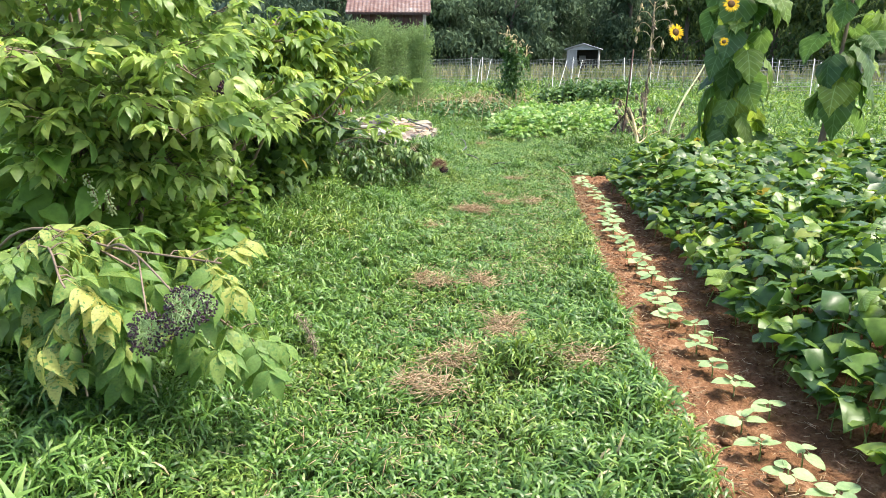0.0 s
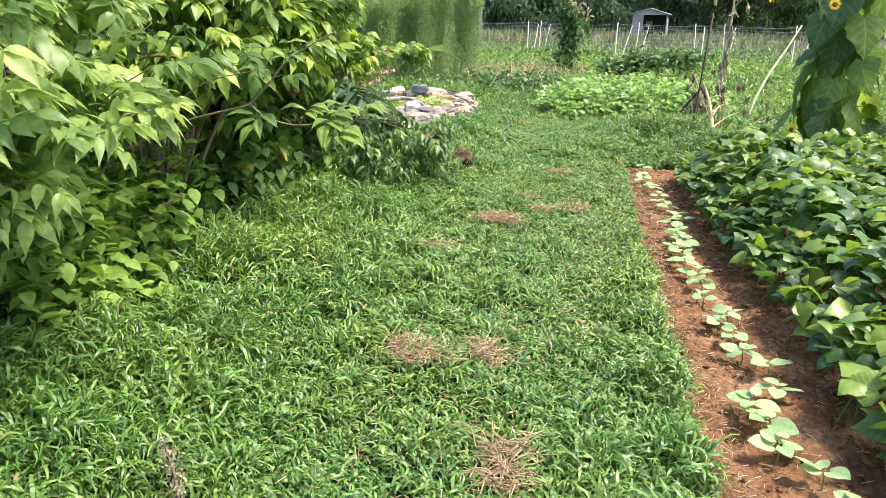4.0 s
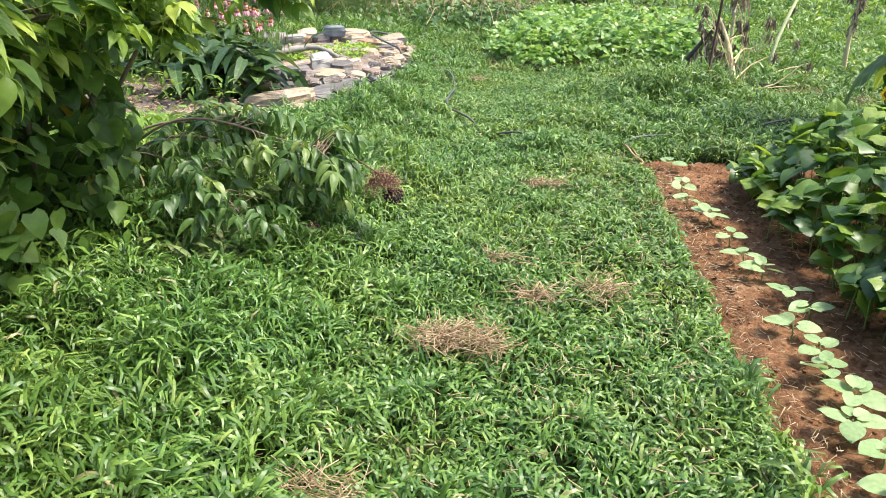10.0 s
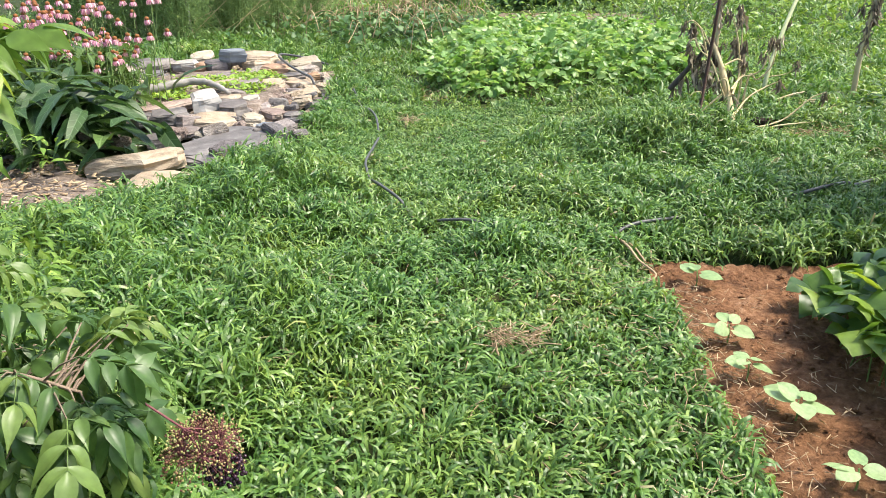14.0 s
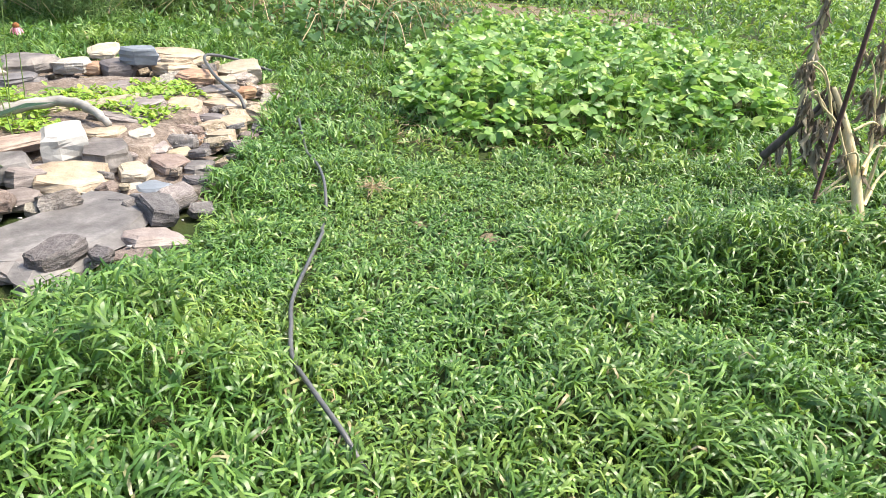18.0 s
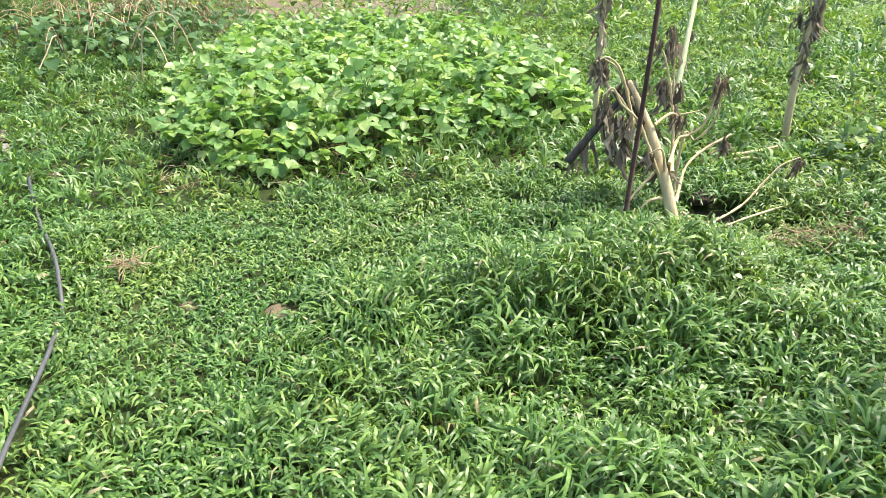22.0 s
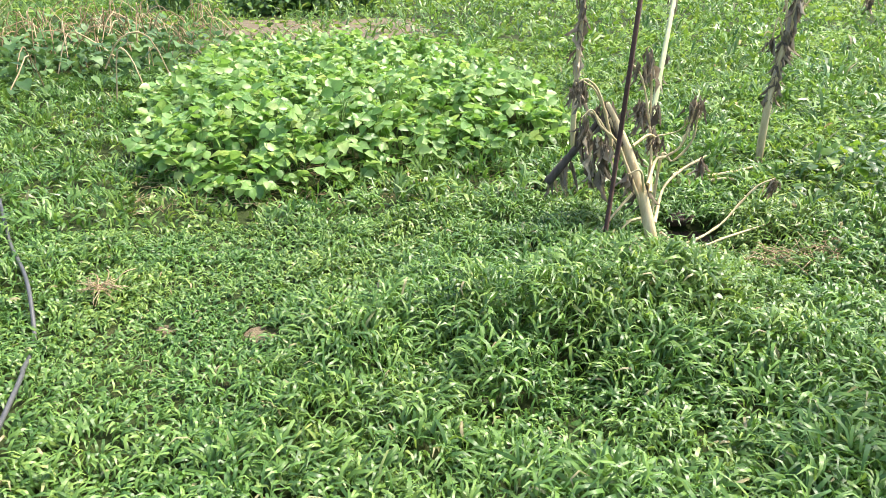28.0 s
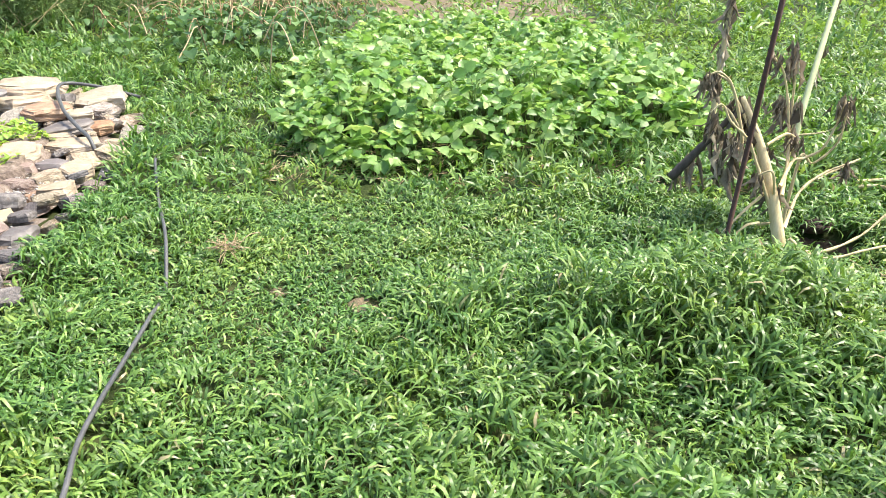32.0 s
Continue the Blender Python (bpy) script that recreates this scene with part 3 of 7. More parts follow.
xs = np.unique(np.round(np.concatenate([np.linspace(-600, -20, 30), np.linspace(-20, -6, 15), np.arange(-6, 7, 0.14), np.linspace(7, 20, 14), np.linspace(20, 600, 30)]), 3))
ys = np.unique(np.round(np.concatenate([np.linspace(-300, -8, 20), np.arange(-6, 14, 0.14), np.linspace(14, 40, 27), np.linspace(40, 600, 60)]), 3))
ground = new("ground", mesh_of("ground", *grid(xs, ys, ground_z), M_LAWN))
tagged(ground, "grassy garden ground, its brown earth darkened for shade between the blades", "ground", kind="structure")

# red soil strip and the earth under the sweet potatoes
sy = np.arange(-5, 6.74, 0.03)
st = np.linspace(0, 1, 60)
SY, ST = np.meshgrid(sy, st, indexing="ij")
edge = soil_left(SY) + 0.03 * lumps(SY * 0, SY, 5) + 0.015 * lumps(SY, SY, 13)
SX = edge + ST * 1.25
SZ = -0.05 + 0.013 * lumps(SX, SY, 6) + 0.006 * lumps(SX, SY, 17, 3) + 0.004 * lumps(SX, SY, 39, 1) - 0.03 * smooth01(0.1, 0, ST) + 0.05 * smooth01(0.5, 0.9, ST)
SZ += rng.normal(0, 0.005, SZ.shape)
w, h = len(st), len(sy)
i = (np.arange(h - 1)[:, None] * w + np.arange(w - 1)[None]).ravel()
SF = np.concatenate([np.stack([i, i + 1, i + w + 1], -1), np.stack([i, i + w + 1, i + w], -1)])
soil = thing("soil_bed", (1.2, 3, 0), "bare strip of crumbly red clay soil", "soil", kind="structure")
part("tilled_soil", (np.stack([SX.ravel(), SY.ravel(), SZ.ravel()], -1), SF), M_SOIL, soil)
bed_soil_x = np.linspace(0, 1, 24)
BY, BT = np.meshgrid(np.arange(-5, 7.6, 0.15), bed_soil_x, indexing="ij")
BX = (soil_left(np.minimum(BY, 6.5)) + 1.2) * (1 - BT) + 6.3 * BT
BZ = 0.0 + 0.03 * lumps(BX, BY, 4)
w, h = BX.shape[1], BX.shape[0]
i = (np.arange(h - 1)[:, None] * w + np.arange(w - 1)[None]).ravel()
BF = np.concatenate([np.stack([i, i + 1, i + w + 1], -1), np.stack([i, i + w + 1, i + w], -1)])
part("ridge_soil", (np.stack([BX.ravel(), BY.ravel(), BZ.ravel()], -1), BF), M_SOIL, soil)
OCTA = (np.array([(1, 0, 0), (-1, 0, 0), (0, 1, 0), (0, -1, 0), (0, 0, 1), (0.2, 0.3, -1)], float), np.array([(0, 2, 4), (2, 1, 4), (1, 3, 4), (3, 0, 4), (2, 0, 5), (1, 2, 5), (3, 1, 5), (0, 3, 5)]))
# clods and bits of straw on the soil
n = 6500
cy = rng.uniform(-3, 6.65, n)
cx = soil_left(cy) + 0.05 + rng.uniform(0, 0.75, n)
cs = rng.gamma(0.7, 0.0042, n) + 0.0016
part("clods", scatter(OCTA, turns(rng.uniform(0, 6, n), rng.uniform(0, 3, n), rng.uniform(0, 3, n), cs) * np.array([1, 0.8, 0.6])[None, :, None], np.stack([cx, cy, -0.046 + cs * 0.2], -1)), M_SOIL, soil, kind="stuff")


def straw_bits(n, x, y, z, length, flat=0.25):
    v, f = box(-0.0012, 0, -0.001, 0.0012, 1, 0.001)
    R = turns(rng.uniform(0, 6.3, n), rng.normal(0.05, flat, n), rng.uniform(0, 3, n), 1.0)
    L = rng.uniform(0.4, 1, n) * length
    v2 = v[None] * np.stack([np.ones(n), L, np.ones(n)], -1)[:, None]
    V = np.einsum("kij,knj->kni", R, v2) + np.stack([x, y, z], -1)[:, None]
    F = f[None] + (np.arange(n) * 8)[:, None, None]
    return V.reshape(-1, 3), F.reshape(-1, 3)


n = 2600
cy = rng.uniform(-2, 6.4, n)
across = np.where(rng.uniform(0, 1, n) < 0.45, rng.normal(0.08, 0.06, n), rng.uniform(0.02, 0.75, n))
part("straw_bits", straw_bits(n, soil_left(cy) + across, cy, -0.03 + 0.012 * rng.uniform(0, 1, n), 0.055, 0.15), M_STRAW, soil, kind="stuff")

# mulch by the stones
n = 60
MX, MY = np.meshgrid(np.linspace(-5.8, -2.2, n), np.linspace(5.9, 9.8, n))
keep = inside(MULCH, MX, MY)
MZ = 0.0 + 0.02 * lumps(MX, MY, 7) + rng.normal(0, 0.006, MX.shape)
V = np.stack([MX.ravel(), MY.ravel(), MZ.ravel()], -1)
i = (np.arange(n - 1)[:, None] * n + np.arange(n - 1)[None]).ravel()
ok = keep.ravel()[i] & keep.ravel()[i + n + 1]
F = np.concatenate([np.stack([i[ok], i[ok] + 1, i[ok] + n + 1], -1), np.stack([i[ok], i[ok] + n + 1, i[ok] + n], -1)])
mulch = thing("mulch_patch", (-3.6, 7.4, 0), "brown wood-chip mulch with pale leaf litter beside the stones", "mulch", kind="structure")
part("mulch", (V, F), M_MULCH, mulch)
k = 2600
px, py = rng.uniform(-5.4, -2.3, k), rng.uniform(6.0, 9.4, k)
ok = inside(MULCH, px, py)
px, py = px[ok], py[ok]
part("chips", scatter(box(-0.35, -1, -0.12, 0.35, 1, 0.12), turns(rng.uniform(0, 6, len(px)), rng.normal(0, 0.25, len(px)), rng.normal(0, 0.3, len(px)), rng.uniform(0.008, 0.03, len(px))), np.stack([px, py, np.full(len(px), 0.022)], -1)), M_STRAW, mulch, kind="stuff")


# ---- grass ----
def blade(width, start, bend, segs=4, twist=0.25):
    """A grass blade of length 1 that rises, arches over and hangs its tip; broadest a third of the way up."""
    V, F = [], []
    y = z = 0.0
    for i in range(segs + 1):
        s = i / segs
        if i:
            a = start - bend * ((i - 0.5) / segs) ** 1.3
            y, z = y + math.cos(a) / segs, z + math.sin(a) / segs
        wdt = width * (0.6 + 1.9 * s * (1 - s)) * (1 - s**3)
        if i == segs:
            V.append((0, y, z))
        else:
            V += [(-wdt, y, z), (wdt, y, z + twist * wdt)]
    for i in range(segs - 1):
        a = 2 * i
        F += [(a, a + 1, a + 3), (a, a + 3, a + 2)]
    a = 2 * (segs - 1)
    F.append((a, a + 1, a + 2))
    return np.array(V), np.array(F)


def leaf_small(width, fold, droop):
    """A small leaf of few faces, length 1 along +y."""
    V = [(0, 0, 0), (0, 0.45, -0.2 * droop), (0, 1, -droop), (width, 0.4, fold * width - 0.16 * droop), (-width, 0.4, fold * width - 0.16 * droop)]
    return np.array(V), np.array([(0, 3, 1), (3, 2, 1), (0, 1, 4), (4, 1, 2)])


BLADES = [blade(w_, a_, b_, 3, t_) for w_, a_, b_, t_ in ((0.052, 1.3, 2.8, 0.3), (0.058, 1.2, 3.1, -0.2), (0.045, 1.42, 2.3, 0.25), (0.062, 1.1, 2.5, -0.3), (0.054, 1.45, 3.4, 0.1))]
TINY = [leaf_small(w_, f_, d_) for w_, f_, d_ in ((0.2, 0.3, 0.4), (0.26, 0.1, 0.6), (0.15, 0.3, 0.8))]
BLADES2 = [blade(w_, a_, b_, 2) for w_, a_, b_ in ((0.075, 1.2, 1.5), (0.095, 1.0, 1.9), (0.065, 1.35, 1.2))]


def mound(x, y, cell, seed=0.0):
    """Tussocks of about one cell across: 1 on a crown, 0 in the hollows between, and the way down from the crown."""
    best = np.full(np.shape(x), 9.0)
    bx, by = np.zeros(np.shape(x)), np.zeros(np.shape(x))
    ix, iy = np.floor(x / cell), np.floor(y / cell)
    for dx_ in (-1, 0, 1):
        for dy_ in (-1, 0, 1):
            a, b = ix + dx_, iy + dy_
            h1 = np.mod(np.sin(a * 12.9898 + b * 78.233 + seed) * 43758.5453, 1)
            h2 = np.mod(np.sin(a * 39.346 + b * 11.135 + seed) * 24634.6345, 1)
            h3 = np.mod(np.sin(a * 73.156 + b * 52.235 + seed) * 15731.743, 1)
            px_, py_ = x - (a + h1) * cell, y - (b + h2) * cell
            d_ = np.hypot(px_, py_) / (cell * (0.55 + 0.5 * h3))
            hit = d_ < best
            best, bx, by = np.where(hit, d_, best), np.where(hit, px_, bx), np.where(hit, py_, by)
    return np.clip(1 - best**2, 0, 1), np.arctan2(-bx, by)


def lawn_height(x, y):
    """How long the blades are: worn short along the walk, rank along the shrubs and in clumps."""
    mid = np.interp(y, [-4, 0, 4, 8, 12], [0.6, 0.35, 0.1, -0.2, -1.4])
    off = np.abs(x - mid)
    hgt = 0.056 + 0.064 * smooth01(0.6, 1.6, off) * (1 - 0.5 * smooth01(6, 8, y)) + (0.075 + 0.06 * (1 - smooth01(-0.5, 1.0, y))) * smooth01(0.3, 1.1, mid - x) * (1 - smooth01(5.5, 8, y))
    for cx_, cy_, r_, k_ in ((-1.6, 7.45, 0.45, 0.1), (-2.3, 7.65, 0.33, -0.09), (-2.0, 8.2, 0.3, -0.05), (-1.4, 7.15, 0.45, 0.07), (-2.8, 6.3, 0.5, -0.045), (0.15, 8.6, 0.55, 0.08), (1.1, 8.9, 0.4, 0.05), (0.5, 7.55, 0.5, 0.07), (-0.9, 5.9, 0.6, 0.04), (1.15, 7.6, 0.4, 0.03), (0.55, 8.68, 0.34, 0.07), (1.05, 8.72, 0.4, 0.075), (1.5, 8.55, 0.4, 0.06), (0.65, 8.2, 0.22, -0.05), (1.15, 8.12, 0.22, -0.05), (0.1, 6.6, 0.16, 0.06), (1.9, 9.4, 0.45, -0.06), (0.75, 7.9, 0.35, -0.035), (-0.6, 8.9, 0.7, -0.04), (-0.7, 10.0, 0.6, -0.02), (1.0, -0.1, 0.2, 0.06), (3.1, 9.6, 0.7, 0.1), (-0.5, 2.0, 0.8, 0.04)):
        hgt = hgt + k_ * np.exp(-((x - cx_) ** 2 + (y - cy_) ** 2) / r_**2)
    return np.maximum(hgt * (1 + 0.3 * lumps(x, y, 2.1, 5) + 0.3 * lumps(x, y, 5.3, 2)), 0.025)


def lawn_free(x, y):
    ok = ~((x > soil_left(np.minimum(y, 6.55)) + 0.025 * lumps(x, y, 9)) & (y < 6.72 + 0.05 * lumps(x, y, 7)) & (x < 6.2))
    ok &= ~((x > 1.25) & (x < 6.3) & (y < bed_far(x) + 0.2) & (y > 6.5))
    ok &= ~((x > -1.8) & (x < 1.9) & (y > 16.6) & (y < 20.3) & (lumps(x, y, 2.1, 3) > 0.1))
    ok &= ~inside(ROCK, x, y) & ~inside(MULCH, x, y)
    inner = [((a - 0.1) * 0.93 + 0.1, (b - 13) * 0.95 + 13) for a, b in BEAN]
    ok &= ~inside(inner, x, y)
    track = np.interp(y, [7.1, 7.32, 7.69, 8.31, 8.72, 9.0, 9.23, 9.7, 10.0, 10.53], [-0.66, -0.86, -1.06, -1.18, -1.24, -1.3, -1.37, -1.58, -1.72, -1.945])
    ok &= ~((np.abs(x - track) < 0.014) & (y > 7.12) & (y < 10.6) & ((y < 8.6) | (y > 9.15)))
    ok &= ((x + 2.36) / 0.31) ** 2 + ((y - 8.35) / 0.5) ** 2 > 1 + 0.2 * lumps(x, y, 8)
    ok &= ((x + 2.45) / 0.36) ** 2 + ((y - 7.5) / 0.3) ** 2 > 1 + 0.2 * lumps(x, y, 8)
    for cx_, cy_, r_ in BARE:
        ok &= (x - cx_) ** 2 + (y - cy_) ** 2 > (r_ * (0.75 + 0.35 * lumps(x, y, 9))) ** 2
    return ok


def lay_grass(n, x0, x1, y0, y1, scale, shapes, thin=None):
    """Grass in tussocks: arching blades lean out and down from each crown and stack up where the growth is rank."""
    k = n // 5
    x, y = rng.uniform(x0, x1, k), rng.uniform(y0, y1, k)
    ok = lawn_free(x, y)
    if thin is not None:
        ok &= rng.uniform(0, 1, k) < thin(x, y)
    x, y = x[ok], y[ok]
    mean = lawn_height(x, y)
    crown, down = mound(x, y, 0.34 * scale**0.5)
    small, down2 = mound(x, y, 0.15 * scale**0.5, 3.0)
    rank = mean * (0.5 + 0.75 * crown + 0.4 * small) * rng.uniform(0.85, 1.15, len(x))
    first = np.where(rng.uniform(0, 1, len(x)) < 0.6, down, down2) + rng.normal(0, 0.45, len(x))
    x, y, rank, first = (np.repeat(a, 5) for a in (x, y, rank, first))
    m = len(x)
    x, y = x + rng.normal(0, 0.016, m) * scale, y + rng.normal(0, 0.016, m) * scale
    up = np.maximum(rank - 0.035, 0.0) * rng.uniform(0, 1, m) ** 0.42
    L = np.clip(0.044 + 0.5 * rank, 0.044, 0.122) * rng.uniform(0.75, 1.35, m) * scale
    R = turns(first + rng.normal(0, 0.85, m), rng.normal(0.0, 0.26, m), rng.normal(0, 0.4, m), L)
    R[:, :, 0] *= (np.clip(0.1 / L, 0.75, 1.35) * scale**0.4)[:, None]
    T = np.stack([x, y, ground_z(x, y) + up * scale], -1)
    ok = lawn_free(x, y)
    return scatter_mix(shapes, R[ok], T[ok])


def near(x, y):
    """Denser close to the walk."""
    d = np.abs(x - np.interp(y, [-4, 4, 6, 9, 12], [0.6, -0.3, -0.4, 0.2, 0.2]))
    return 0.25 + 0.75 * (1 - smooth01(1.7, 3.2, d))


grass = new("grass", mesh_of("grass", *joined(
    lay_grass(195000, -2.6, 2.6, -2.2, 5.0, 1.0, BLADES, near),
    lay_grass(170000, -3.2, 3.8, 5.0, 10.2, 1.0, BLADES, near),
    lay_grass(26000, -4.2, -2.6, -2.2, 5.0, 1.25, BLADES2),
    lay_grass(84000, -8.5, 6, 10.2, 15.0, 1.15, BLADES2),
    lay_grass(48000, -8, -3.5, -3, 10.0, 1.4, BLADES2),
    lay_grass(22000, 4, 12, 7, 15.0, 1.6, BLADES2),
    lay_grass(40000, -12, 14, 15, 28, 1.7, BLADES2),
    lay_grass(17000, -22, 22, 28, 42, 2.4, BLADES2),
    lay_grass(52000, -9, 10, -8, -2, 1.5, BLADES2),
    lay_grass(34000, 6.2, 11, -6, 7, 1.5, BLADES2),
), M_GRASS))
bare = thing("bare_patch", (0, 18.4, 0), "strip of bare brown earth behind the beans", "soil", kind="structure")
part("earth", grid(np.linspace(-2, 2.1, 30), np.linspace(16.2, 20.6, 30), lambda X, Y: ground_z(X, Y) + 0.02 + 0.02 * lumps(X, Y, 4) - 0.06 * smooth01(1.6, 2.0, np.abs(X)) - 0.06 * smooth01(1.8, 2.2, np.abs(Y - 18.4))), M_BARE, bare)
for cx_, cy_, r_ in BARE:
    spot = thing("bare_patch", (cx_, cy_, 0), "small bare patch of brown earth in the grass", "soil", "bare earth patches", kind="structure")
    q = np.linspace(-1.15, 1.15, 14)
    # the pit takes the darker soil, the other patches the browner earth
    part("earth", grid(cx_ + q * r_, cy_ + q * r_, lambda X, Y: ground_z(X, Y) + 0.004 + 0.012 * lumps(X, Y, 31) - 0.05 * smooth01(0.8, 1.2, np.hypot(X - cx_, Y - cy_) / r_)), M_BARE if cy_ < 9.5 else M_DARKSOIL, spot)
tagged(grass, "thick green crabgrass lawn with long arching blades", "grass", kind="stuff")


# ---- leaf shapes ----
LOBED = [0.18, 0.5, 0.58, 0.52, 0.43, 0.35, 0.275, 0.19, 0.09, 0.0]
HEARTS = [curved_leaf(LOBED, f_, d_, c_, k_, d_ * 7, 7, 10) for f_, d_, c_, k_ in ((0.35, 0.3, 0.35, 0.035), (-0.2, 0.5, 0.3, 0.03), (0.12, 0.2, 0.4, 0.04), (0.55, 0.4, 0.5, 0.04))]
HEART5 = [leaf([(-0.13, 0.32), (0.08, 0.55), (0.42, 0.52), (0.76, 0.27), (1, 0)], [0, 0.15, 0.44, 0.76, 1], f_, d_, w_) for f_, d_, w_ in ((0.22, 0.25, 0.03), (0.05, 0.45, -0.04), (-0.12, 0.25, 0.04), (0.35, 0.15, 0.0))]
OVALS = [leaf([(0, 0.02), (0.12, 0.26), (0.4, 0.36), (0.7, 0.24), (1, 0)], [0, 0.15, 0.4, 0.7, 1], f_, d_, 0.05) for f_, d_ in ((0.3, 0.35), (-0.15, 0.5), (0.5, 0.2))]
OVAL4 = [leaf([(0, 0.1), (0.25, 0.4), (0.62, 0.34), (1, 0)], [0, 0.27, 0.64, 1], f_, d_, w_) for f_, d_, w_ in ((0.3, 0.15, 0.06), (-0.2, 0.35, -0.05), (0.5, 0.05, 0.05))]
LANCE = [leaf([(0, 0.02), (0.2, 0.13), (0.5, 0.17), (0.8, 0.09), (1, 0)], [0, 0.2, 0.5, 0.8, 1], f_, d_) for f_, d_ in ((0.35, 0.3), (0.1, 0.6), (0.4, 0.8))]
SIMPLE = [leaf([(0, 0.04), (0.2, 0.24), (0.5, 0.27), (0.8, 0.13), (1, 0)], [0, 0.2, 0.5, 0.8, 1], f_, d_) for f_, d_ in ((0.25, 0.35), (0.45, 0.5), (-0.1, 0.3))]
ELDERLEAF = [curved_leaf([0.04, 0.16, 0.23, 0.255, 0.245, 0.2, 0.12, 0.045, 0.0], f_, d_, 0.7, 0.015, d_ * 9, 5, 8) for f_, d_ in ((0.55, 0.5), (0.7, 0.75), (0.4, 0.35))]


def compound(leaflets=7, droop=0.5, seed=0, kinds=None):
    """A pinnate leaf of length 1: opposite leaflets on a curved stalk, one at the tip."""
    r = np.random.default_rng(seed)
    out = []
    kinds = kinds or ELDERLEAF
    pairs = leaflets // 2
    pts = [(0, s, -droop * s * s * 0.8) for s in np.linspace(0, 0.62, 3)]
    out.append(tube(pts, [0.012, 0.01, 0.007], 3, False))
    for k in range(pairs):
        s = 0.16 + 0.42 * k / max(1, pairs - 1)
        z = -droop * s * s * 0.8
        for side in (-1, 1):
            R = turns(-side * r.uniform(0.9, 1.25), -0.08 - 0.45 * droop + r.normal(0, 0.16), side * r.uniform(-0.1, 0.35), r.uniform(0.36, 0.46))
            out.append(scatter(kinds[r.integers(3)], R, [(0, s, z)]))
    R = turns(r.normal(0, 0.1), -0.15 - 0.6 * droop, 0, 0.45)
    out.append(scatter(kinds[0], R, [(0, 0.62, -droop * 0.62 * 0.62 * 0.8)]))
    return joined(*out)


SLENDER = [curved_leaf([0.03, 0.13, 0.19, 0.215, 0.2, 0.155, 0.09, 0.035, 0.0], f_, d_, 0.8, 0.012, d_ * 9, 5, 8) for f_, d_ in ((0.7, 0.6), (0.9, 0.9), (0.5, 0.4))]
SLIM = [compound(7, 0.25, 1, SLENDER), compound(5, 0.4, 2, SLENDER), compound(7, 0.35, 3, SLENDER), compound(5, 0.6, 4, SLENDER)]
PLAIN = [compound(7, 0.12, 1, SIMPLE), compound(7, 0.3, 2, SIMPLE), compound(5, 0.2, 3, SIMPLE), compound(7, 0.42, 4, SIMPLE)]
COMPOUND = [compound(9, 0.15, 1), compound(7, 0.3, 2), compound(5, 0.2, 3), compound(7, 0.42, 4)]


def trifoliate(seed):
    r = np.random.default_rng(seed)
    out = [tube([(0, 0, 0), (0, 0.25, 0.02), (0, 0.5, 0.0)], 0.02, 3, False)]
    for yaw, y in ((0, 0.5), (1.3, 0.42), (-1.3, 0.42)):
        out.append(scatter(OVAL4[r.integers(3)], turns(yaw + r.normal(0, 0.15), -0.15 + r.normal(0, 0.2), r.normal(0, 0.2), 0.62), [(0, y, 0)]))
    return joined(*out)


TRIFOL = [trifoliate(s) for s in range(4)]


# ---- sweet potato bed ----
def bed_height(x, y):
    d = x - bed_left(y)
    return (0.17 + 0.32 * smooth01(-0.05, 0.45, d)) * (1 - 0.75 * smooth01(-0.35, 0.25, y - bed_far(x))) * (1 + 0.2 * lumps(x, y, 2.6) + 0.12 * lumps(x, y, 6.1, 2))


potato = thing("sweet_potato_bed", (3.4, 3, 0), "dense bed of dark green sweet potato vines with heart-shaped leaves", "plants")
n = 19000
x, y = rng.uniform(1.1, 6.2, n), rng.uniform(-2.6, 7.6, n)
d = x - bed_left(y)
ok = (d > 0.0) & (y < bed_far(x) + 0.15)
x, y, d = x[ok], y[ok], d[ok]
z = bed_height(x, y) * rng.choice([1.0, 0.93, 0.75, 0.5], len(x), p=[0.4, 0.25, 0.2, 0.15]) + rng.normal(0, 0.015, len(x))
yaw = np.where(d < 0.25, rng.normal(math.pi / 2 + 0.2, 1.9, len(x)), rng.uniform(0, 6.3, len(x)))
R = turns(yaw, rng.normal(-0.05, 0.42, len(x)), rng.normal(0, 0.42, len(x)), rng.uniform(0.075, 0.145, len(x)))
T = np.stack([x, y, z], -1)
single = (d < 1.1) & (y > -0.6) & (z > 0.8 * bed_height(x, y)) & (rng.uniform(0, 1, len(x)) < 0.5)
single &= np.cumsum(single) <= 300
close = ~single & (d < 1.5) & (z > 0.45 * bed_height(x, y))
BROAD5 = [curved_leaf([0.2, 0.57, 0.45, 0.32, 0.17, 0.0], f_, d_, c_, 0.035, d_ * 7, 5, 6) for f_, d_, c_ in ((0.35, 0.3, 0.35), (-0.2, 0.5, 0.3), (0.12, 0.2, 0.4), (0.55, 0.4, 0.5))]
part("vine_foliage", joined(scatter_mix(BROAD5, R[close], T[close]), scatter_mix(HEART5, R[~single & ~close], T[~single & ~close])), M_POTATO, potato, kind="stuff")
heart_data = [mesh_of("leaf", *s, M_POTATO1) for s in HEARTS]
for k in np.flatnonzero(single):
    placed("leaf", heart_data[k % 4], potato, matrix(R[k], T[k]))
low = (rng.uniform(0, 1, len(x)) < 0.22) & (d < 2)
part("stem_tangle", joined(*(tube([(a + rng.normal(0, 0.03), b + rng.normal(0, 0.03), 0.0), (a, b, c)], [0.004, 0.003], 3, False) for a, b, c in T[low][:1500])), M_STEM, potato, kind="stuff")

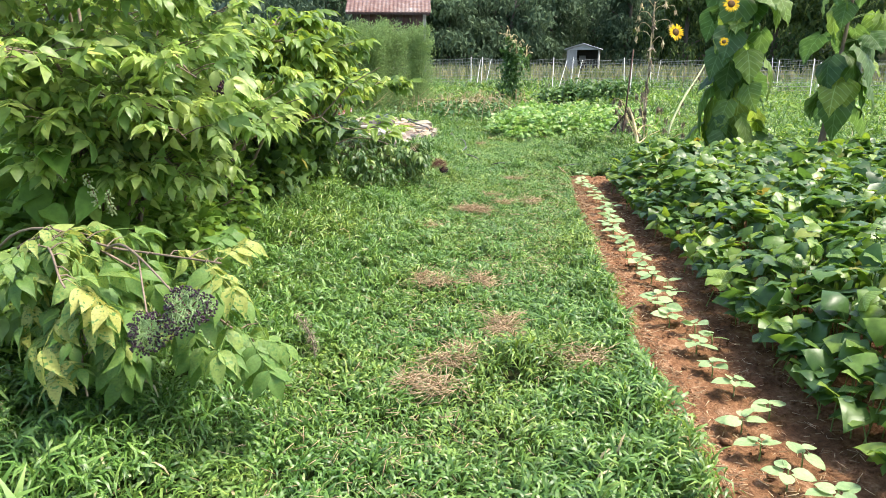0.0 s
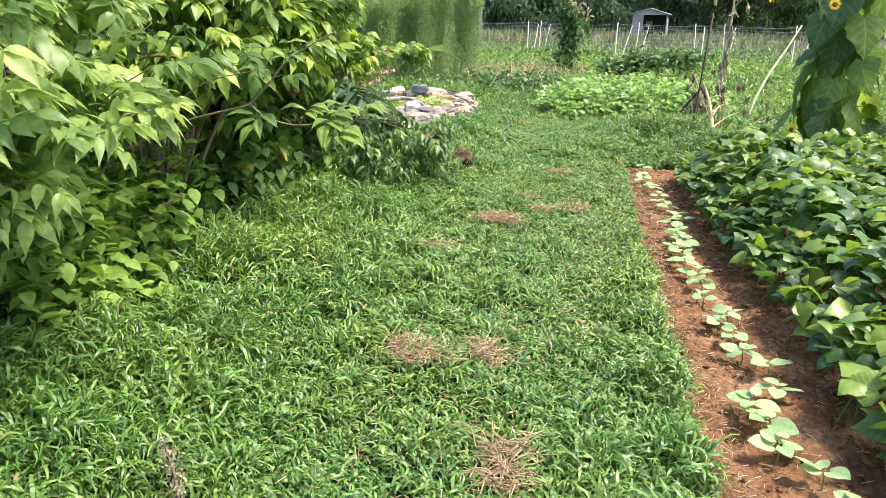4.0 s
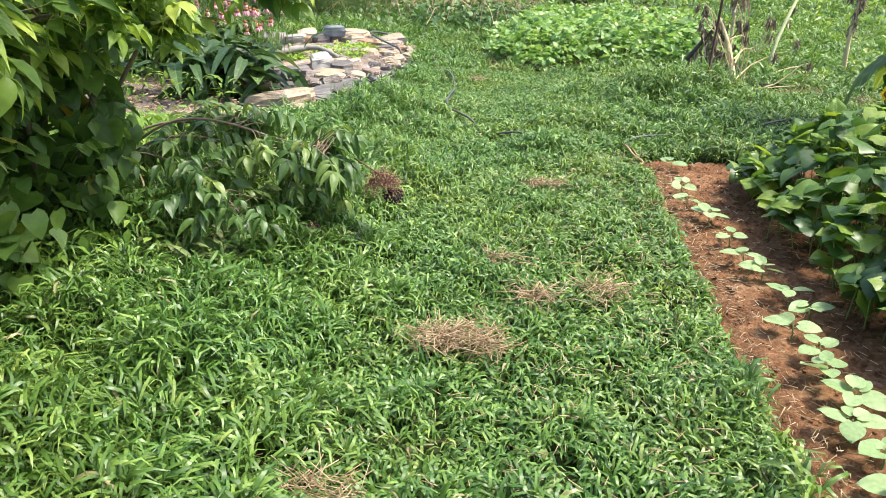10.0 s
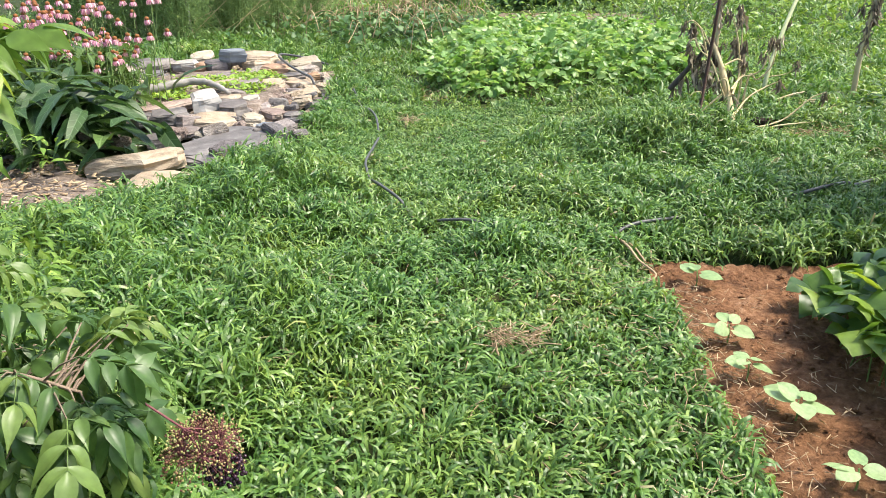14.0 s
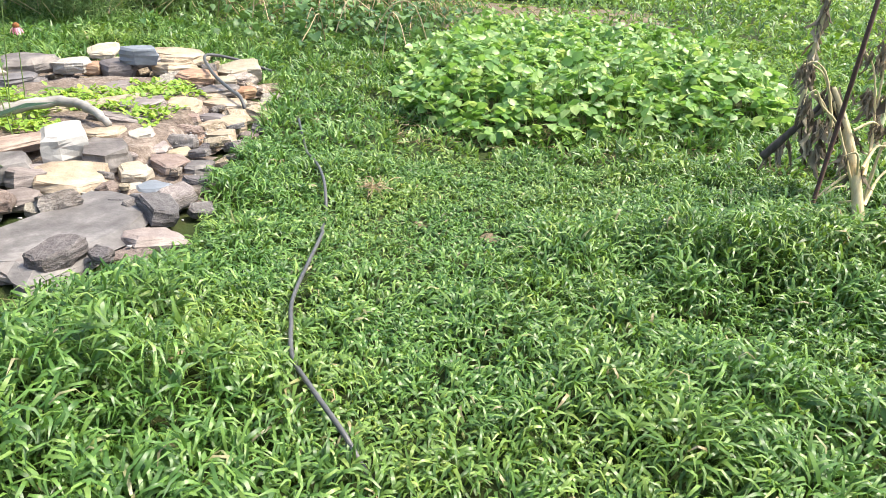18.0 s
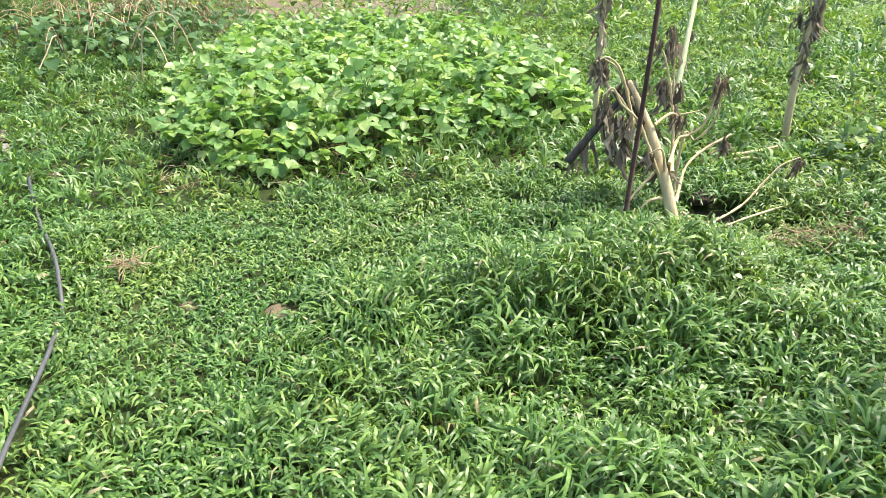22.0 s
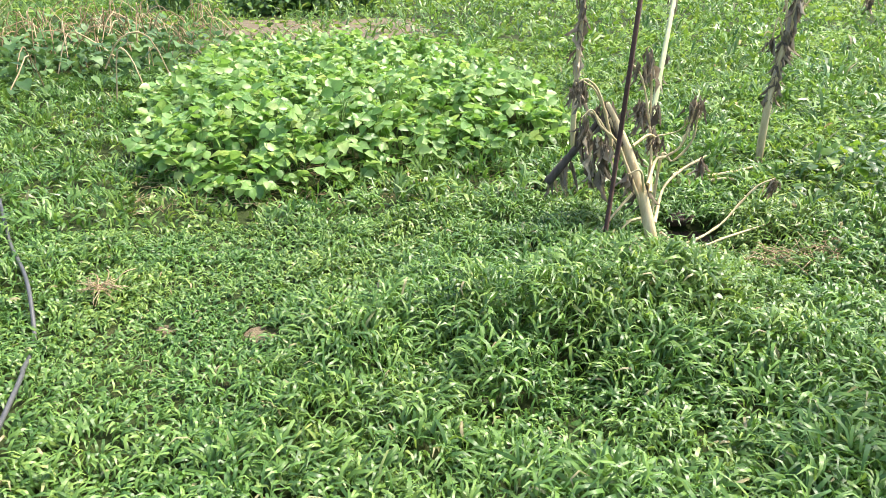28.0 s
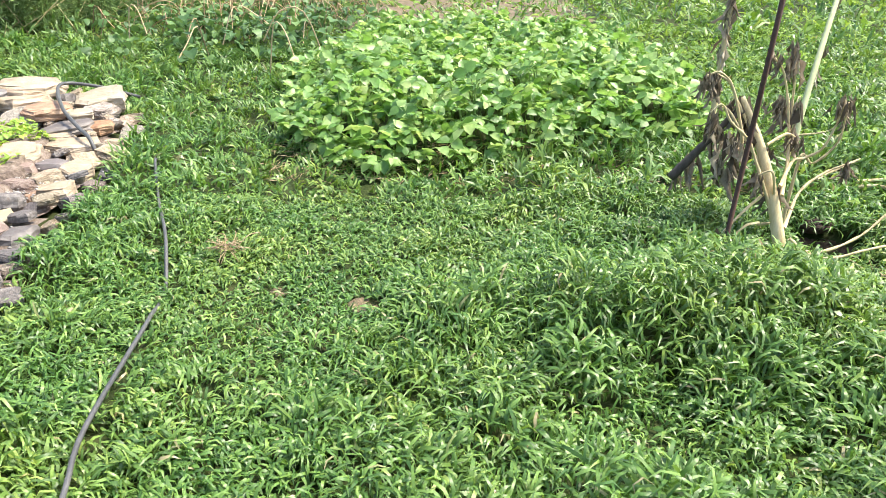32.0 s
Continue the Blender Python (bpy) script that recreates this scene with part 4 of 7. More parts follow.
# ---- row of seedlings ----
HEARTLETS = [curved_leaf([0.16, 0.37, 0.44, 0.45, 0.41, 0.32, 0.18, 0.0], f_, d_, c_, 0.012, d_ * 7, 7, 8) for f_, d_, c_ in ((0.25, 0.12, 0.1), (0.12, 0.25, 0.2), (0.35, 0.05, 0.1))]
SEEDLEAF = [mesh_of("leaf", *s, M_SEED) for s in HEARTLETS]
SEEDSTEM = mesh_of("stem", *tube([(0, 0, -0.07), (0.004, 0, 0.0), (0, 0.003, 0.05)], [0.004, 0.0035, 0.003], 5), M_STEM)
# where they stand along the row, far end first
SEEDLINGS = [
    (0.87, 6.43), (0.92, 5.91), (0.94, 5.63), (1.05, 5.39), (1.13, 5.05), (1.17, 4.8), (1.24, 4.65), (1.32, 4.41), (1.37, 4.25), (1.28, 4.08),
    (1.35, 3.92), (1.34, 3.76), (1.4, 3.6), (1.35, 3.42), (1.41, 3.28), (1.42, 3.1), (1.5, 2.9), (1.54, 2.7), (1.55, 2.45), (1.68, 2.22),
    (1.63, 2.07), (1.71, 1.93), (1.74, 1.72), (1.85, 1.6), (1.87, 1.36), (1.76, 1.2), (1.81, 1.05), (1.84, 0.87), (1.98, 0.74), (2.06, 0.56),
    (1.97, 0.44), (2.03, 0.15), (2.11, -0.07), (2.24, -0.28), (2.1, -0.46), (2.15, -0.65), (2.3, -0.7), (2.22, -0.86), (2.37, -0.97), (2.36, -1.2), (2.46, -1.4), (2.5, -1.65)]
for k, (xx, yy) in enumerate(SEEDLINGS):
    s = thing("bean_seedling", (xx, yy, -0.03), "young bean seedling with pale green heart-shaped leaves in red soil", "seedling", "row of bean seedlings")
    placed("stem", SEEDSTEM, s, Matrix.Translation((xx, yy, -0.02)))
    way = rng.uniform(-0.9, 0.9)
    size = rng.uniform(0.075, 0.105)
    # the first pair stands out level on both sides, the next leaves fold over it
    for e, (turn_, out, up_, fit_) in enumerate(((1.57, 0.022, 0.03, 1.0), (-1.57, 0.022, 0.032, 0.95), (0.5, 0.014, 0.045, 0.72), (2.9, 0.02, 0.04, 0.8), (-0.8, 0.014, 0.05, 0.6))[: (3, 4, 5, 5, 5)[int(rng.integers(5))]]):
        a = way + turn_ + rng.normal(0, 0.25)
        R = turns(a, rng.normal(0.08, 0.14), rng.normal(0, 0.22), size * fit_ * rng.uniform(0.85, 1.1))[0]
        placed("leaf", SEEDLEAF[(k + e) % 3], s, matrix(R, (xx - math.sin(a) * out, yy + math.cos(a) * out, up_ - 0.01 + rng.normal(0, 0.005))))


# ---- bush bean patch ----
bean = thing("bush_bean_patch", (0.1, 13, 0), "leafy patch of bright yellow-green bush beans", "plants")
n = 6600
x, y = rng.uniform(-2, 2.1, n), rng.uniform(10.4, 15.8, n)
ok = inside(BEAN, x + 0.1 * lumps(x, y, 6), y + 0.1 * lumps(x, y, 6, 2))
x, y = x[ok], y[ok]
ring = [inside([((a - 0.1) * k_ + 0.1, (b - 13) * k_ + 13) for a, b in BEAN], x, y) for k_ in (0.94, 0.87, 0.76)]
top = (0.13 + 0.08 * ring[0] + 0.08 * ring[1] + 0.05 * ring[2]) * (1 + 0.4 * lumps(x, y, 3.1, 4) + 0.15 * lumps(x, y, 8, 1))
z = top * rng.choice([1.0, 0.85, 0.6, 0.35], len(x), p=[0.42, 0.28, 0.18, 0.12]) + rng.normal(0, 0.02, len(x))
R = turns(rng.uniform(0, 6.3, len(x)), rng.normal(-0.05, 0.45, len(x)), rng.normal(0, 0.4, len(x)), rng.uniform(0.085, 0.165, len(x)))
T = np.stack([x, y, z], -1)
single = (y < 12.2) & (z > 0.8 * top) & (rng.uniform(0, 1, len(x)) < 0.45)
single &= np.cumsum(single) <= 300
part("bean_foliage", scatter_mix(TRIFOL, R[~single], T[~single]), M_BEAN, bean, kind="stuff")
tri_data = [mesh_of("leaf", *s, M_BEAN1) for s in TRIFOL]
for k in np.flatnonzero(single):
    placed("leaf", tri_data[k % 4], bean, matrix(R[k], T[k]))
low = rng.uniform(0, 1, len(x)) < 0.25
part("stem_tangle", joined(*(tube([(a + rng.normal(0, 0.05), b + rng.normal(0, 0.05), -0.04), (a, b, c)], [0.005, 0.003], 3, False) for a, b, c in T[low][:1300])), M_STEM, bean, kind="stuff")
n = 900
part("litter", straw_bits(n, rng.uniform(-1.3, 1.7, n), rng.uniform(10.4, 11.4, n), np.full(n, 0.0), 0.12, 0.15), M_STRAW, bean, kind="stuff")


# ---- elderberry shrubs ----
def berry_cluster(parent, at, r, mat, label, n=70, name="berry_head"):
    c = np.array(at, float)
    d = rng.normal(0, 1, (n, 3))
    d /= np.linalg.norm(d, axis=1)[:, None]
    p = c + d * r * rng.uniform(0.5, 1, n)[:, None] * np.array([1, 1, 0.75])
    o = part(name, scatter(BALL, turns(np.zeros(n), 0, 0, rng.uniform(0.0048, 0.0072, n)), p), mat, parent, label, kind="stuff")
    st_ = joined(*(tube([c + (0, 0, r * 0.8), (c + q) / 2 + (0, 0, r * 0.2), q], [0.0016, 0.0012, 0.0008], 3, False) for q in p[::5]))
    ob = new("stalk", mesh_of("stalk", *st_, M_REDSTEM))
    ob.parent = o
    ob.matrix_parent_inverse = Matrix()
    tagged(ob, "thin dark red stalks")


def umbel(parent, at, hub, r, n, label):
    """A flat-topped head: a stem, five rays from its hub, thin stalks and tiny berries in a shallow dome."""
    c, h = np.array(at, float), np.array(hub, float)
    a, s = rng.uniform(0, 6.3, n), np.sqrt(rng.uniform(0.02, 1, n))
    p = c + np.stack([r * s * np.cos(a), r * s * np.sin(a), r * (0.75 * (1 - s**2) - 0.2 + rng.normal(0, 0.22, n))], -1)
    o = part("berry_head", scatter(BALL, turns(np.zeros(n), 0, 0, rng.uniform(0.0024, 0.0038, n)), p), M_PINKBERRY, parent, label, kind="stuff")
    lines = [tube([c - (0.14, 0, -0.12), h], [0.003, 0.003], 5, False)]
    for k in range(6):
        q = c + np.array([0.5 * r * math.cos(k * 1.05), 0.5 * r * math.sin(k * 1.05), 0.1 * r])
        lines.append(tube([h, (h + q) / 2 + (0, 0, 0.008), q], [0.003, 0.0025, 0.002], 4, False))
        near_q = p[np.linalg.norm(p - q, axis=1) < 0.75 * r][::4]
        lines += [tube([q, e], [0.0012, 0.0007], 3, False) for e in near_q]
    ob = new("stalk", mesh_of("stalk", *joined(*lines), M_MAGENTA))
    ob.parent = o
    ob.matrix_parent_inverse = Matrix()
    tagged(ob, "branching magenta stalks")


def rimmed_head(parent, at, r, n, label):
    """A shallow bowl of berries, black round its rim, pale unripe stalks showing in the middle."""
    c = np.array(at, float)
    u = np.array([0.93, 0.36, 0.0])
    w = np.array([-0.25, 0.63, 0.73])
    out = np.cross(u, w)
    a, s = rng.uniform(0, 6.3, n), rng.uniform(0.15, 1, n) ** 0.42
    bent = r * s * (1 + 0.12 * np.sin(3 * a + 1))
    p = c + u * (bent * np.cos(a))[:, None] + w * (bent * np.sin(a))[:, None] + out * (r * (0.25 - 0.5 * s**2) + rng.normal(0, 0.1 * r, n))[:, None]
    o = part("berry_head", scatter(BALL, turns(np.zeros(n), 0, 0, rng.uniform(0.0026, 0.0042, n)), p), M_BERRY, parent, label, kind="stuff")
    hub = c - out * 0.5 * r
    joints = [c + u * (0.5 * r * math.cos(k)) + w * (0.5 * r * math.sin(k)) for k in np.arange(9) * 0.7]
    red = [tube([hub, (hub + q) / 2 + out * 0.004, q], [0.003, 0.0022, 0.0016], 4, False) for q in joints]
    pale = [tube([joints[k % 9] * 0.55 + p[k] * 0.45, p[k]], [0.0016, 0.0012], 3, False) for k in range(0, n, 2)]
    for name, lines, mat, text in (("stalk", red, M_REDSTEM, "dark red stalks"), ("stalk", pale, M_SEED, "pale green fine stalks")):
        ob = new(name, mesh_of(name, *joined(*lines), mat))
        ob.parent = o
        ob.matrix_parent_inverse = Matrix()
        tagged(ob, text)


def shrub(base, canes, label, leaf_size=0.26, per_cane=34, singles=90, mat=None, mat1=None, spread=0.24, droop=-0.08, stem=0.016, slim=False):
    """Arching canes from one base, with pinnate leaves on short twigs along their outer two thirds."""
    o = thing("elderberry_shrub", (*base, 0), label, "shrub", "elderberry shrubs")
    TT, RR, twigs = [], [], []
    for pts in canes:
        line = curve([(*base, -0.05), *pts], 10) + 0
        m_ = len(line)
        part("branch", tube(line, np.linspace(stem, 0.004, m_), 6), M_BARK, o)
        for k in range(per_cane):
            s = rng.uniform(0.3, 1.0) ** 0.8
            j = min(m_ - 2, int(s * (m_ - 1)))
            p = line[j] + (line[j + 1] - line[j]) * rng.uniform()
            along = line[j + 1] - line[max(0, j - 2)]
            ang = math.atan2(-along[0], along[1]) + rng.choice([-1, 1]) * rng.uniform(0.5, 1.6)
            q = p + np.array([-math.sin(ang), math.cos(ang), rng.uniform(-0.2, 0.7)]) * rng.uniform(0.03, spread)
            twigs.append(tube([p, (p + q) / 2 + (0, 0, 0.01), q], [0.004, 0.003, 0.002], 3, False))
            for e in range(2):
                TT.append(q)
                RR.append(turns(ang + rng.normal(0, 0.5) + e * 0.9, rng.normal(droop, 0.35), rng.normal(0, 0.3), leaf_size * rng.uniform(0.7, 1.2))[0])
    TT, RR = np.array(TT), np.array(RR)
    part("twig_tangle", joined(*twigs), M_BARK, o, kind="stuff")
    one = np.zeros(len(TT), bool)
    order = np.argsort(-(TT[:, 0] + 0.15 * TT[:, 2]))[:singles]
    one[order] = True
    part("foliage", scatter_mix(SLIM if slim else PLAIN, RR[~one], TT[~one]), mat or M_ELDER, o, kind="stuff")
    data = [mesh_of("leaf", *s, mat1 or M_ELDER1) for s in (SLIM if slim else COMPOUND)]
    for k in np.flatnonzero(one):
        placed("leaf", data[k % 4], o, matrix(RR[k], TT[k]))
    return o


def fan(base, centre, radii, n, low=0.25, under=-1.25):
    """Cane lines from a base to points spread over a crown."""
    out = []
    for k in range(n):
        a = 2 * math.pi * (k + rng.uniform(0, 0.7)) / n
        u = rng.uniform(0.35, 1.0) ** 0.6
        end = np.array([centre[0] + radii[0] * u * math.cos(a), centre[1] + radii[1] * u * math.sin(a), centre[2] + radii[2] * rng.uniform(under, 0.85) * (1.15 - 0.45 * u)])
        mid = np.array([base[0] * 0.55 + end[0] * 0.45, base[1] * 0.55 + end[1] * 0.45, max(end[2] * 0.85, low) + 0.1])
        out.append([mid, end])
    return out


E1 = shrub((-1.75, 0.5), fan((-1.75, 0.5), (-1.55, 0.35, 1.55), (1.0, 0.95, 1.0), 19, 0.25, -0.7) + [[(-1.2, 0.4, 1.2), (-0.4, 0.18, 1.18)], [(-1.2, 0.3, 1.5), (-0.55, -0.3, 1.45)], [(-1.5, 0.0, 1.1), (-1.2, -0.6, 1.25)], [(-1.6, -0.2, 1.3), (-1.6, -0.9, 1.35)], [(-1.2, 0.2, 0.9), (-0.75, -0.15, 0.92)], [(-1.4, -0.2, 1.4), (-1.05, -0.85, 1.55)], [(-1.3, 0.2, 1.6), (-0.8, -0.5, 1.9)], [(-1.6, 0.0, 1.7), (-1.5, -0.7, 2.1)], [(-1.4, 0.0, 1.1), (-1.1, -0.3, 1.2)], [(-1.4, -0.1, 1.0), (-1.25, -0.35, 1.0)], [(-1.3, 0.0, 1.2), (-0.75, -0.45, 1.32)], [(-1.3, 0.0, 0.9), (-0.95, -0.2, 0.95)], [(-1.2, 0.1, 1.3), (-0.6, -0.35, 1.15)]], "tall leafy elderberry shrub with glossy green leaflets", per_cane=27, singles=220, leaf_size=0.22, droop=0.18)
E2 = shrub((-2.0, 2.15), fan((-2.0, 2.15), (-1.9, 2.5, 1.4), (0.95, 1.15, 0.85), 18, 0.25, -0.8) + [[(-1.4, 2.4, 1.2), (-1.0, 2.6, 1.25)], [(-1.7, 1.6, 1.2), (-0.75, 1.5, 1.3)]], "tall elderberry shrub with light yellow-green new leaves", singles=90, mat=M_ELDERLIGHT, mat1=M_ELDERLIGHT1)
E3 = shrub((-2.2, 4.0), fan((-2.2, 4.0), (-2.05, 3.75, 1.15), (0.75, 0.75, 0.6), 14, 0.25, -0.8) + [[(-1.6, 4.3, 1.1), (-1.08, 4.6, 1.22)], [(-1.7, 3.6, 1.1), (-1.3, 3.6, 1.15)], [(-1.6, 4.1, 1.2), (-1.25, 4.05, 1.2)]], "elderberry shrub leaning over the grass with bright leaves", singles=90, per_cane=17, spread=0.16, leaf_size=0.22, droop=0.2, mat=M_ELDERLIGHT, mat1=M_ELDERLIGHT1)
E4 = shrub((-2.5, 4.35), [[(-1.7, 4.4, 0.6), (-1.05, 4.42, 0.55), (-0.86, 4.46, 0.48)], [(-1.8, 4.45, 0.5), (-1.2, 4.55, 0.42), (-0.95, 4.6, 0.25)], [(-1.9, 4.3, 0.45), (-1.4, 4.2, 0.4), (-1.15, 4.15, 0.22)], [(-2.0, 4.6, 0.5), (-1.5, 4.75, 0.5), (-1.2, 4.8, 0.3)]], "low drooping elderberry branches with dark glossy leaves and red berry heads", leaf_size=0.205, per_cane=25, singles=150, slim=True, mat=M_ELDERDARKS, mat1=M_ELDERDARK, spread=0.2, droop=-0.12, stem=0.009)
E5 = shrub((-2.1, -0.55), [[(-1.0, -1.0, 0.76), (-0.3, -1.1, 0.66), (0.14, -1.1, 0.42)], [(-1.0, -0.97, 0.72), (-0.5, -0.97, 0.6), (-0.2, -1.0, 0.42)], [(-1.0, -1.1, 0.8), (-0.45, -1.1, 0.78), (0.02, -1.12, 0.76)], [(-0.9, -1.0, 0.6), (-0.45, -1.35, 0.45)], [(-0.8, -1.1, 0.5), (-0.35, -1.5, 0.32)], [(-0.9, -1.1, 0.7), (-0.3, -1.5, 0.62)], [(-0.9, -1.1, 0.75), (-0.25, -1.65, 0.8)]], "elderberry branch with yellowing blotched leaves and black berries", leaf_size=0.24, per_cane=13, singles=150, mat1=M_YELLOW, spread=0.1, droop=-0.35, stem=0.007)
def spanned_leaf(a, b, width=0.24, arch=0.14):
    """A leaflet from its stalk a to its tip b, arched over between, halves raised from the midrib."""
    a, b = np.array(a, float), np.array(b, float)
    d = b - a
    size = np.linalg.norm(d)
    side = np.cross(d, (0.0, -0.35, 1.0))
    side /= np.linalg.norm(side)
    up = np.cross(side, d / size)
    u, t = np.meshgrid(np.linspace(-1, 1, 7), np.linspace(0, 1, 10))
    half = np.interp(t, np.linspace(0, 1, 9), [0.1, 0.55, 0.85, 1.0, 0.97, 0.8, 0.5, 0.18, 0.0]) * width
    rise = arch * 4 * t * (1 - t) + 0.95 * np.abs(u) * half - 0.75 * u * u * half + 0.012 * np.sin(17 * t) * np.abs(u)
    P = a + d * t[..., None] + size * (side * (u * half)[..., None] + up * rise[..., None])
    return P.reshape(-1, 3), grid(np.arange(7), np.arange(10), lambda p, q: p * 0)[1]


E6 = thing("elderberry_shrub", (-1.95, 1.2, 0), "long forked elderberry branch with large yellow-green leaves reaching over the lawn", "shrub", "elderberry shrubs")
for line, r0 in (([(-1.95, 1.2, -0.05), (-1.5, 1.1, 0.7), (-0.95, 1.03, 1.02), (-0.47, 1.0, 1.16)], 0.009), ([(-0.47, 1.0, 1.16), (-0.39, 1.0, 1.11), (-0.25, 1.02, 1.08), (-0.074, 1.05, 1.11), (0.05, 1.1, 1.155)], 0.0045), ([(-0.47, 1.0, 1.16), (-0.362, 1.0, 1.264), (-0.283, 1.0, 1.345), (-0.176, 1.0, 1.413), (-0.05, 1.02, 1.48)], 0.006), ([(-1.2, 1.06, 0.9), (-0.75, 1.0, 1.22), (-0.44, 1.02, 1.31)], 0.005)):
    L = curve(line, 8)
    part("branch", tube(L, np.linspace(r0, r0 * 0.45, len(L)), 7), M_BARK, E6)
# each leaf: where its stalk leaves the branch, then leaflets from stalk to tip
for joint, leaflets in (
    ((0.03, 1.1, 1.15), (((0.054, 1.12, 1.161), (0.18, 1.05, 1.143)), ((0.055, 1.1, 1.162), (0.176, 1.0, 1.145)), ((0.034, 1.1, 1.155), (0.082, 1.04, 1.129)), ((0.027, 1.1, 1.154), (-0.02, 1.04, 1.148)))),
    ((-0.06, 1.09, 1.12), (((-0.106, 1.15, 1.164), (-0.182, 1.1, 1.158)), ((-0.096, 1.14, 1.163), (-0.112, 1.03, 1.149)), ((-0.09, 1.15, 1.165), (-0.113, 1.22, 1.14)), ((-0.073, 1.12, 1.157), (0.01, 1.1, 1.154)), ((-0.074, 1.12, 1.153), (-0.044, 1.04, 1.138)))),
    ((-0.07, 1.06, 1.11), (((-0.066, 1.08, 1.141), (-0.085, 0.98, 1.132)), ((-0.063, 1.08, 1.132), (-0.036, 0.99, 1.126)), ((-0.047, 1.08, 1.133), (0.063, 1.02, 1.131)), ((-0.044, 1.08, 1.125), (0.025, 1.01, 1.124)))),
    ((-0.08, 1.05, 1.11), (((-0.076, 1.02, 1.131), (-0.125, 0.93, 1.132)), ((-0.074, 1.0, 1.106), (-0.105, 0.88, 1.083)), ((-0.078, 1.02, 1.122), (0.063, 0.95, 1.123)), ((-0.068, 1.0, 1.111), (0.07, 0.92, 1.088)), ((-0.077, 0.99, 1.101), (0.041, 0.9, 1.07)), ((-0.08, 0.98, 1.091), (-0.037, 0.85, 1.005)))),
    ((-0.08, 1.02, 1.1), (((-0.01, 0.95, 1.052), (0.087, 0.82, 1.018)), ((0.005, 0.95, 1.058), (0.152, 0.86, 1.061)), ((0.003, 0.95, 1.049), (0.173, 0.82, 1.03)), ((-0.058, 0.95, 1.051), (-0.025, 0.85, 1.01)))),
    ((-0.24, 1.02, 1.08), (((-0.164, 1.0, 1.168), (-0.056, 0.97, 1.15)), ((-0.174, 1.0, 1.15), (-0.077, 0.95, 1.135)), ((-0.182, 1.0, 1.136), (-0.093, 0.92, 1.114)), ((-0.19, 1.0, 1.15), (-0.3, 0.95, 1.14)))),
    ((-0.4, 1.0, 1.12), (((-0.42, 0.98, 1.1), (-0.36, 0.9, 1.02)), ((-0.43, 0.98, 1.1), (-0.5, 0.9, 1.03)), ((-0.4, 0.98, 1.12), (-0.29, 0.93, 1.07)), ((-0.44, 0.98, 1.12), (-0.57, 0.93, 1.1)), ((-0.42, 0.97, 1.08), (-0.44, 0.86, 0.98)))),
    ((-0.345, 1.0, 1.28), (((-0.303, 1.02, 1.29), (-0.257, 0.98, 1.225)), ((-0.281, 1.02, 1.294), (-0.207, 0.98, 1.228)), ((-0.253, 1.02, 1.295), (-0.156, 0.98, 1.245)))),
    ((-0.283, 1.0, 1.345), (((-0.294, 1.02, 1.376), (-0.373, 0.98, 1.332)), ((-0.295, 1.02, 1.371), (-0.39, 0.98, 1.393)), ((-0.281, 1.02, 1.371), (-0.228, 0.98, 1.325)), ((-0.273, 1.02, 1.377), (-0.166, 0.98, 1.34)))),
    ((-0.176, 1.0, 1.413), (((-0.144, 1.02, 1.424), (-0.022, 0.98, 1.384)), ((-0.158, 1.02, 1.42), (-0.083, 0.98, 1.37)), ((-0.171, 1.02, 1.42), (-0.127, 0.98, 1.37)), ((-0.18, 1.02, 1.43), (-0.27, 0.97, 1.42)))),
    ((-0.44, 1.02, 1.31), (((-0.437, 1.02, 1.308), (-0.457, 0.98, 1.24)), ((-0.422, 1.02, 1.309), (-0.34, 0.98, 1.264)), ((-0.442, 1.02, 1.319), (-0.52, 0.97, 1.29)))),
):
    hub = np.mean([a for a, b in leaflets], axis=0)
    stalks = [tube([joint, (np.array(joint) + hub) / 2 + (0, 0, 0.008), hub], [0.0025, 0.002, 0.0018], 5, False)] + [tube([hub, a], [0.0018, 0.0014], 4, False) for a, b in leaflets]
    part("leaf", joined(*stalks, *(spanned_leaf(a, b, rng.uniform(0.16, 0.21), rng.uniform(0.12, 0.22)) for a, b in leaflets)), M_ELDERNEW, E6)
part("branch", tube([(-2.2, 1.58, -0.02), (-1.96, 1.59, 0.15), (-1.43, 1.61, 0.5)], [0.013, 0.012, 0.008], 6), M_BARK, E2)
umbel(E4, (-0.575, 4.46, 0.355), (-0.6, 4.44, 0.42), 0.1, 760, "flat head of tiny pink and greenish berries")
berry_cluster(E4, (-0.52, 4.46, 0.3), 0.055, M_BERRY, "drooping head of nearly black berries", 130)
berry_cluster(E4, (-0.9, 4.32, 0.14), 0.05, M_REDBERRY, "brown-red berry head", 60)
rimmed_head(E5, (0.29, -1.95, 0.81), 0.066, 300, "wide head of black berries round pale stalks")
rimmed_head(E5, (0.41, -1.94, 0.885), 0.074, 340, "wide head of black berries round pale stalks")
part("branch", tube(curve([(-0.62, -1.0, 0.74), (-0.3, -1.3, 0.86), (0.05, -1.65, 0.93), (0.385, -1.905, 0.875)], 8), np.linspace(0.006, 0.003, 25), 6), M_BARK, E5)
part("branch", tube(curve([(0.05, -1.65, 0.93), (0.17, -1.8, 0.88), (0.27, -1.92, 0.8)], 8), [0.003] * 17, 6), M_BARK, E5)
berry_cluster(E1, (-0.42, -0.3, 1.4), 0.05, M_BERRY, "hanging head of small black berries", 80)
berry_cluster(E3, (-1.55, 3.25, 1.0), 0.08, M_REDBERRY, "hanging dark berry head", 110)
berry_cluster(E2, (-2.2, 3.3, 1.75), 0.12, M_REDBERRY, "dark red berry head above the leaves", 150)


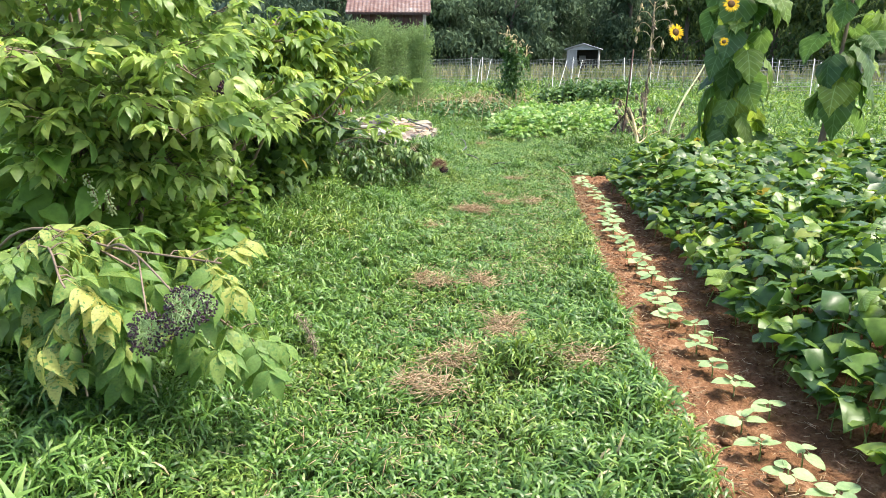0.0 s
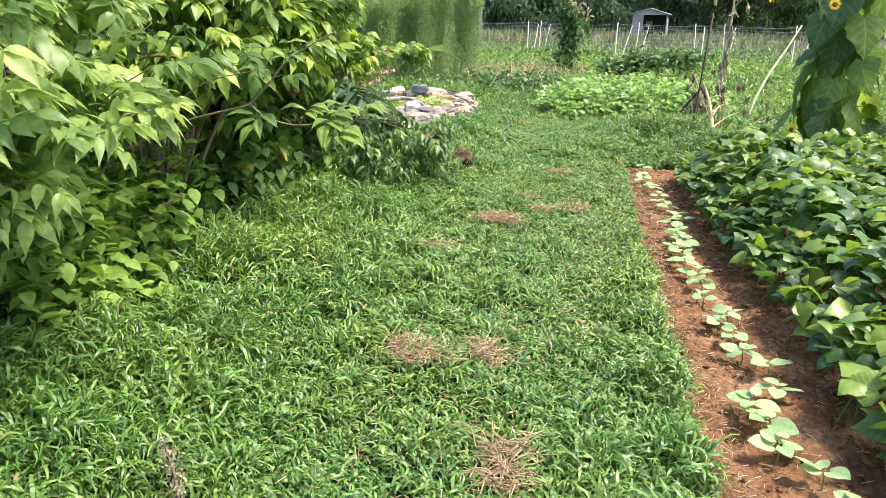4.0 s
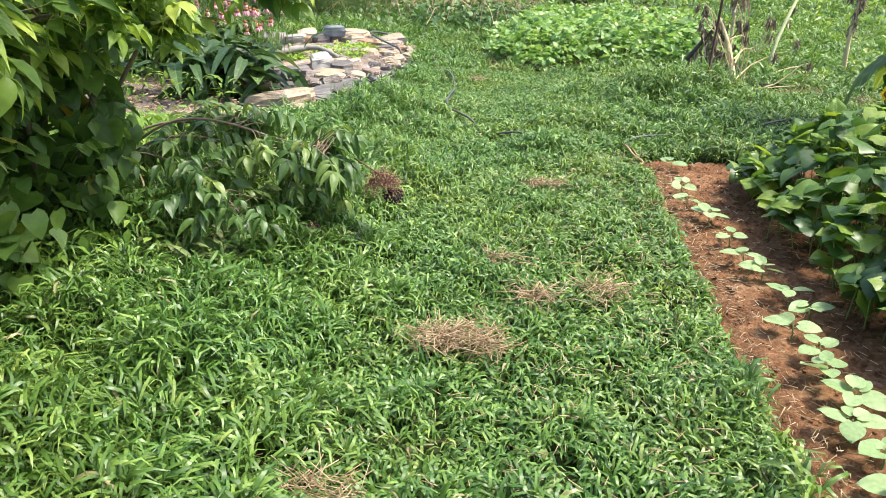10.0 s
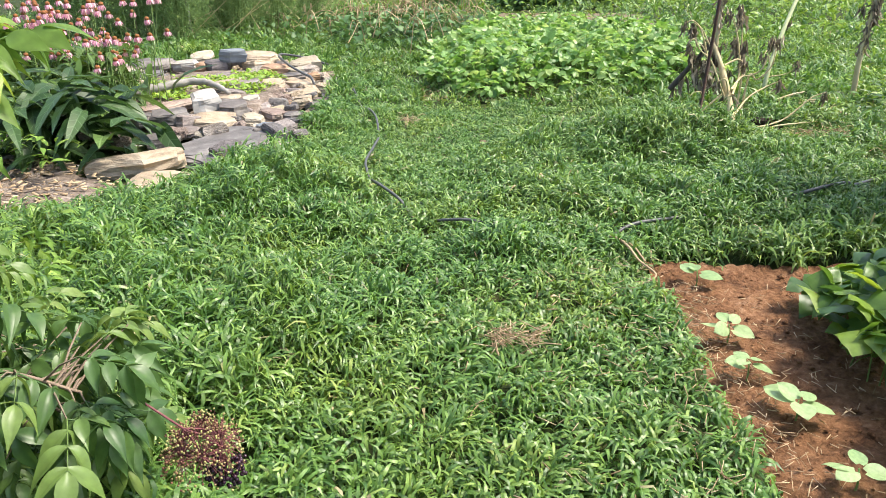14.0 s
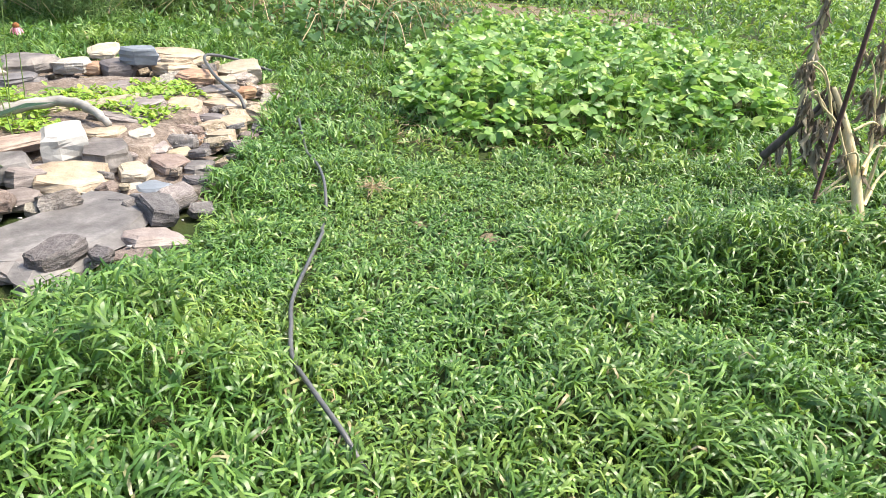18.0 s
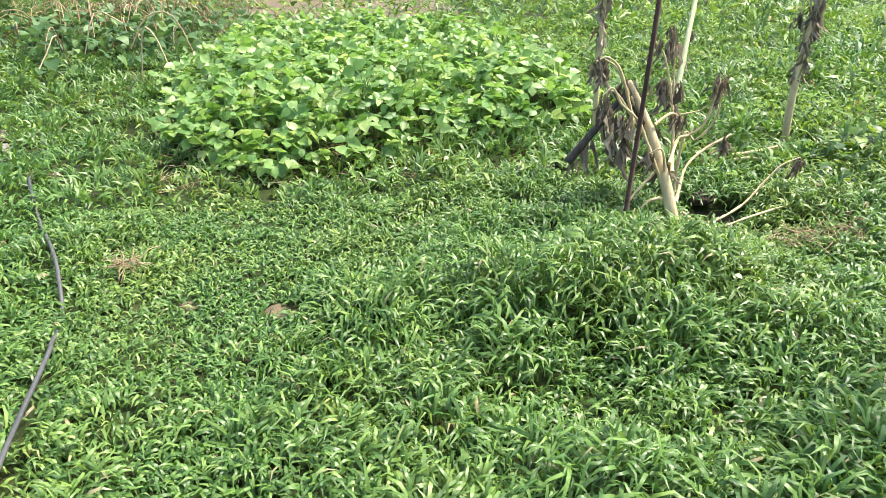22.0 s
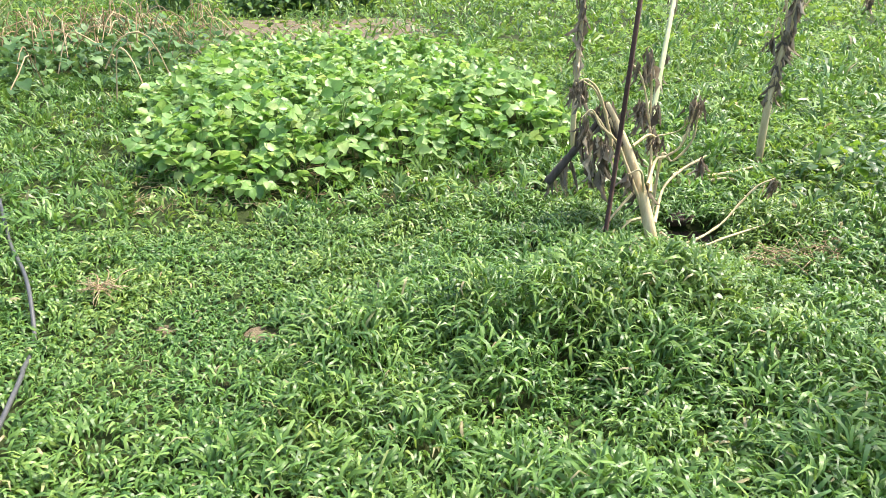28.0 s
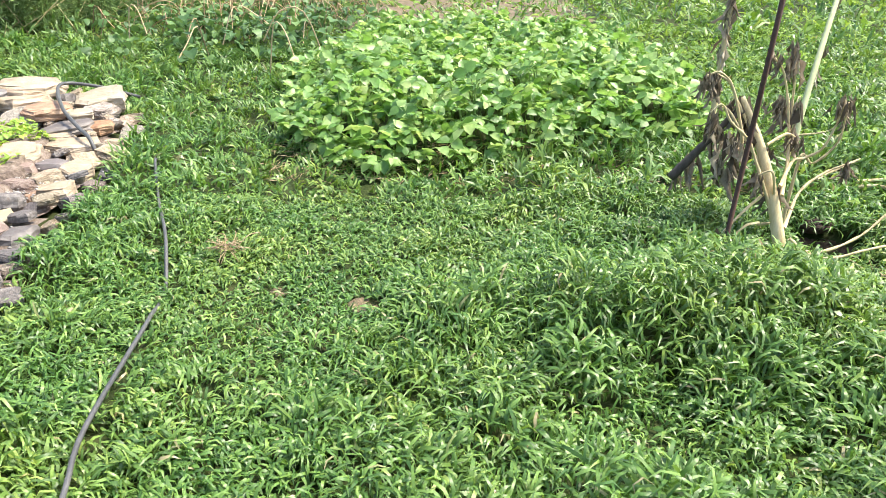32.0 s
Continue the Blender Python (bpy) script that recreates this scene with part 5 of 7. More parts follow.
# ---- low weeds under and beyond the shrubs ----
def weeds(name, label, n, region, height, size, shapes, mat, tilt=-0.15, parent=None):
    x0, x1, y0, y1 = region
    x, y = rng.uniform(x0, x1, n), rng.uniform(y0, y1, n)
    hgt = height(x, y) if callable(height) else np.full(n, height)
    ok = hgt > 0.01
    x, y, hgt = x[ok], y[ok], hgt[ok]
    z = hgt * rng.uniform(0.15, 1, len(x)) ** 0.6
    R = turns(rng.uniform(0, 6.3, len(x)), rng.normal(tilt, 0.4, len(x)), rng.normal(0, 0.3, len(x)), rng.uniform(0.6, 1.25, len(x)) * size)
    VF = scatter_mix(shapes, R, np.stack([x, y, z + ground_z(x, y)], -1))
    ob = new(name, mesh_of(name, *VF, mat))
    return tagged(ob, label, "weeds", kind="stuff")


weeds("shrub_weeds", "broad-leaved weeds growing up through the shrubs", 7200, (-2.6, -0.7, -1.6, 2.2), lambda x, y: np.where(x < np.interp(y, [-1.6, 0.3, 1.2, 2.2], [-0.85, -0.9, -1.1, -1.6]) + 0.15 * lumps(x, y, 4), (0.6 * smooth01(-0.8, -1.5, x) + 0.12) * (1 + 0.4 * lumps(x, y, 3, 2)), 0), 0.1, OVALS, M_WEED, -0.05)
weeds("undergrowth", "tangled green weeds below the shrubs", 27000, (-4.5, -0.9, -1.8, 6.2), lambda x, y: np.where(x < np.interp(y, [-2, 0.3, 1, 1.6, 3.3, 4, 4.8, 6], [-0.95, -1.05, -1.2, -1.55, -1.85, -1.45, -1.15, -1.7]) + 0.2 * lumps(y, y, 2.3), 0.42 * smooth01(-1.0, -2.2, x) * (1 - 0.55 * smooth01(4.8, 6, y)) + 0.12, 0), 0.07, TINY, M_WEED)
weeds("garden_weeds", "mixed low weeds with pale leaves around the beds", 15000, (1.7, 8, 10.0, 17), lambda x, y: np.where(inside(BEAN, x, y), 0, np.maximum(0.16 + 0.13 * lumps(x, y, 1.3) + 0.08 * lumps(x, y, 3.7), 0.03)), 0.07, TINY + LANCE[:1], M_WEED, 0.15)
weeds("back_weeds", "leafy weeds and squash vines at the back of the garden", 10000, (-8, 12, 15.5, 30), lambda x, y: np.where((x > -2.2) & (x < 3) & (y < 20.5) & (y > 15.6), 0.05, 0.24 + 0.14 * lumps(x, y, 0.9)), 0.13, TINY + OVALS, M_WEED)
weeds("leafy_weeds", "dark green leafy weed clumps beside the dead stalks", 1900, (2.4, 5.0, 9.4, 11.6), lambda x, y: 0.42 * np.exp(-((x - 3.2) ** 2 + (y - 10.0) ** 2) / 0.3) + 0.4 * np.exp(-((x - 4.3) ** 2 + (y - 10.6) ** 2) / 0.3) + 0.02, 0.09, LANCE + OVALS, M_POTATO, 0.2)
weeds("clover_patches", "small leafy weeds among the grass", 20000, (-2.2, 3.0, -1.6, 10.4), lambda x, y: np.where(lawn_free(x, y), lawn_height(x, y) * (0.4 + 0.7 * mound(x, y, 0.34)[0]), 0), 0.04, TINY, M_GRASS, 0.1)


# ---- stones ----
def stone(lx, ly, lz, seed, sides=8):
    """A split field stone: an uneven outline with a cleft edge, bedded in layers, its top a little tilted and its corners chipped."""
    r = np.random.default_rng(seed)
    bm = bmesh.new()
    ang = (np.arange(sides) + r.uniform(-0.32, 0.32, sides)) * 2 * math.pi / sides
    rad = r.uniform(0.78, 1.08, sides)
    sq = np.maximum(np.abs(np.cos(ang)), np.abs(np.sin(ang))) ** -0.7
    tilt = r.normal(0, 0.12, 2)
    rings = []
    for z, k in ((-0.5, 0.9), (-0.28, 1.0), (0.12, r.uniform(0.94, 1.03)), (0.38, r.uniform(0.86, 1.0)), (0.5, r.uniform(0.72, 0.9))):
        step = k * (1 + r.normal(0, 0.035, sides))
        rings.append([bm.verts.new((0.5 * rad[i] * sq[i] * step[i] * math.cos(ang[i]), 0.5 * rad[i] * sq[i] * step[i] * math.sin(ang[i]), z * (1 + (z > 0) * (tilt[0] * math.cos(ang[i]) + tilt[1] * math.sin(ang[i]) + r.normal(0, 0.06))))) for i in range(sides)])
    for a, b in zip(rings[:-1], rings[1:]):
        for i in range(sides):
            j = (i + 1) % sides
            bm.faces.new((a[i], a[j], b[j], b[i]))
    bm.faces.new(rings[-1])
    bm.faces.new(rings[0][::-1])
    bmesh.ops.triangulate(bm, faces=bm.faces)
    bmesh.ops.subdivide_edges(bm, edges=[e for e in bm.edges if e.calc_length() > 0.2], cuts=1, use_grid_fill=True)
    bmesh.ops.triangulate(bm, faces=bm.faces)
    bm.normal_update()
    for q in bm.verts:
        q.co += q.normal * (0.045 * noise.noise(q.co * 3 + Vector((seed, 0, 0))) + 0.03 * noise.noise(q.co * 9 + Vector((0, seed, 0))))
    bm.verts.index_update()
    v = np.array([q.co[:] for q in bm.verts])
    f = np.array([[q.index for q in g.verts] for g in bm.faces])
    bm.free()
    v = (v - v.min(0)) / (v.max(0) - v.min(0)) - 0.5
    return v * np.array([lx, ly, lz]), f


rocks = thing("stone_bed", (-3.2, 9.6, 0), "low dry-laid bed of rough tan, brown and grey field stones", "rock bed")
# earth fill of the bed
k = 50
RX, RY = np.meshgrid(np.linspace(-5.2, -1.6, k), np.linspace(7.1, 12.6, k))
cen = np.array(ROCK).mean(0)
shrunk = [((a - cen[0]) * 0.93 + cen[0], (b - cen[1]) * 0.93 + cen[1]) for a, b in ROCK]
inn = [((a - cen[0]) * 0.6 + cen[0], (b - cen[1]) * 0.6 + cen[1]) for a, b in ROCK]
RZ = np.where(inside(inn, RX, RY) & (RY > 9.45), 0.12, 0.02 - 0.12 * smooth01(9.0, 8.6, RY)) + 0.02 * lumps(RX, RY, 5)
ok = inside(shrunk, RX, RY).ravel()
i = (np.arange(k - 1)[:, None] * k + np.arange(k - 1)[None]).ravel()
q = ok[i] & ok[i + k + 1] & ok[i + 1] & ok[i + k]
F = np.concatenate([np.stack([i[q], i[q] + 1, i[q] + k + 1], -1), np.stack([i[q], i[q] + k + 1, i[q] + k], -1)])
part("fill", (np.stack([RX.ravel(), RY.ravel(), RZ.ravel()], -1), F), M_MULCH, rocks)
NAMED = []
# the stones one can tell apart, kind by kind: x, y, bottom, length, width, thickness, turn
for mat, stones in (
    (M_RUSTSTONE, (
        (-4.87, 10.82, 0.1, 0.66, 0.42, 0.09, 40, "long flat rust-brown stone"),
        (-4.07, 11.45, 0.09, 0.19, 0.21, 0.09, 32, ""),
        (-3.17, 11.52, 0.07, 0.34, 0.37, 0.08, 25, "orange-brown stone"),
        (-2.64, 11.23, 0.04, 0.2, 0.23, 0.07, 22, "reddish stone"),
        (-3.35, 9.31, 0.07, 0.59, 0.26, 0.07, 38, "long flat orange-brown stone"),
        (-2.43, 9.94, 0.0, 0.09, 0.1, 0.06, 26, ""),
    )),
    (M_CREAM, (
        (-4.82, 11.09, 0.16, 0.34, 0.21, 0.04, 38, ""),
        (-4.67, 10.89, 0.1, 0.3, 0.33, 0.07, 38, ""),
        (-4.23, 11.41, 0.1, 0.3, 0.33, 0.1, 33, "pale tan stone with a chipped face"),
        (-4.38, 12.15, 0.12, 0.29, 0.32, 0.06, 31, ""),
        (-3.16, 10.97, 0.08, 0.27, 0.25, 0.05, 27, ""),
        (-2.92, 11.88, 0.03, 0.38, 0.42, 0.14, 22, "pale mossy slab at the edge"),
        (-2.92, 11.51, 0.06, 0.18, 0.2, 0.06, 24, ""),
        (-2.7, 9.72, 0.06, 0.16, 0.18, 0.08, 29, ""),
        (-2.49, 9.24, 0.0, 0.18, 0.2, 0.08, 30, ""),
        (-2.41, 9.61, 0.02, 0.15, 0.17, 0.05, 27, ""),
        (-2.41, 9.05, -0.02, 0.11, 0.12, 0.05, 30, ""),
        (-3.32, 10.32, 0.1, 0.72, 0.1, 0.06, 62, "long pale weathered splinter"),
    )),
    (M_SLATE, (
        (-4.56, 11.29, 0.1, 0.53, 0.42, 0.13, 36, "large layered grey-white stone"),
        (-3.75, 11.84, 0.08, 0.29, 0.31, 0.12, 28, ""),
        (-2.83, 11.13, 0.05, 0.36, 0.34, 0.07, 24, "flat grey-brown stone"),
        (-3.33, 8.9, 0.03, 0.2, 0.22, 0.1, 40, ""),
        (-2.94, 8.47, -0.02, 0.26, 0.22, 0.08, 40, ""),
        (-2.7, 9.29, 0.02, 0.27, 0.29, 0.15, 32, "grey block of stone"),
        (-3.13, 8.96, 0.04, 0.32, 0.35, 0.12, 38, "flat-topped pale grey block"),
        (-2.2, 9.43, -0.04, 0.18, 0.2, 0.11, 26, "pale flat stone sunk in the grass"),
        (-2.36, 8.36, -0.03, 0.62, 0.98, 0.09, -2, "large flat grey slate slab"),
    )),
    (M_DARKSTONE, (
        (-4.44, 10.91, 0.06, 0.38, 0.39, 0.08, 37, ""),
        (-4.69, 10.31, 0.06, 0.3, 0.33, 0.08, 41, "dark maroon stone"),
        (-3.88, 11.51, 0.07, 0.29, 0.32, 0.13, 30, "dark grey wedge of stone"),
        (-2.55, 10.42, 0.02, 0.19, 0.21, 0.07, 25, ""),
    )),
    (M_TAN, (
        (-4.33, 10.2, 0.06, 0.47, 0.42, 0.12, 40, "broad tan slab"),
        (-3.57, 12.03, 0.1, 0.52, 0.42, 0.12, 26, "wedge-shaped tan stone"),
        (-3.44, 11.7, 0.08, 0.36, 0.39, 0.09, 27, ""),
        (-2.79, 10.48, 0.06, 0.24, 0.27, 0.09, 26, ""),
        (-2.61, 10.79, 0.04, 0.32, 0.24, 0.06, 24, ""),
        (-2.38, 10.37, 0.0, 0.19, 0.21, 0.08, 23, ""),
        (-2.71, 8.96, 0.0, 0.36, 0.35, 0.12, 34, "rounded tan stone with a cracked face"),
        (-2.92, 9.66, 0.09, 0.26, 0.24, 0.06, 32, ""),
        (-2.31, 10.0, 0.0, 0.19, 0.21, 0.09, 24, ""),
        (-2.74, 7.72, -0.02, 0.68, 0.36, 0.15, 14, "long flat tan stone slab"),
        (-2.4, 7.5, -0.05, 0.42, 0.34, 0.08, 30, "flat pale stone sunk in the grass"),
    )),
    (M_BROWNSTONE, (
        (-3.58, 10.94, 0.06, 0.24, 0.27, 0.08, 31, ""),
        (-3.08, 10.43, 0.07, 0.33, 0.33, 0.08, 29, "brown stone"),
        (-2.65, 10.29, 0.04, 0.13, 0.15, 0.07, 26, ""),
        (-2.97, 10.05, 0.08, 0.49, 0.22, 0.06, 30, "long thin brown stone"),
        (-2.93, 8.93, 0.02, 0.22, 0.25, 0.11, 36, "purple-brown stone"),
        (-2.95, 8.64, 0.0, 0.19, 0.21, 0.09, 39, ""),
        (-2.37, 9.4, 0.0, 0.23, 0.25, 0.08, 28, ""),
        (-2.84, 8.68, 0.0, 0.24, 0.22, 0.07, 37, "small pinkish tan stone"),
        (-2.61, 9.61, 0.03, 0.25, 0.24, 0.07, 29, ""),
        (-1.97, 8.43, -0.04, 0.3, 0.26, 0.09, 30, "flat brown-grey stone"),
    )),
    (M_WHITE, (
        (-2.95, 9.3, 0.06, 0.24, 0.26, 0.19, 34, "blocky white stone"),
    )),
    (M_BLUE, (
        (-2.3, 9.09, -0.04, 0.21, 0.22, 0.08, 29, "blue-grey stone half buried in grass"),
        (-3.68, 11.52, 0.19, 0.3, 0.18, 0.13, 30, "dark blue-grey stone block on top"),
    )),
):
    for x, y, z, lx, ly, lz, rz, label in stones:
        NAMED.append((x, y, 0.95 * lx))
        data = mesh_of("stone", *stone(lx * 1.08, ly * 1.08, lz * 1.1, int(abs(x * 1000 + y * 77)), 9 if lx > 0.3 else 7), mat, False)
        placed("stone", data, rocks, pose(x, y, z + lz * 0.5, rng.normal(0, 4), rng.normal(0, 4), rz + rng.normal(0, 6)), label)
some = [mesh_of("stone", *stone(1, 0.75, 0.38, s), m_, False) for s, m_ in ((1, M_TAN), (2, M_BROWNSTONE), (3, M_SLATE), (4, M_CREAM), (5, M_STONE), (16, M_TAN), (8, M_DARKSTONE))]
done, tries = list(NAMED), 0
while len(done) < 200 and tries < 6000:
    tries += 1
    x, y = rng.uniform(-5, -1.7), rng.uniform(7.7, 12.4)
    if not inside(ROCK, np.array([x]), np.array([y]))[0]:
        continue
    if abs((x + 2.42) * 0.59 - (y - 8.3) * 0.81) < 0.3 and y < 8.62 or y < 8.05:
        continue
    if x < -2.9 and inside(inn, np.array([x]), np.array([y]))[0] and y < 11.2:
        continue
    if x < -3.4 and y < 10.2:
        continue
    s_ = float(rng.choice([0.1, 0.14, 0.2, 0.26]))
    if any((x - a) ** 2 + (y - b) ** 2 < (0.33 * (s_ + c)) ** 2 for a, b, c in done):
        continue
    done.append((x, y, s_))
    lift = 0.0 + 0.05 * float(inside(shrunk, np.array([x]), np.array([y]))[0]) + rng.uniform(0, 0.03)
    placed("stone", some[len(done) % 7], rocks, pose(x, y, lift, rng.normal(0, 12), rng.normal(0, 12), rng.uniform(0, 360)) @ Matrix.Diagonal((s_, s_ * rng.uniform(0.8, 1.1), s_ * rng.uniform(0.6, 1.25), 1)))
k = 500
px, py = rng.uniform(-4.8, -1.9, k), rng.uniform(7.6, 12.2, k)
ok = inside(shrunk, px, py)
px, py = px[ok], py[ok]
part("stone_chips", scatter(BALL, turns(rng.uniform(0, 6, len(px)), rng.uniform(0, 3, len(px)), 0, rng.uniform(0.006, 0.016, len(px))) * np.array([1, 0.7, 0.4])[None, :, None], np.stack([px, py, np.full(len(px), 0.045)], -1)), M_WHITE, rocks, kind="stuff")
k = 420
px, py = rng.normal(-2.62, 0.16, k), rng.normal(9.95, 0.16, k)
part("gravel", scatter(OCTA, turns(rng.uniform(0, 6, k), rng.uniform(0, 3, k), rng.uniform(0, 3, k), rng.gamma(1.3, 0.004, k) + 0.004) * np.array([1, 0.75, 0.5])[None, :, None], np.stack([px, py, 0.06 + rng.uniform(0, 0.03, k)], -1)), M_WHITE, rocks, "small white and grey stone chips", kind="stuff")
# sedum in the middle
n = 9000
x, y = rng.uniform(-4.6, -2.7, n), rng.uniform(8.6, 11.3, n)
ok = inside(inn, x, y) & (y > 9.5) & (y < 11.3 + 0.7 * (x + 3.0)) & (lumps(x, y, 3) > -0.15)
x, y = x[ok], y[ok]
sed = new("sedum_mat", mesh_of("sedum_mat", *scatter_mix(OVALS, turns(rng.uniform(0, 6, len(x)), rng.normal(0.5, 0.4, len(x)), 0, rng.uniform(0.03, 0.055, len(x))), np.stack([x, y, 0.105 + rng.uniform(0, 0.05, len(x)) + 0.02 * lumps(x, y, 6)], -1)), M_SEDUM))
tagged(sed, "bright yellow-green creeping ground cover between the stones", "plants", kind="stuff")
log = thing("driftwood_log", (-3.2, 9.3, 0.2), "weathered grey curved branch lying on the stones", "log")
part("wood", tube(curve([(-3.9, 9.5, 0.14), (-3.64, 9.71, 0.2), (-3.4, 9.92, 0.23), (-3.13, 9.88, 0.21), (-2.92, 9.72, 0.16)], 8) + rng.normal(0, 0.004, (33, 3)), np.linspace(0.046, 0.024, 33) + rng.normal(0, 0.0015, 33), 10), M_LOG, log)
ring = thing("hose_loop", (-2.7, 11.3, 0.2), "loop of grey-black garden hose lying on the stones", "hose")
part("hose", tube(curve([(-2.75, 12.2, 0.06), (-3.1, 12.15, 0.16), (-3.3, 12.0, 0.2), (-2.95, 11.35, 0.19), (-2.6, 10.9, 0.16), (-2.47, 10.76, 0.14), (-2.4, 10.7, 0.02)], 10), 0.014, 8), M_HOSE, ring)

# ---- hoses in the grass ----
hose = thing("garden_hose", (-0.9, 8, 0), "black poly hose half buried in the grass", "hose")
part("hose", tube(curve([(-2.15, 11.2, 0.0), (-2.0, 10.7, 0.03), (-1.945, 10.53, 0.075), (-1.85, 10.3, 0.06), (-1.72, 10.0, 0.01), (-1.58, 9.7, 0.06), (-1.46, 9.45, 0.075), (-1.37, 9.23, 0.055), (-1.3, 9.0, -0.03), (-1.24, 8.72, 0.02), (-1.19, 8.55, 0.065), (-1.12, 7.95, 0.075), (-1.05, 7.7, 0.08), (-0.97, 7.48, 0.09), (-0.85, 7.31, 0.095), (-0.71, 7.15, 0.075), (-0.58, 7.05, -0.02), (-0.4, 6.94, 0.035), (-0.28, 6.92, 0.05), (-0.15, 6.92, 0.03), (0.1, 6.98, -0.03)], 8), 0.009, 8), M_HOSE, hose)
pipe = thing("poly_pipe", (1.2, 7.3, 0), "black plastic pipe lying across the end of the soil strip", "pipe")
part("pipe", tube(curve([(0.45, 6.85, -0.03), (0.6, 6.98, 0.04), (0.8, 7.08, 0.05), (1.0, 7.18, 0.045), (1.12, 7.25, 0.0), (1.4, 7.57, -0.02), (1.66, 7.6, 0.08), (1.9, 7.76, 0.09), (2.05, 7.9, 0.05), (2.8, 8.8, -0.02)], 8), 0.0105, 8), M_HOSE, pipe)
dry = thing("dried_vine", (0.8, 6.8, 0), "dry pale vine stem lying at the end of the soil", "vine")
part("stem", tube(curve([(0.42, 6.8, 0.03), (0.5, 6.74, 0.06), (0.56, 6.62, 0.065), (0.61, 6.5, 0.04), (0.68, 6.38, 0.02), (0.6, 6.3, 0.0)], 8), np.linspace(0.009, 0.004, 41), 5), M_STRAW, dry)
part("stem", tube(curve([(0.47, 6.78, 0.04), (0.58, 6.68, 0.05), (0.64, 6.5, 0.035)], 8), [0.005] * 17, 5), M_STRAW, dry)

# ---- dry grass clumps in the lawn ----
for x, y, r, n in ((-0.02, 3.6, 0.16, 260), (0.24, 4.05, 0.1, 60), (0.5, 4.15, 0.11, 70), (0.31, 1.1, 0.13, 230), (0.6, 1.2, 0.11, 130), (0.8, -0.15, 0.16, 220), (0.72, -0.45, 0.13, 150), (0.9, 0.3, 0.12, 110), (1.37, -0.05, 0.16, 210), (-0.15, 2.65, 0.1, 60), (0.09, 5.65, 0.12, 70), (0.05, 4.4, 0.1, 50), (0.85, 0.45, 0.1, 80), (-1.13, 9.35, 0.05, 26), (2.2, 9.2, 0.22, 90), (2.5, 8.75, 0.22, 70)):
    clump = thing("straw_clump", (x, y, 0), "matted clump of dry tan grass in the lawn", "dry grass", "dry grass clumps")
    n = int(n * 1.6)
    tuft = rng.normal(0, r * 0.5, (4, 2))[rng.integers(0, 4, n)]
    a, b = x + tuft[:, 0] + rng.normal(0, r * 0.33, n), y + 0.7 * tuft[:, 1] + rng.normal(0, r * 0.28, n)
    part("straw", straw_bits(n, a, b, 0.015 + lawn_height(a, b) * rng.uniform(0.3, 0.95, n), 0.105, 0.3), M_STRAW, clump, kind="stuff")
    for k in range(4):
        u, w = rng.normal(x, r * 0.4), rng.normal(y, r * 0.35)
        g = rng.uniform(0, 6.3)
        part("dry_stem", tube(curve([(u, w, 0.02), (u + 0.07 * math.cos(g), w + 0.07 * math.sin(g), 0.075), (u + 0.15 * math.cos(g + 0.3), w + 0.15 * math.sin(g + 0.3), 0.06)], 4), [0.0022] * 9, 4, False), M_STRAW, clump)
n = 1900
x, y = rng.normal(0.62, 0.36, n), rng.uniform(-1.8, 6.5, n)
ok = lawn_free(x, y)
straws = new("scattered_straw", mesh_of("scattered_straw", *straw_bits(ok.sum(), x[ok], y[ok], rng.uniform(0.02, 0.06, ok.sum()), 0.07, 0.35), M_STRAW))
tagged(straws, "loose dry grass stems lying in the lawn", "straw", kind="stuff")

# ---- steel stake and dead stalks ----
stake = thing("steel_stake", (1.3, 9.53, 0), "thin rusty steel garden stake leaning a little", "stake")
part("stake", tube([(1.295, 9.53, -0.1), (1.35, 9.56, 0.75), (1.41, 9.6, 1.65)], 0.013, 4), M_RUST, stake)


CRUMPLED = [leaf([(0, 0.04), (0.2, 0.16), (0.45, 0.2), (0.7, 0.13), (0.88, 0.1), (1, 0)], [0, 0.2, 0.45, 0.7, 0.88, 1], f_, d_, w_) for f_, d_, w_ in ((1.6, 0.5, 0.9), (-1.5, -0.4, 0.8), (2.2, 0.9, -0.9), (0.8, 1.2, 1.1))]


def shrivel(n, spots, size=0.09):
    """Crumpled dead leaves that hang down, folded together."""
    out = []
    for _ in range(n):
        p = spots[rng.integers(len(spots))] + rng.normal(0, 0.012, 3)
        for e in range(3):
            R = turns(rng.uniform(0, 6.3), rng.normal(-1.42, 0.2), rng.uniform(0, 6), size * rng.uniform(0.6, 1.7))
            R[:, :, 0] *= rng.uniform(0.2, 0.5)
            R[:, :, 2] *= 0.45
            out.append(scatter(CRUMPLED[rng.integers(4)], R, [p + rng.normal(0, 0.01, 3)]))
    return joined(*out)


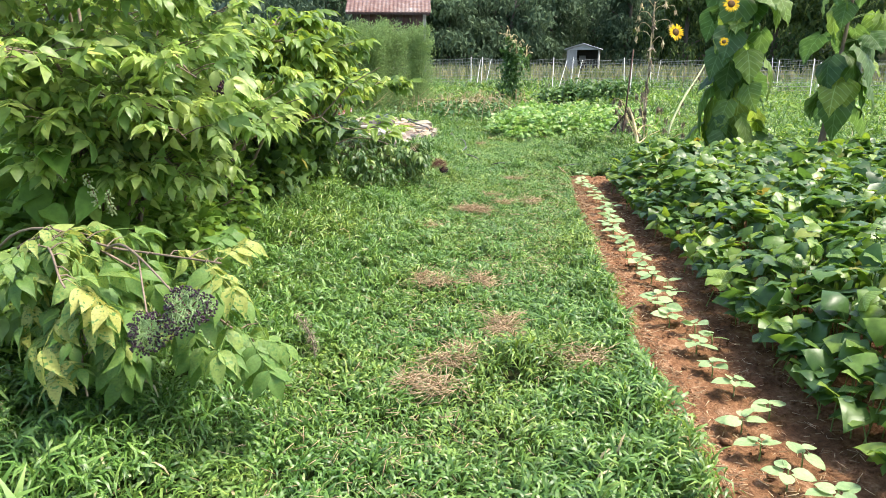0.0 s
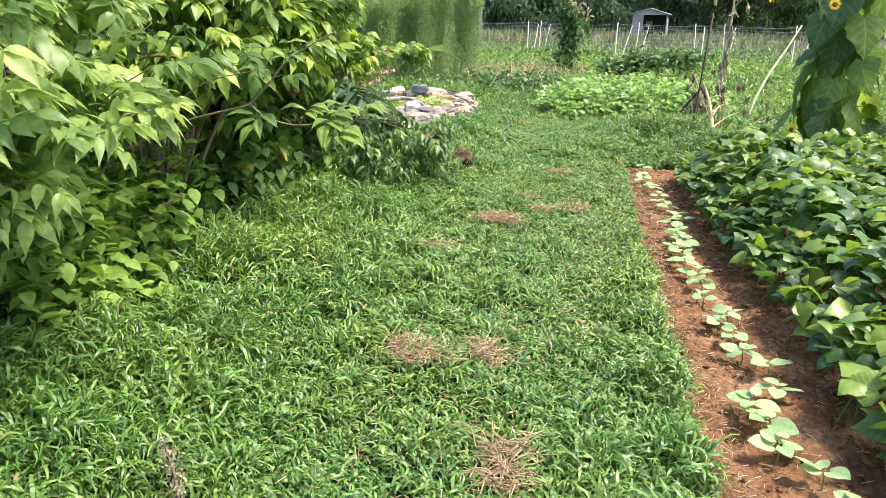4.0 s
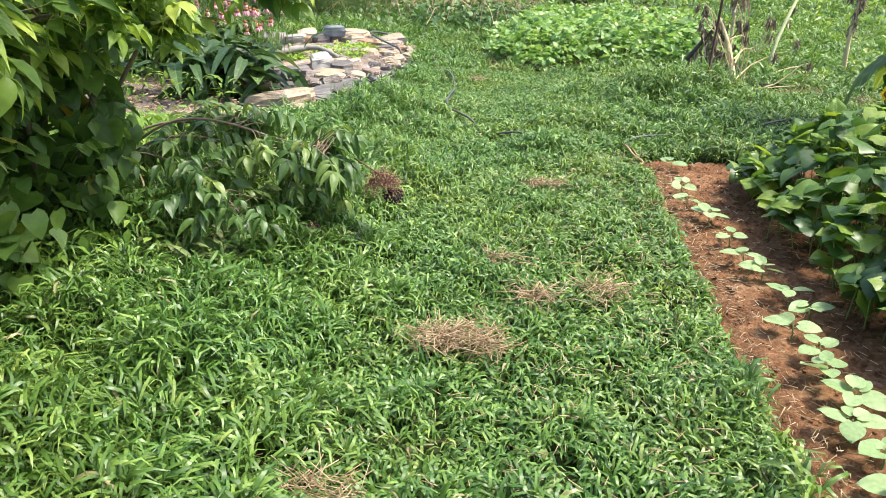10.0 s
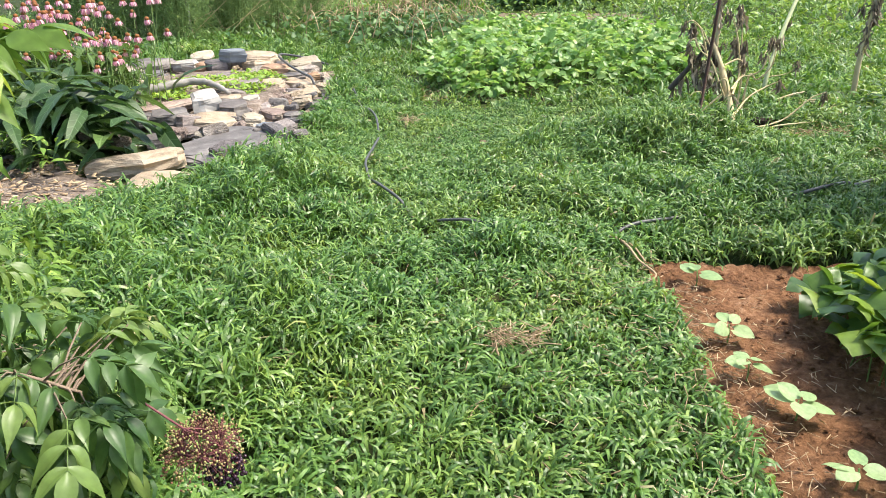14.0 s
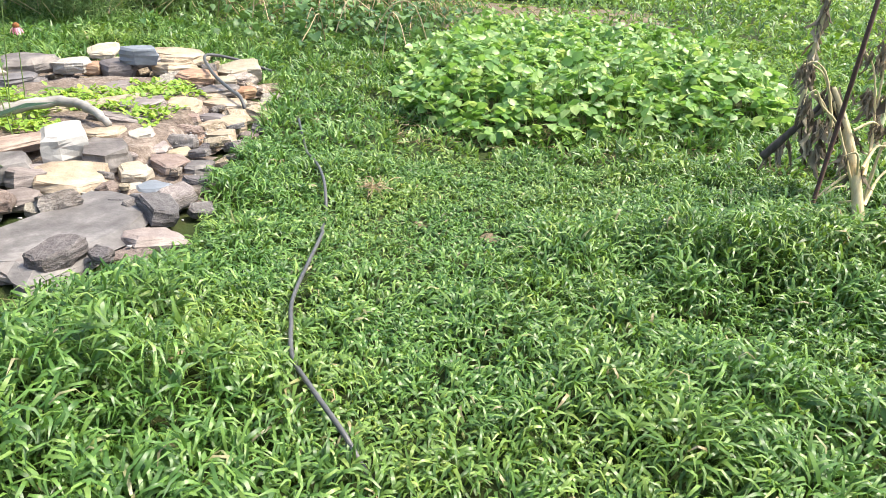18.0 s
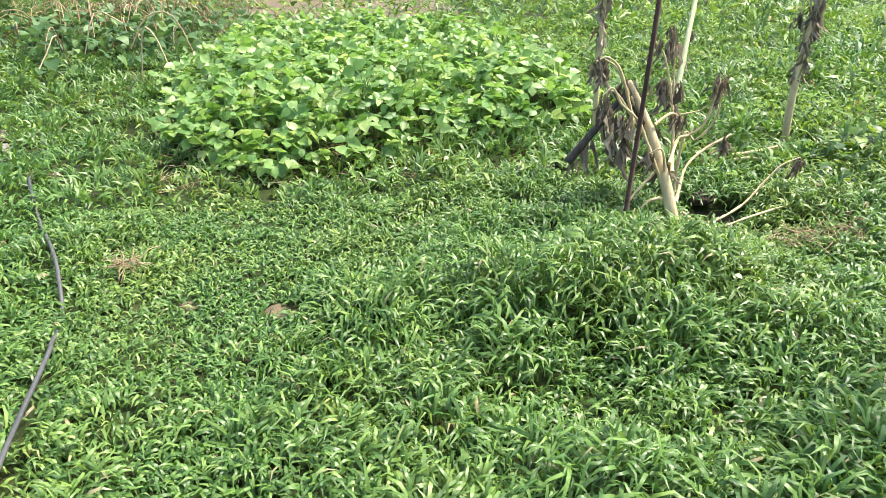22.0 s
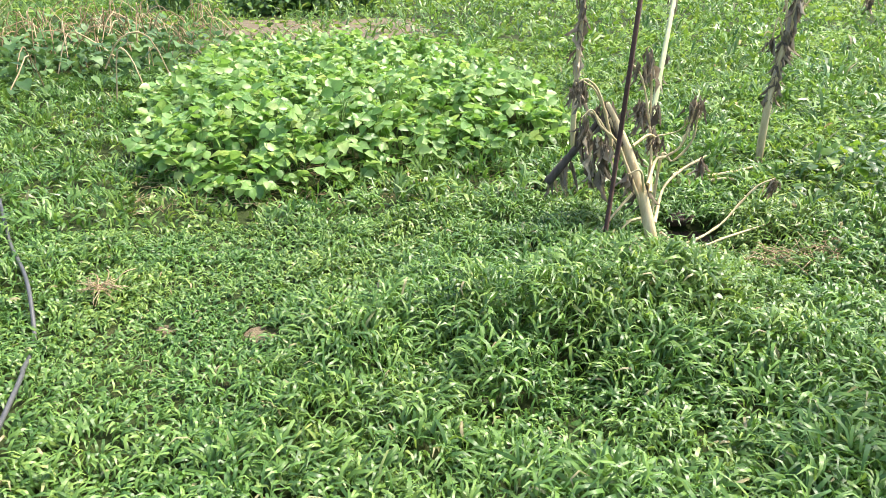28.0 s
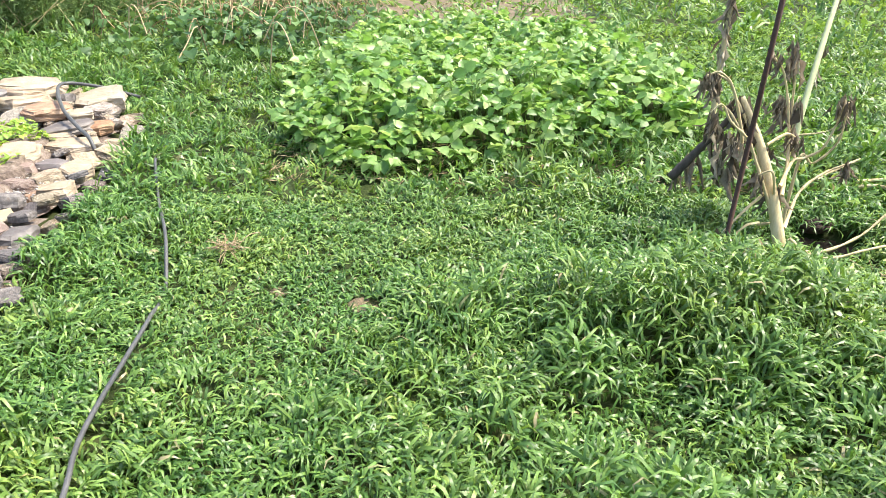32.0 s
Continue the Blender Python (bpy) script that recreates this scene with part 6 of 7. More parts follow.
def dead_stalk(base, line, r, label, leaves=14, branches=(), pale=False, mat=None):
    o = thing("dead_sunflower", (*base, 0), label, "dead plant", "dead sunflower stalks")
    L = curve([(*base, -0.06), *line], 10)
    part("stalk", tube(L, np.linspace(r, r * 0.55, len(L)), 8), mat or M_DEAD, o)
    for b in branches:
        B = curve(b, 8)
        part("side_stem", tube(B, np.linspace(r * 0.25, r * 0.13, len(B)) * (1 + 0.15 * rng.normal(0, 1, len(B))), 6), M_DEAD, o)
        part("dried_head", shrivel(5, [B[-1]], 0.07), M_DEAD if pale else M_SHRIVEL, o, "curled pale dry head" if pale else "shrivelled dark seed head", kind="stuff")
    if leaves:
        part("withered_leaves", shrivel(leaves, L[len(L) // 3 :], 0.11), M_SHRIVEL, o, "hanging blackened leaves", kind="stuff")
    return o


S = dead_stalk((1.6, 9.55), [(1.55, 9.65, 0.2), (1.5, 9.75, 0.4), (1.44, 9.83, 0.56), (1.38, 9.88, 0.68)], 0.035, "broken pale dead sunflower stalk with blackened leaves", 16, [
    [(1.44, 9.82, 0.52), (1.36, 9.85, 0.66), (1.3, 9.85, 0.76), (1.24, 9.86, 0.8)],
    [(1.5, 9.75, 0.36), (1.4, 9.8, 0.5), (1.32, 9.84, 0.62), (1.28, 9.86, 0.63), (1.26, 9.87, 0.55)],
    [(1.55, 9.66, 0.22), (1.5, 9.62, 0.38), (1.44, 9.64, 0.36)],
    [(1.5, 9.75, 0.48), (1.6, 9.8, 0.52), (1.66, 9.83, 0.5)],
    [(1.56, 9.65, 0.3), (1.66, 9.8, 0.38), (1.74, 9.86, 0.38), (1.82, 9.86, 0.43), (1.86, 9.86, 0.55), (1.88, 9.86, 0.68)],
    [(1.57, 9.63, 0.26), (1.64, 9.82, 0.4), (1.62, 9.86, 0.6), (1.56, 9.86, 0.8), (1.5, 9.86, 0.88)],
    [(1.53, 9.68, 0.28), (1.4, 9.62, 0.18), (1.3, 9.58, 0.08)],
    [(1.61, 9.54, 0.07), (1.7, 9.52, 0.01), (1.81, 9.53, 0.02), (1.99, 9.62, 0.06), (2.12, 9.68, 0.15), (2.22, 9.7, 0.24), (2.32, 9.7, 0.28)],
    [(1.62, 9.5, 0.03), (1.76, 9.43, 0.02), (1.95, 9.47, 0.05), (2.27, 9.6, 0.06)],
    [(1.6, 9.6, 0.1), (1.75, 9.85, 0.2), (1.9, 9.95, 0.27), (2.0, 9.95, 0.32)],
    [(1.57, 9.62, 0.12), (1.5, 9.75, 0.05), (1.42, 9.82, 0.02)],
    [(1.36, 9.7, 0.5), (1.34, 9.7, 0.58), (1.27, 9.7, 0.77), (1.2, 9.7, 0.84), (1.14, 9.7, 0.82)],
    [(1.57, 9.65, 0.11), (1.41, 9.65, 0.45), (1.36, 9.65, 0.54), (1.27, 9.65, 0.62), (1.22, 9.65, 0.7), (1.17, 9.65, 0.66)],
    [(1.66, 9.88, -0.03), (1.68, 9.9, 0.34), (1.65, 9.9, 0.57), (1.63, 9.9, 0.78), (1.6, 9.9, 0.93)],
    [(1.7, 9.86, 0.0), (1.74, 9.9, 0.37), (1.81, 9.9, 0.34), (1.91, 9.9, 0.46), (1.92, 9.9, 0.66)]])
part("broken_top", tube(curve([(1.4, 9.87, 0.66), (1.3, 9.88, 0.52), (1.2, 9.9, 0.38), (1.1, 9.92, 0.24)], 8), np.linspace(0.016, 0.024, 25) + rng.normal(0, 0.003, 25), 8), M_BLACKENED, S, "blackened broken top of the stalk")
dead_stalk((1.68, 11.2), [(1.67, 11.2, 0.5), (1.68, 11.2, 1.1), (1.7, 11.2, 1.9), (1.72, 11.2, 2.5)], 0.022, "tall upright dead sunflower stalk with curled dry tips", 30,
           [[(1.7, 11.2, z_), (1.7 + s_ * 0.1, 11.2, z_ + 0.12), (1.7 + s_ * w_, 11.15, z_ + 0.13), (1.7 + s_ * (w_ + 0.04), 11.15, z_ + 0.05)] for z_, s_, w_ in ((1.75, 1, 0.16), (1.85, -1, 0.24), (2.0, -1, 0.2), (2.05, 1, 0.28), (2.2, -1, 0.22), (2.3, 1, 0.34), (2.42, -1, 0.18), (2.44, 1, 0.16))], pale=True)
dead_stalk((2.09, 10.83), [(2.15, 10.95, 0.3), (2.35, 11.3, 0.75), (2.6, 11.75, 1.15), (2.8, 12.1, 1.5)], 0.024, "leaning pale green dying sunflower stalk", 9, [[(2.15, 10.95, 0.3), (2.1, 10.9, 0.45), (2.06, 10.85, 0.42)], [(2.12, 10.9, 0.2), (2.3, 10.85, 0.25), (2.36, 10.8, 0.36)]], mat=M_PALESTEM)
dead_stalk((2.9, 10.78), [(2.89, 10.77, 0.4), (2.92, 10.77, 0.75), (2.96, 10.78, 0.98), (3.02, 10.8, 1.5)], 0.028, "forked dead sunflower stalk with brown hanging leaves", 46, [[(2.96, 10.78, 0.96), (3.12, 10.8, 1.15), (3.32, 10.8, 1.2), (3.52, 10.8, 1.12)], [(2.94, 10.78, 0.9), (2.88, 10.78, 1.2), (2.86, 10.78, 1.5), (2.82, 10.78, 1.3)], [(2.93, 10.78, 0.85), (2.86, 10.78, 1.0), (2.84, 10.78, 0.85)]])
part("root_clod", (BALL3[0] * (0.09, 0.06, 0.035) * (1 + 0.25 * lumps(BALL3[0][:, 0], BALL3[0][:, 1], 5) + 0.2 * lumps(BALL3[0][:, 1], BALL3[0][:, 2], 13))[:, None] + (1.9, 9.92, -0.02), BALL3[1]), M_DARKSOIL, thing("soil_clod", (1.9, 9.92, 0), "dark clod of earth at the edge of the hole", "soil"))
part("withered_mass", shrivel(48, [np.array(p) for p in ((1.27, 9.76, 0.56), (1.3, 9.78, 0.42), (1.34, 9.75, 0.5), (1.34, 9.75, 0.34), (1.51, 9.9, 0.66), (1.6, 9.9, 0.66), (1.67, 9.9, 0.64), (1.65, 9.9, 0.5), (1.6, 9.9, 0.88), (1.12, 9.93, 0.3), (1.18, 9.91, 0.36), (1.25, 9.89, 0.45), (1.3, 9.9, 0.55), (1.38, 9.88, 0.66), (1.24, 9.87, 0.78), (1.36, 9.9, 0.5), (1.42, 9.9, 0.36), (1.56, 9.88, 0.42))], 0.1), M_SHRIVEL, thing("withered_heap", (1.25, 9.95, 0), "heap of blackened withered sunflower leaves", "dead leaves"), kind="stuff")


litter = thing("stalk_litter", (2.3, 10.45, 0), "broken tan stalks lying in the grass by the dead sunflowers", "dead plant")
for a, b, c in (((2.13, 10.5, 0.05), (2.3, 10.6, 0.09), (2.48, 10.74, 0.1)), ((2.32, 10.4, 0.07), (2.5, 10.43, 0.08), (2.72, 10.5, 0.09)), ((2.3, 10.34, 0.06), (2.4, 10.3, 0.08), (2.52, 10.28, 0.05))):
    part("stalk", tube(curve([a, b, c], 6), np.linspace(0.012, 0.008, 13), 6), M_DEAD, litter)


# ---- living sunflowers ----
def sunflower_head(parent, at, yaw, pitch, r):
    m = pose(*at, 0, 0, 0) @ Matrix.Rotation(yaw, 4, "Z") @ Matrix.Rotation(pitch, 4, "X")
    disc = part("disc", turned((BALL2[0] * (r * 0.5, r * 0.5, r * 0.18), BALL2[1]), m), M_DISC, parent, "dark brown flower centre")
    k = 22
    a = np.arange(k) * 2 * math.pi / k
    pet = scatter(leaf([(0, 0.03), (0.2, 0.13), (0.5, 0.16), (0.8, 0.08), (1, 0)], [0, 0.2, 0.5, 0.8, 1], 0.2, 0.1), turns(a + rng.normal(0, 0.1, k), rng.normal(0.15, 0.15, k), 0, r * 0.75), np.stack([-np.sin(a) * r * 0.4, np.cos(a) * r * 0.4, 0 * a], -1))
    part("petals", turned(pet, m), M_PETAL, parent, "ring of yellow petals")


def sun_leaf(fold, droop, seed):
    """A broad heart-shaped leaf, crinkled between its veins and drooping over its whole width."""
    u, t = np.meshgrid(np.linspace(-1, 1, 11), np.linspace(0, 1, 11))
    half = np.interp(t, [0, 0.05, 0.15, 0.3, 0.5, 0.7, 0.88, 1], [0.12, 0.32, 0.46, 0.5, 0.42, 0.27, 0.1, 0.0])
    half = half * (1 + 0.06 * np.sin(t * 43 + seed))
    x, y = u * half, t - 0.14 * np.abs(u) * (1 - t) ** 3
    z = fold * np.abs(x) - droop * y * np.abs(y) - 0.55 * x * x + 0.028 * lumps(x, y, 13, seed) + 0.045 * np.abs(u) * np.sin(t * 19 + u * 2 + seed)
    return np.stack([x.ravel(), y.ravel(), z.ravel()], -1), grid(np.arange(11), np.arange(11), lambda a, b: a * 0)[1]


SUNLEAVES = [sun_leaf(f_, d_, s_) for f_, d_, s_ in ((0.2, 0.5, 0.0), (-0.1, 0.75, 2.0), (0.3, 0.3, 4.0), (0.0, 1.0, 6.0))]


def sunflower(base, height, lean, leaves, heads, label, low=0.2, thick=0.036):
    o = thing("sunflower", (*base, 0), label, "sunflower", "sunflowers")
    top = np.array([base[0] + lean[0], base[1] + lean[1], height])
    L = curve([(*base, -0.05), np.array((*base, 0)) * 0.6 + top * (0.4, 0.4, 0.35) , top], 12)
    part("stalk", tube(L, np.linspace(thick, 0.016, len(L)), 8), M_BARK if base[0] > 3.5 else M_STEM, o)
    data = [mesh_of("leaf", *s, M_SUNLEAF) for s in SUNLEAVES]
    for k in range(leaves):
        s = rng.uniform(low, 1)
        p = L[min(len(L) - 1, int(s * len(L)))]
        yaw = rng.uniform(0, 6.3)
        reach = rng.uniform(0.12, 0.42)
        q = p + np.array([-math.sin(yaw) * reach, math.cos(yaw) * reach, rng.uniform(-0.02, 0.12)])
        part("leaf_stalk", tube([p, (p + q) / 2 + (0, 0, 0.03), q], [0.006, 0.005, 0.004], 5, False), M_STEM, o)
        placed("leaf", data[k % 4], o, matrix(turns(yaw + rng.normal(0, 0.2), rng.normal(-0.8, 0.3), rng.normal(0, 0.3), rng.uniform(0.3, 0.5))[0], q))
    for at, yaw, pitch, r in heads:
        sunflower_head(o, at, yaw, pitch, r)
    part("withered_leaves", shrivel(7, L[3:9], 0.1), M_SHRIVEL, o, "dry brown lower leaves", kind="stuff")
    return o


sunflower((2.8, 7.55), 2.7, (0.1, 0.15), 74, [((2.63, 7.05, 2.2), 0.2, 1.3, 0.1), ((1.98, 7.3, 1.86), 0.5, 1.35, 0.105), ((2.58, 7.0, 1.73), 0, 1.3, 0.055), ((2.38, 7.3, 0.4), 0.4, 1.3, 0.055)], "tall sunflower with large drooping leaves and yellow flowers")
sunflower((3.95, 7.5), 2.6, (0.25, 0.1), 36, [((4.2, 7.3, 2.5), 0.2, 1.3, 0.12)], "tall sunflower with pale backlit leaves and a thick brown-green stalk", 0.46, 0.055)

# ---- broad-leaved clump, coneflowers ----
broad = thing("broad_leaved_plant", (-3.2, 8.05, 0), "clump of long broad dark green leaves beside the stones", "plant")
data = [mesh_of("leaf", *leaf([(0, 0.03), (0.18, 0.14), (0.45, 0.2), (0.75, 0.14), (1, 0)], [0, 0.2, 0.45, 0.75, 1], f_, d_, 0.0, True), M_BROAD) for f_, d_ in ((0.3, 0.8), (0.45, 1.1), (0.2, 1.4))]
for k in range(190):
    a = rng.uniform(0, 6.3)
    p = (-3.5 + rng.normal(0, 0.3), 8.16 + rng.normal(0, 0.22), rng.uniform(0.05, 0.5))
    placed("leaf", data[k % 3], broad, matrix(turns(a, rng.normal(0.3, 0.35), rng.normal(0, 0.3), rng.uniform(0.2, 0.4))[0], p))
cone = thing("coneflower_clump", (-3.95, 9.1, 0), "clump of pink coneflowers with drooping petals and rusty cones", "flowers")
stems, petals = [], []
for k in range(118):
    x, y, hgt = -5.3 + 1.85 * rng.uniform() ** 0.75, 9.2 + rng.normal(0, 0.3), rng.uniform(0.55, 1.04)
    b = (x + rng.normal(0, 0.06), y + rng.normal(0, 0.06), 0)
    stems.append(tube([b, ((x + b[0]) / 2, (y + b[1]) / 2, hgt * 0.5), (x, y, hgt)], [0.005, 0.004, 0.003], 4, False))
    part("flower_cone", (BALL2[0] * (0.021, 0.021, 0.02) + (x, y, hgt + 0.008), BALL2[1]), M_CONE, cone)
    a = np.arange(13) * 2 * math.pi / 13
    part("petals", scatter(LANCE[0], turns(a, -0.95 + rng.normal(0, 0.2, 13), 0, 0.05 * rng.uniform(0.85, 1.1)), np.stack([x - np.sin(a) * 0.015, y + np.cos(a) * 0.015, np.full(13, hgt)], -1)), M_PINK, cone)
part("stem_tangle", joined(*stems), M_STEM, cone, kind="stuff")
n = 2600
x, y = rng.uniform(-5.4, -3.65, n), rng.normal(9.2, 0.3, n)
part("foliage", scatter_mix(LANCE, turns(rng.uniform(0, 6, n), rng.normal(0.1, 0.4, n), 0, rng.uniform(0.1, 0.2, n)), np.stack([x, y, 0.05 + 0.6 * rng.uniform(0, 1, n) ** 1.3], -1)), M_BROAD, cone, kind="stuff")
pinks = thing("pink_flowers", (-2.6, 3.0, 1.0), "small pink blossoms among the elderberry leaves", "flowers")
for at in ((-2.3, 3.4, 1.75), (-1.6, 2.9, 1.55), (-1.5, 3.1, 1.35), (-1.75, 3.7, 1.3), (-1.5, 3.9, 1.1), (-1.9, 4.3, 1.45), (-2.6, 4.9, 1.5)):
    part("blossom", scatter(OVALS[0], turns(np.arange(9) * 0.7, rng.normal(0.3, 0.3, 9), 0, 0.045), np.tile(at, (9, 1))), M_PINK, pinks)


# ---- plants at the back ----
def fern_bush(base, height, n):
    o = thing("asparagus_fern", (*base, 0), "tall feathery asparagus fern gone soft and pale green", "plant", "asparagus ferns")
    stems_, T_, R_ = [], [], []
    for k in range(9):
        a, lean = rng.uniform(0, 6.3), rng.uniform(0.1, 0.5)
        L = curve([(base[0] + rng.normal(0, 0.12), base[1] + rng.normal(0, 0.12), 0), (base[0] + lean * 0.4 * math.cos(a), base[1] + lean * 0.4 * math.sin(a), height * 0.55), (base[0] + lean * math.cos(a), base[1] + lean * math.sin(a), height * rng.uniform(0.8, 1))], 8)
        part("stem", tube(L, np.linspace(0.012, 0.003, len(L)), 5), M_STEM, o)
        m_ = n // 9
        s = rng.uniform(0.04, 1, m_)
        P = L[(s * (len(L) - 1)).astype(int)]
        off = rng.normal(0, 1, (m_, 3)) * (0.26 * (1.15 - s))[:, None] + rng.normal(0, 0.05, (m_, 3))
        T_.append(P + off)
        R_.append(turns(rng.uniform(0, 6.3, m_), rng.normal(0.5, 0.5, m_), rng.uniform(0, 3, m_), rng.uniform(0.06, 0.13, m_)))
    for _ in range(5):
        cane = tube([(base[0] + rng.normal(0, 0.3), base[1] + rng.normal(0, 0.25), 0), (base[0] + rng.normal(0, 0.4), base[1] + rng.normal(0, 0.3), rng.uniform(0.3, 0.7))], [0.009, 0.005], 4, False)
        part("dry_cane", cane, M_DEAD, o, "straw-coloured old cane")
    part("needles", scatter((np.array([(0, 0, 0), (0.045, 0.5, 0.02), (0, 1, -0.15), (-0.045, 0.5, 0.02)]), np.array([(0, 1, 2), (0, 2, 3)])), np.concatenate(R_), np.concatenate(T_)), M_FERN, o, kind="stuff")
    return o


for bx, by, hh in ((-5.75, 14.35, 1.9), (-6.4, 14.6, 2.0), (-6.6, 15.3, 2.1), (-6.0, 15.9, 2.2), (-5.4, 15.6, 2.2), (-5.0, 16.4, 2.3), (-5.6, 16.8, 2.3), (-4.6, 17.2, 2.2), (-7.3, 15.6, 2.1), (-6.3, 16.8, 2.3), (-4.9, 18.0, 2.2), (-7.9, 14.6, 2.0), (-8.6, 15.2, 2.1), (-7.2, 14.3, 2.0)):
    fern_bush((bx, by), hh * 1.12, 8600)
fp = thing("metal_post", (-6.0, 15.0, 0), "dark steel fence post by the asparagus", "post")
part("post", tube([(-6.0, 15.0, -0.2), (-6.0, 15.0, 1.6)], 0.03, 6), M_HOSE, fp)


def leafy_plant(name, base, height, width, n, size, shapes, mat, label, category, stems_n=9, tassel=False):
    o = thing(name, (*base, 0), label, category)
    st_, T_ = [], []
    for k in range(stems_n):
        a = rng.uniform(0, 6.3)
        end = (base[0] + width * rng.uniform(0, 1) * math.cos(a), base[1] + width * rng.uniform(0, 1) * math.sin(a), height * rng.uniform(0.6, 1))
        L = curve([(base[0] + rng.normal(0, 0.08), base[1] + rng.normal(0, 0.08), -0.05), ((base[0] + end[0]) / 2, (base[1] + end[1]) / 2, end[2] * 0.6), end], 8)
        part("stem", tube(L, np.linspace(0.012, 0.005, len(L)), 5), M_STEM, o)
        at = L[rng.integers(2, len(L), n // stems_n)]
        T_.append(at + rng.normal(0, 1, at.shape) * (0.06 + 0.2 * np.clip(1 - at[:, 2:] / height, 0, 1)))
        if tassel:
            for _ in range(4):
                q = L[-1]
                tip = q + rng.normal(0, 0.15, 3) + (0, 0, 0.12)
                st_.append(tube(curve([q, (q + tip) / 2 + (0, 0, 0.1), tip, tip + rng.normal(0, 0.08, 3) - (0, 0, 0.06)], 4), 0.008, 4, False))
    T_ = np.concatenate(T_)
    part("foliage", scatter_mix(shapes, turns(rng.uniform(0, 6.3, len(T_)), rng.normal(-0.3, 0.4, len(T_)), rng.normal(0, 0.3, len(T_)), rng.uniform(0.7, 1.2, len(T_)) * size), T_), mat, o, kind="stuff")
    if tassel:
        part("tassels", joined(*st_), M_DEAD, o, "pale dry tassels and tendrils")
    return o


leafy_plant("amaranth_clump", (-2.6, 20.9), 2.1, 0.6, 900, 0.17, LANCE + OVALS, M_DARKWEED, "tall leafy plant with pale seed tassels and tendrils", "plant", 7, True)
for bx, by in ((-1.3, 21.4), (-0.7, 21.7), (-0.1, 21.6), (0.5, 21.9), (-0.4, 22.2), (0.9, 22.0)):
    leafy_plant("dark_bush", (bx, by), 0.42 + 0.35 * rng.uniform(), 0.7, 330, 0.15, OVALS, M_DARKWEED, "low dark green leafy bush at the back of the garden", "bush", 9)
vine = thing("dying_bean_vines", (-2.9, 16, 0), "tangle of yellowed bean vines with tan stems and few leaves", "plants")
lines = []
for k in range(170):
    p = np.array([rng.normal(-2.9, 0.75), rng.normal(16.4, 1.0), 0.05])
    a, r_, h_ = rng.uniform(0, 6.3), rng.uniform(0.25, 0.7), rng.uniform(0.15, 0.52)
    lines.append(tube(curve([p, p + (0.3 * r_ * math.cos(a), 0.3 * r_ * math.sin(a), h_), p + (0.7 * r_ * math.cos(a), 0.7 * r_ * math.sin(a), h_ * rng.uniform(0.6, 1.1)), p + (r_ * math.cos(a), r_ * math.sin(a), h_ * 0.4)], 3), rng.uniform(0.004, 0.008), 3, False))
part("dry_tangle", joined(*lines), M_STRAW, vine, kind="stuff")
n = 1500
x, y = rng.normal(-2.9, 0.8, n), rng.normal(15.6, 1.0, n)
part("foliage", scatter_mix(OVALS + HEART5, turns(rng.uniform(0, 6.3, n), rng.normal(-0.2, 0.35, n), rng.normal(0, 0.3, n), rng.uniform(0.06, 0.12, n)), np.stack([x, y, rng.uniform(0.03, 0.38, n)], -1)), M_DARKWEED, vine, kind="stuff")


# ---- fence ----
fence = thing("electric_net_fence", (0, 31, 0), "white-posted electric netting fence across the back of the garden", "fence")


def net_fence(line, height=1.42):
    cords = []
    posts = np.array(line)
    for x, y in posts:
        tilt = rng.normal(0, 0.05, 2)
        z = float(ground_z(x, y))
        lean = rng.uniform(0.15, 0.4)
        if rng.uniform() < 0.5:
            lean = 0.02
        part("post", tube([(x + 0.25, y, z - 0.15), (x + 0.25 + lean, y + 0.1, z + height * 0.95)], 0.015, 6), M_POST, fence)
        part("post", tube([(x, y, z - 0.15), (x + tilt[0], y + tilt[1], z + height + 0.06)], 0.017, 6), M_POST, fence)
    for (x0, y0), (x1, y1) in zip(posts[:-1], posts[1:]):
        m_ = int(math.hypot(x1 - x0, y1 - y0) / 0.16)
        for k in range(10):
            hz = 0.05 + (height - 0.05) * (k / 9) ** 1.1
            pts = [(x0 + (x1 - x0) * s, y0 + (y1 - y0) * s, hz * (1 - 0.07 * 4 * s * (1 - s)) + float(ground_z(x0, y0))) for s in np.linspace(0, 1, 6)]
            cords.append(tube(pts, 0.0062 if k else 0.004, 3, False))
        for k in range(1, m_):
            s = k / m_
            x, y = x0 + (x1 - x0) * s, y0 + (y1 - y0) * s
            sag = 1 - 0.07 * 4 * s * (1 - s)
            z = float(ground_z(x, y))
            cords.append(tube([(x, y, z + 0.04), (x, y, z + height * sag)], 0.0046, 3, False))
    part("netting", joined(*cords), M_NET, fence, "grey-white netting cords")


net_fence([(-16, 36), (-11.5, 34.5), (-6.6, 33.2), (-2.5, 32.4), (0.85, 30.6), (4.3, 29), (7.7, 27.4), (11, 25.2), (15, 22)])
net_fence([(-14, 40), (-7.2, 38.5), (-2.1, 37.5), (2.0, 36.5), (7.5, 35.2), (13, 34)])

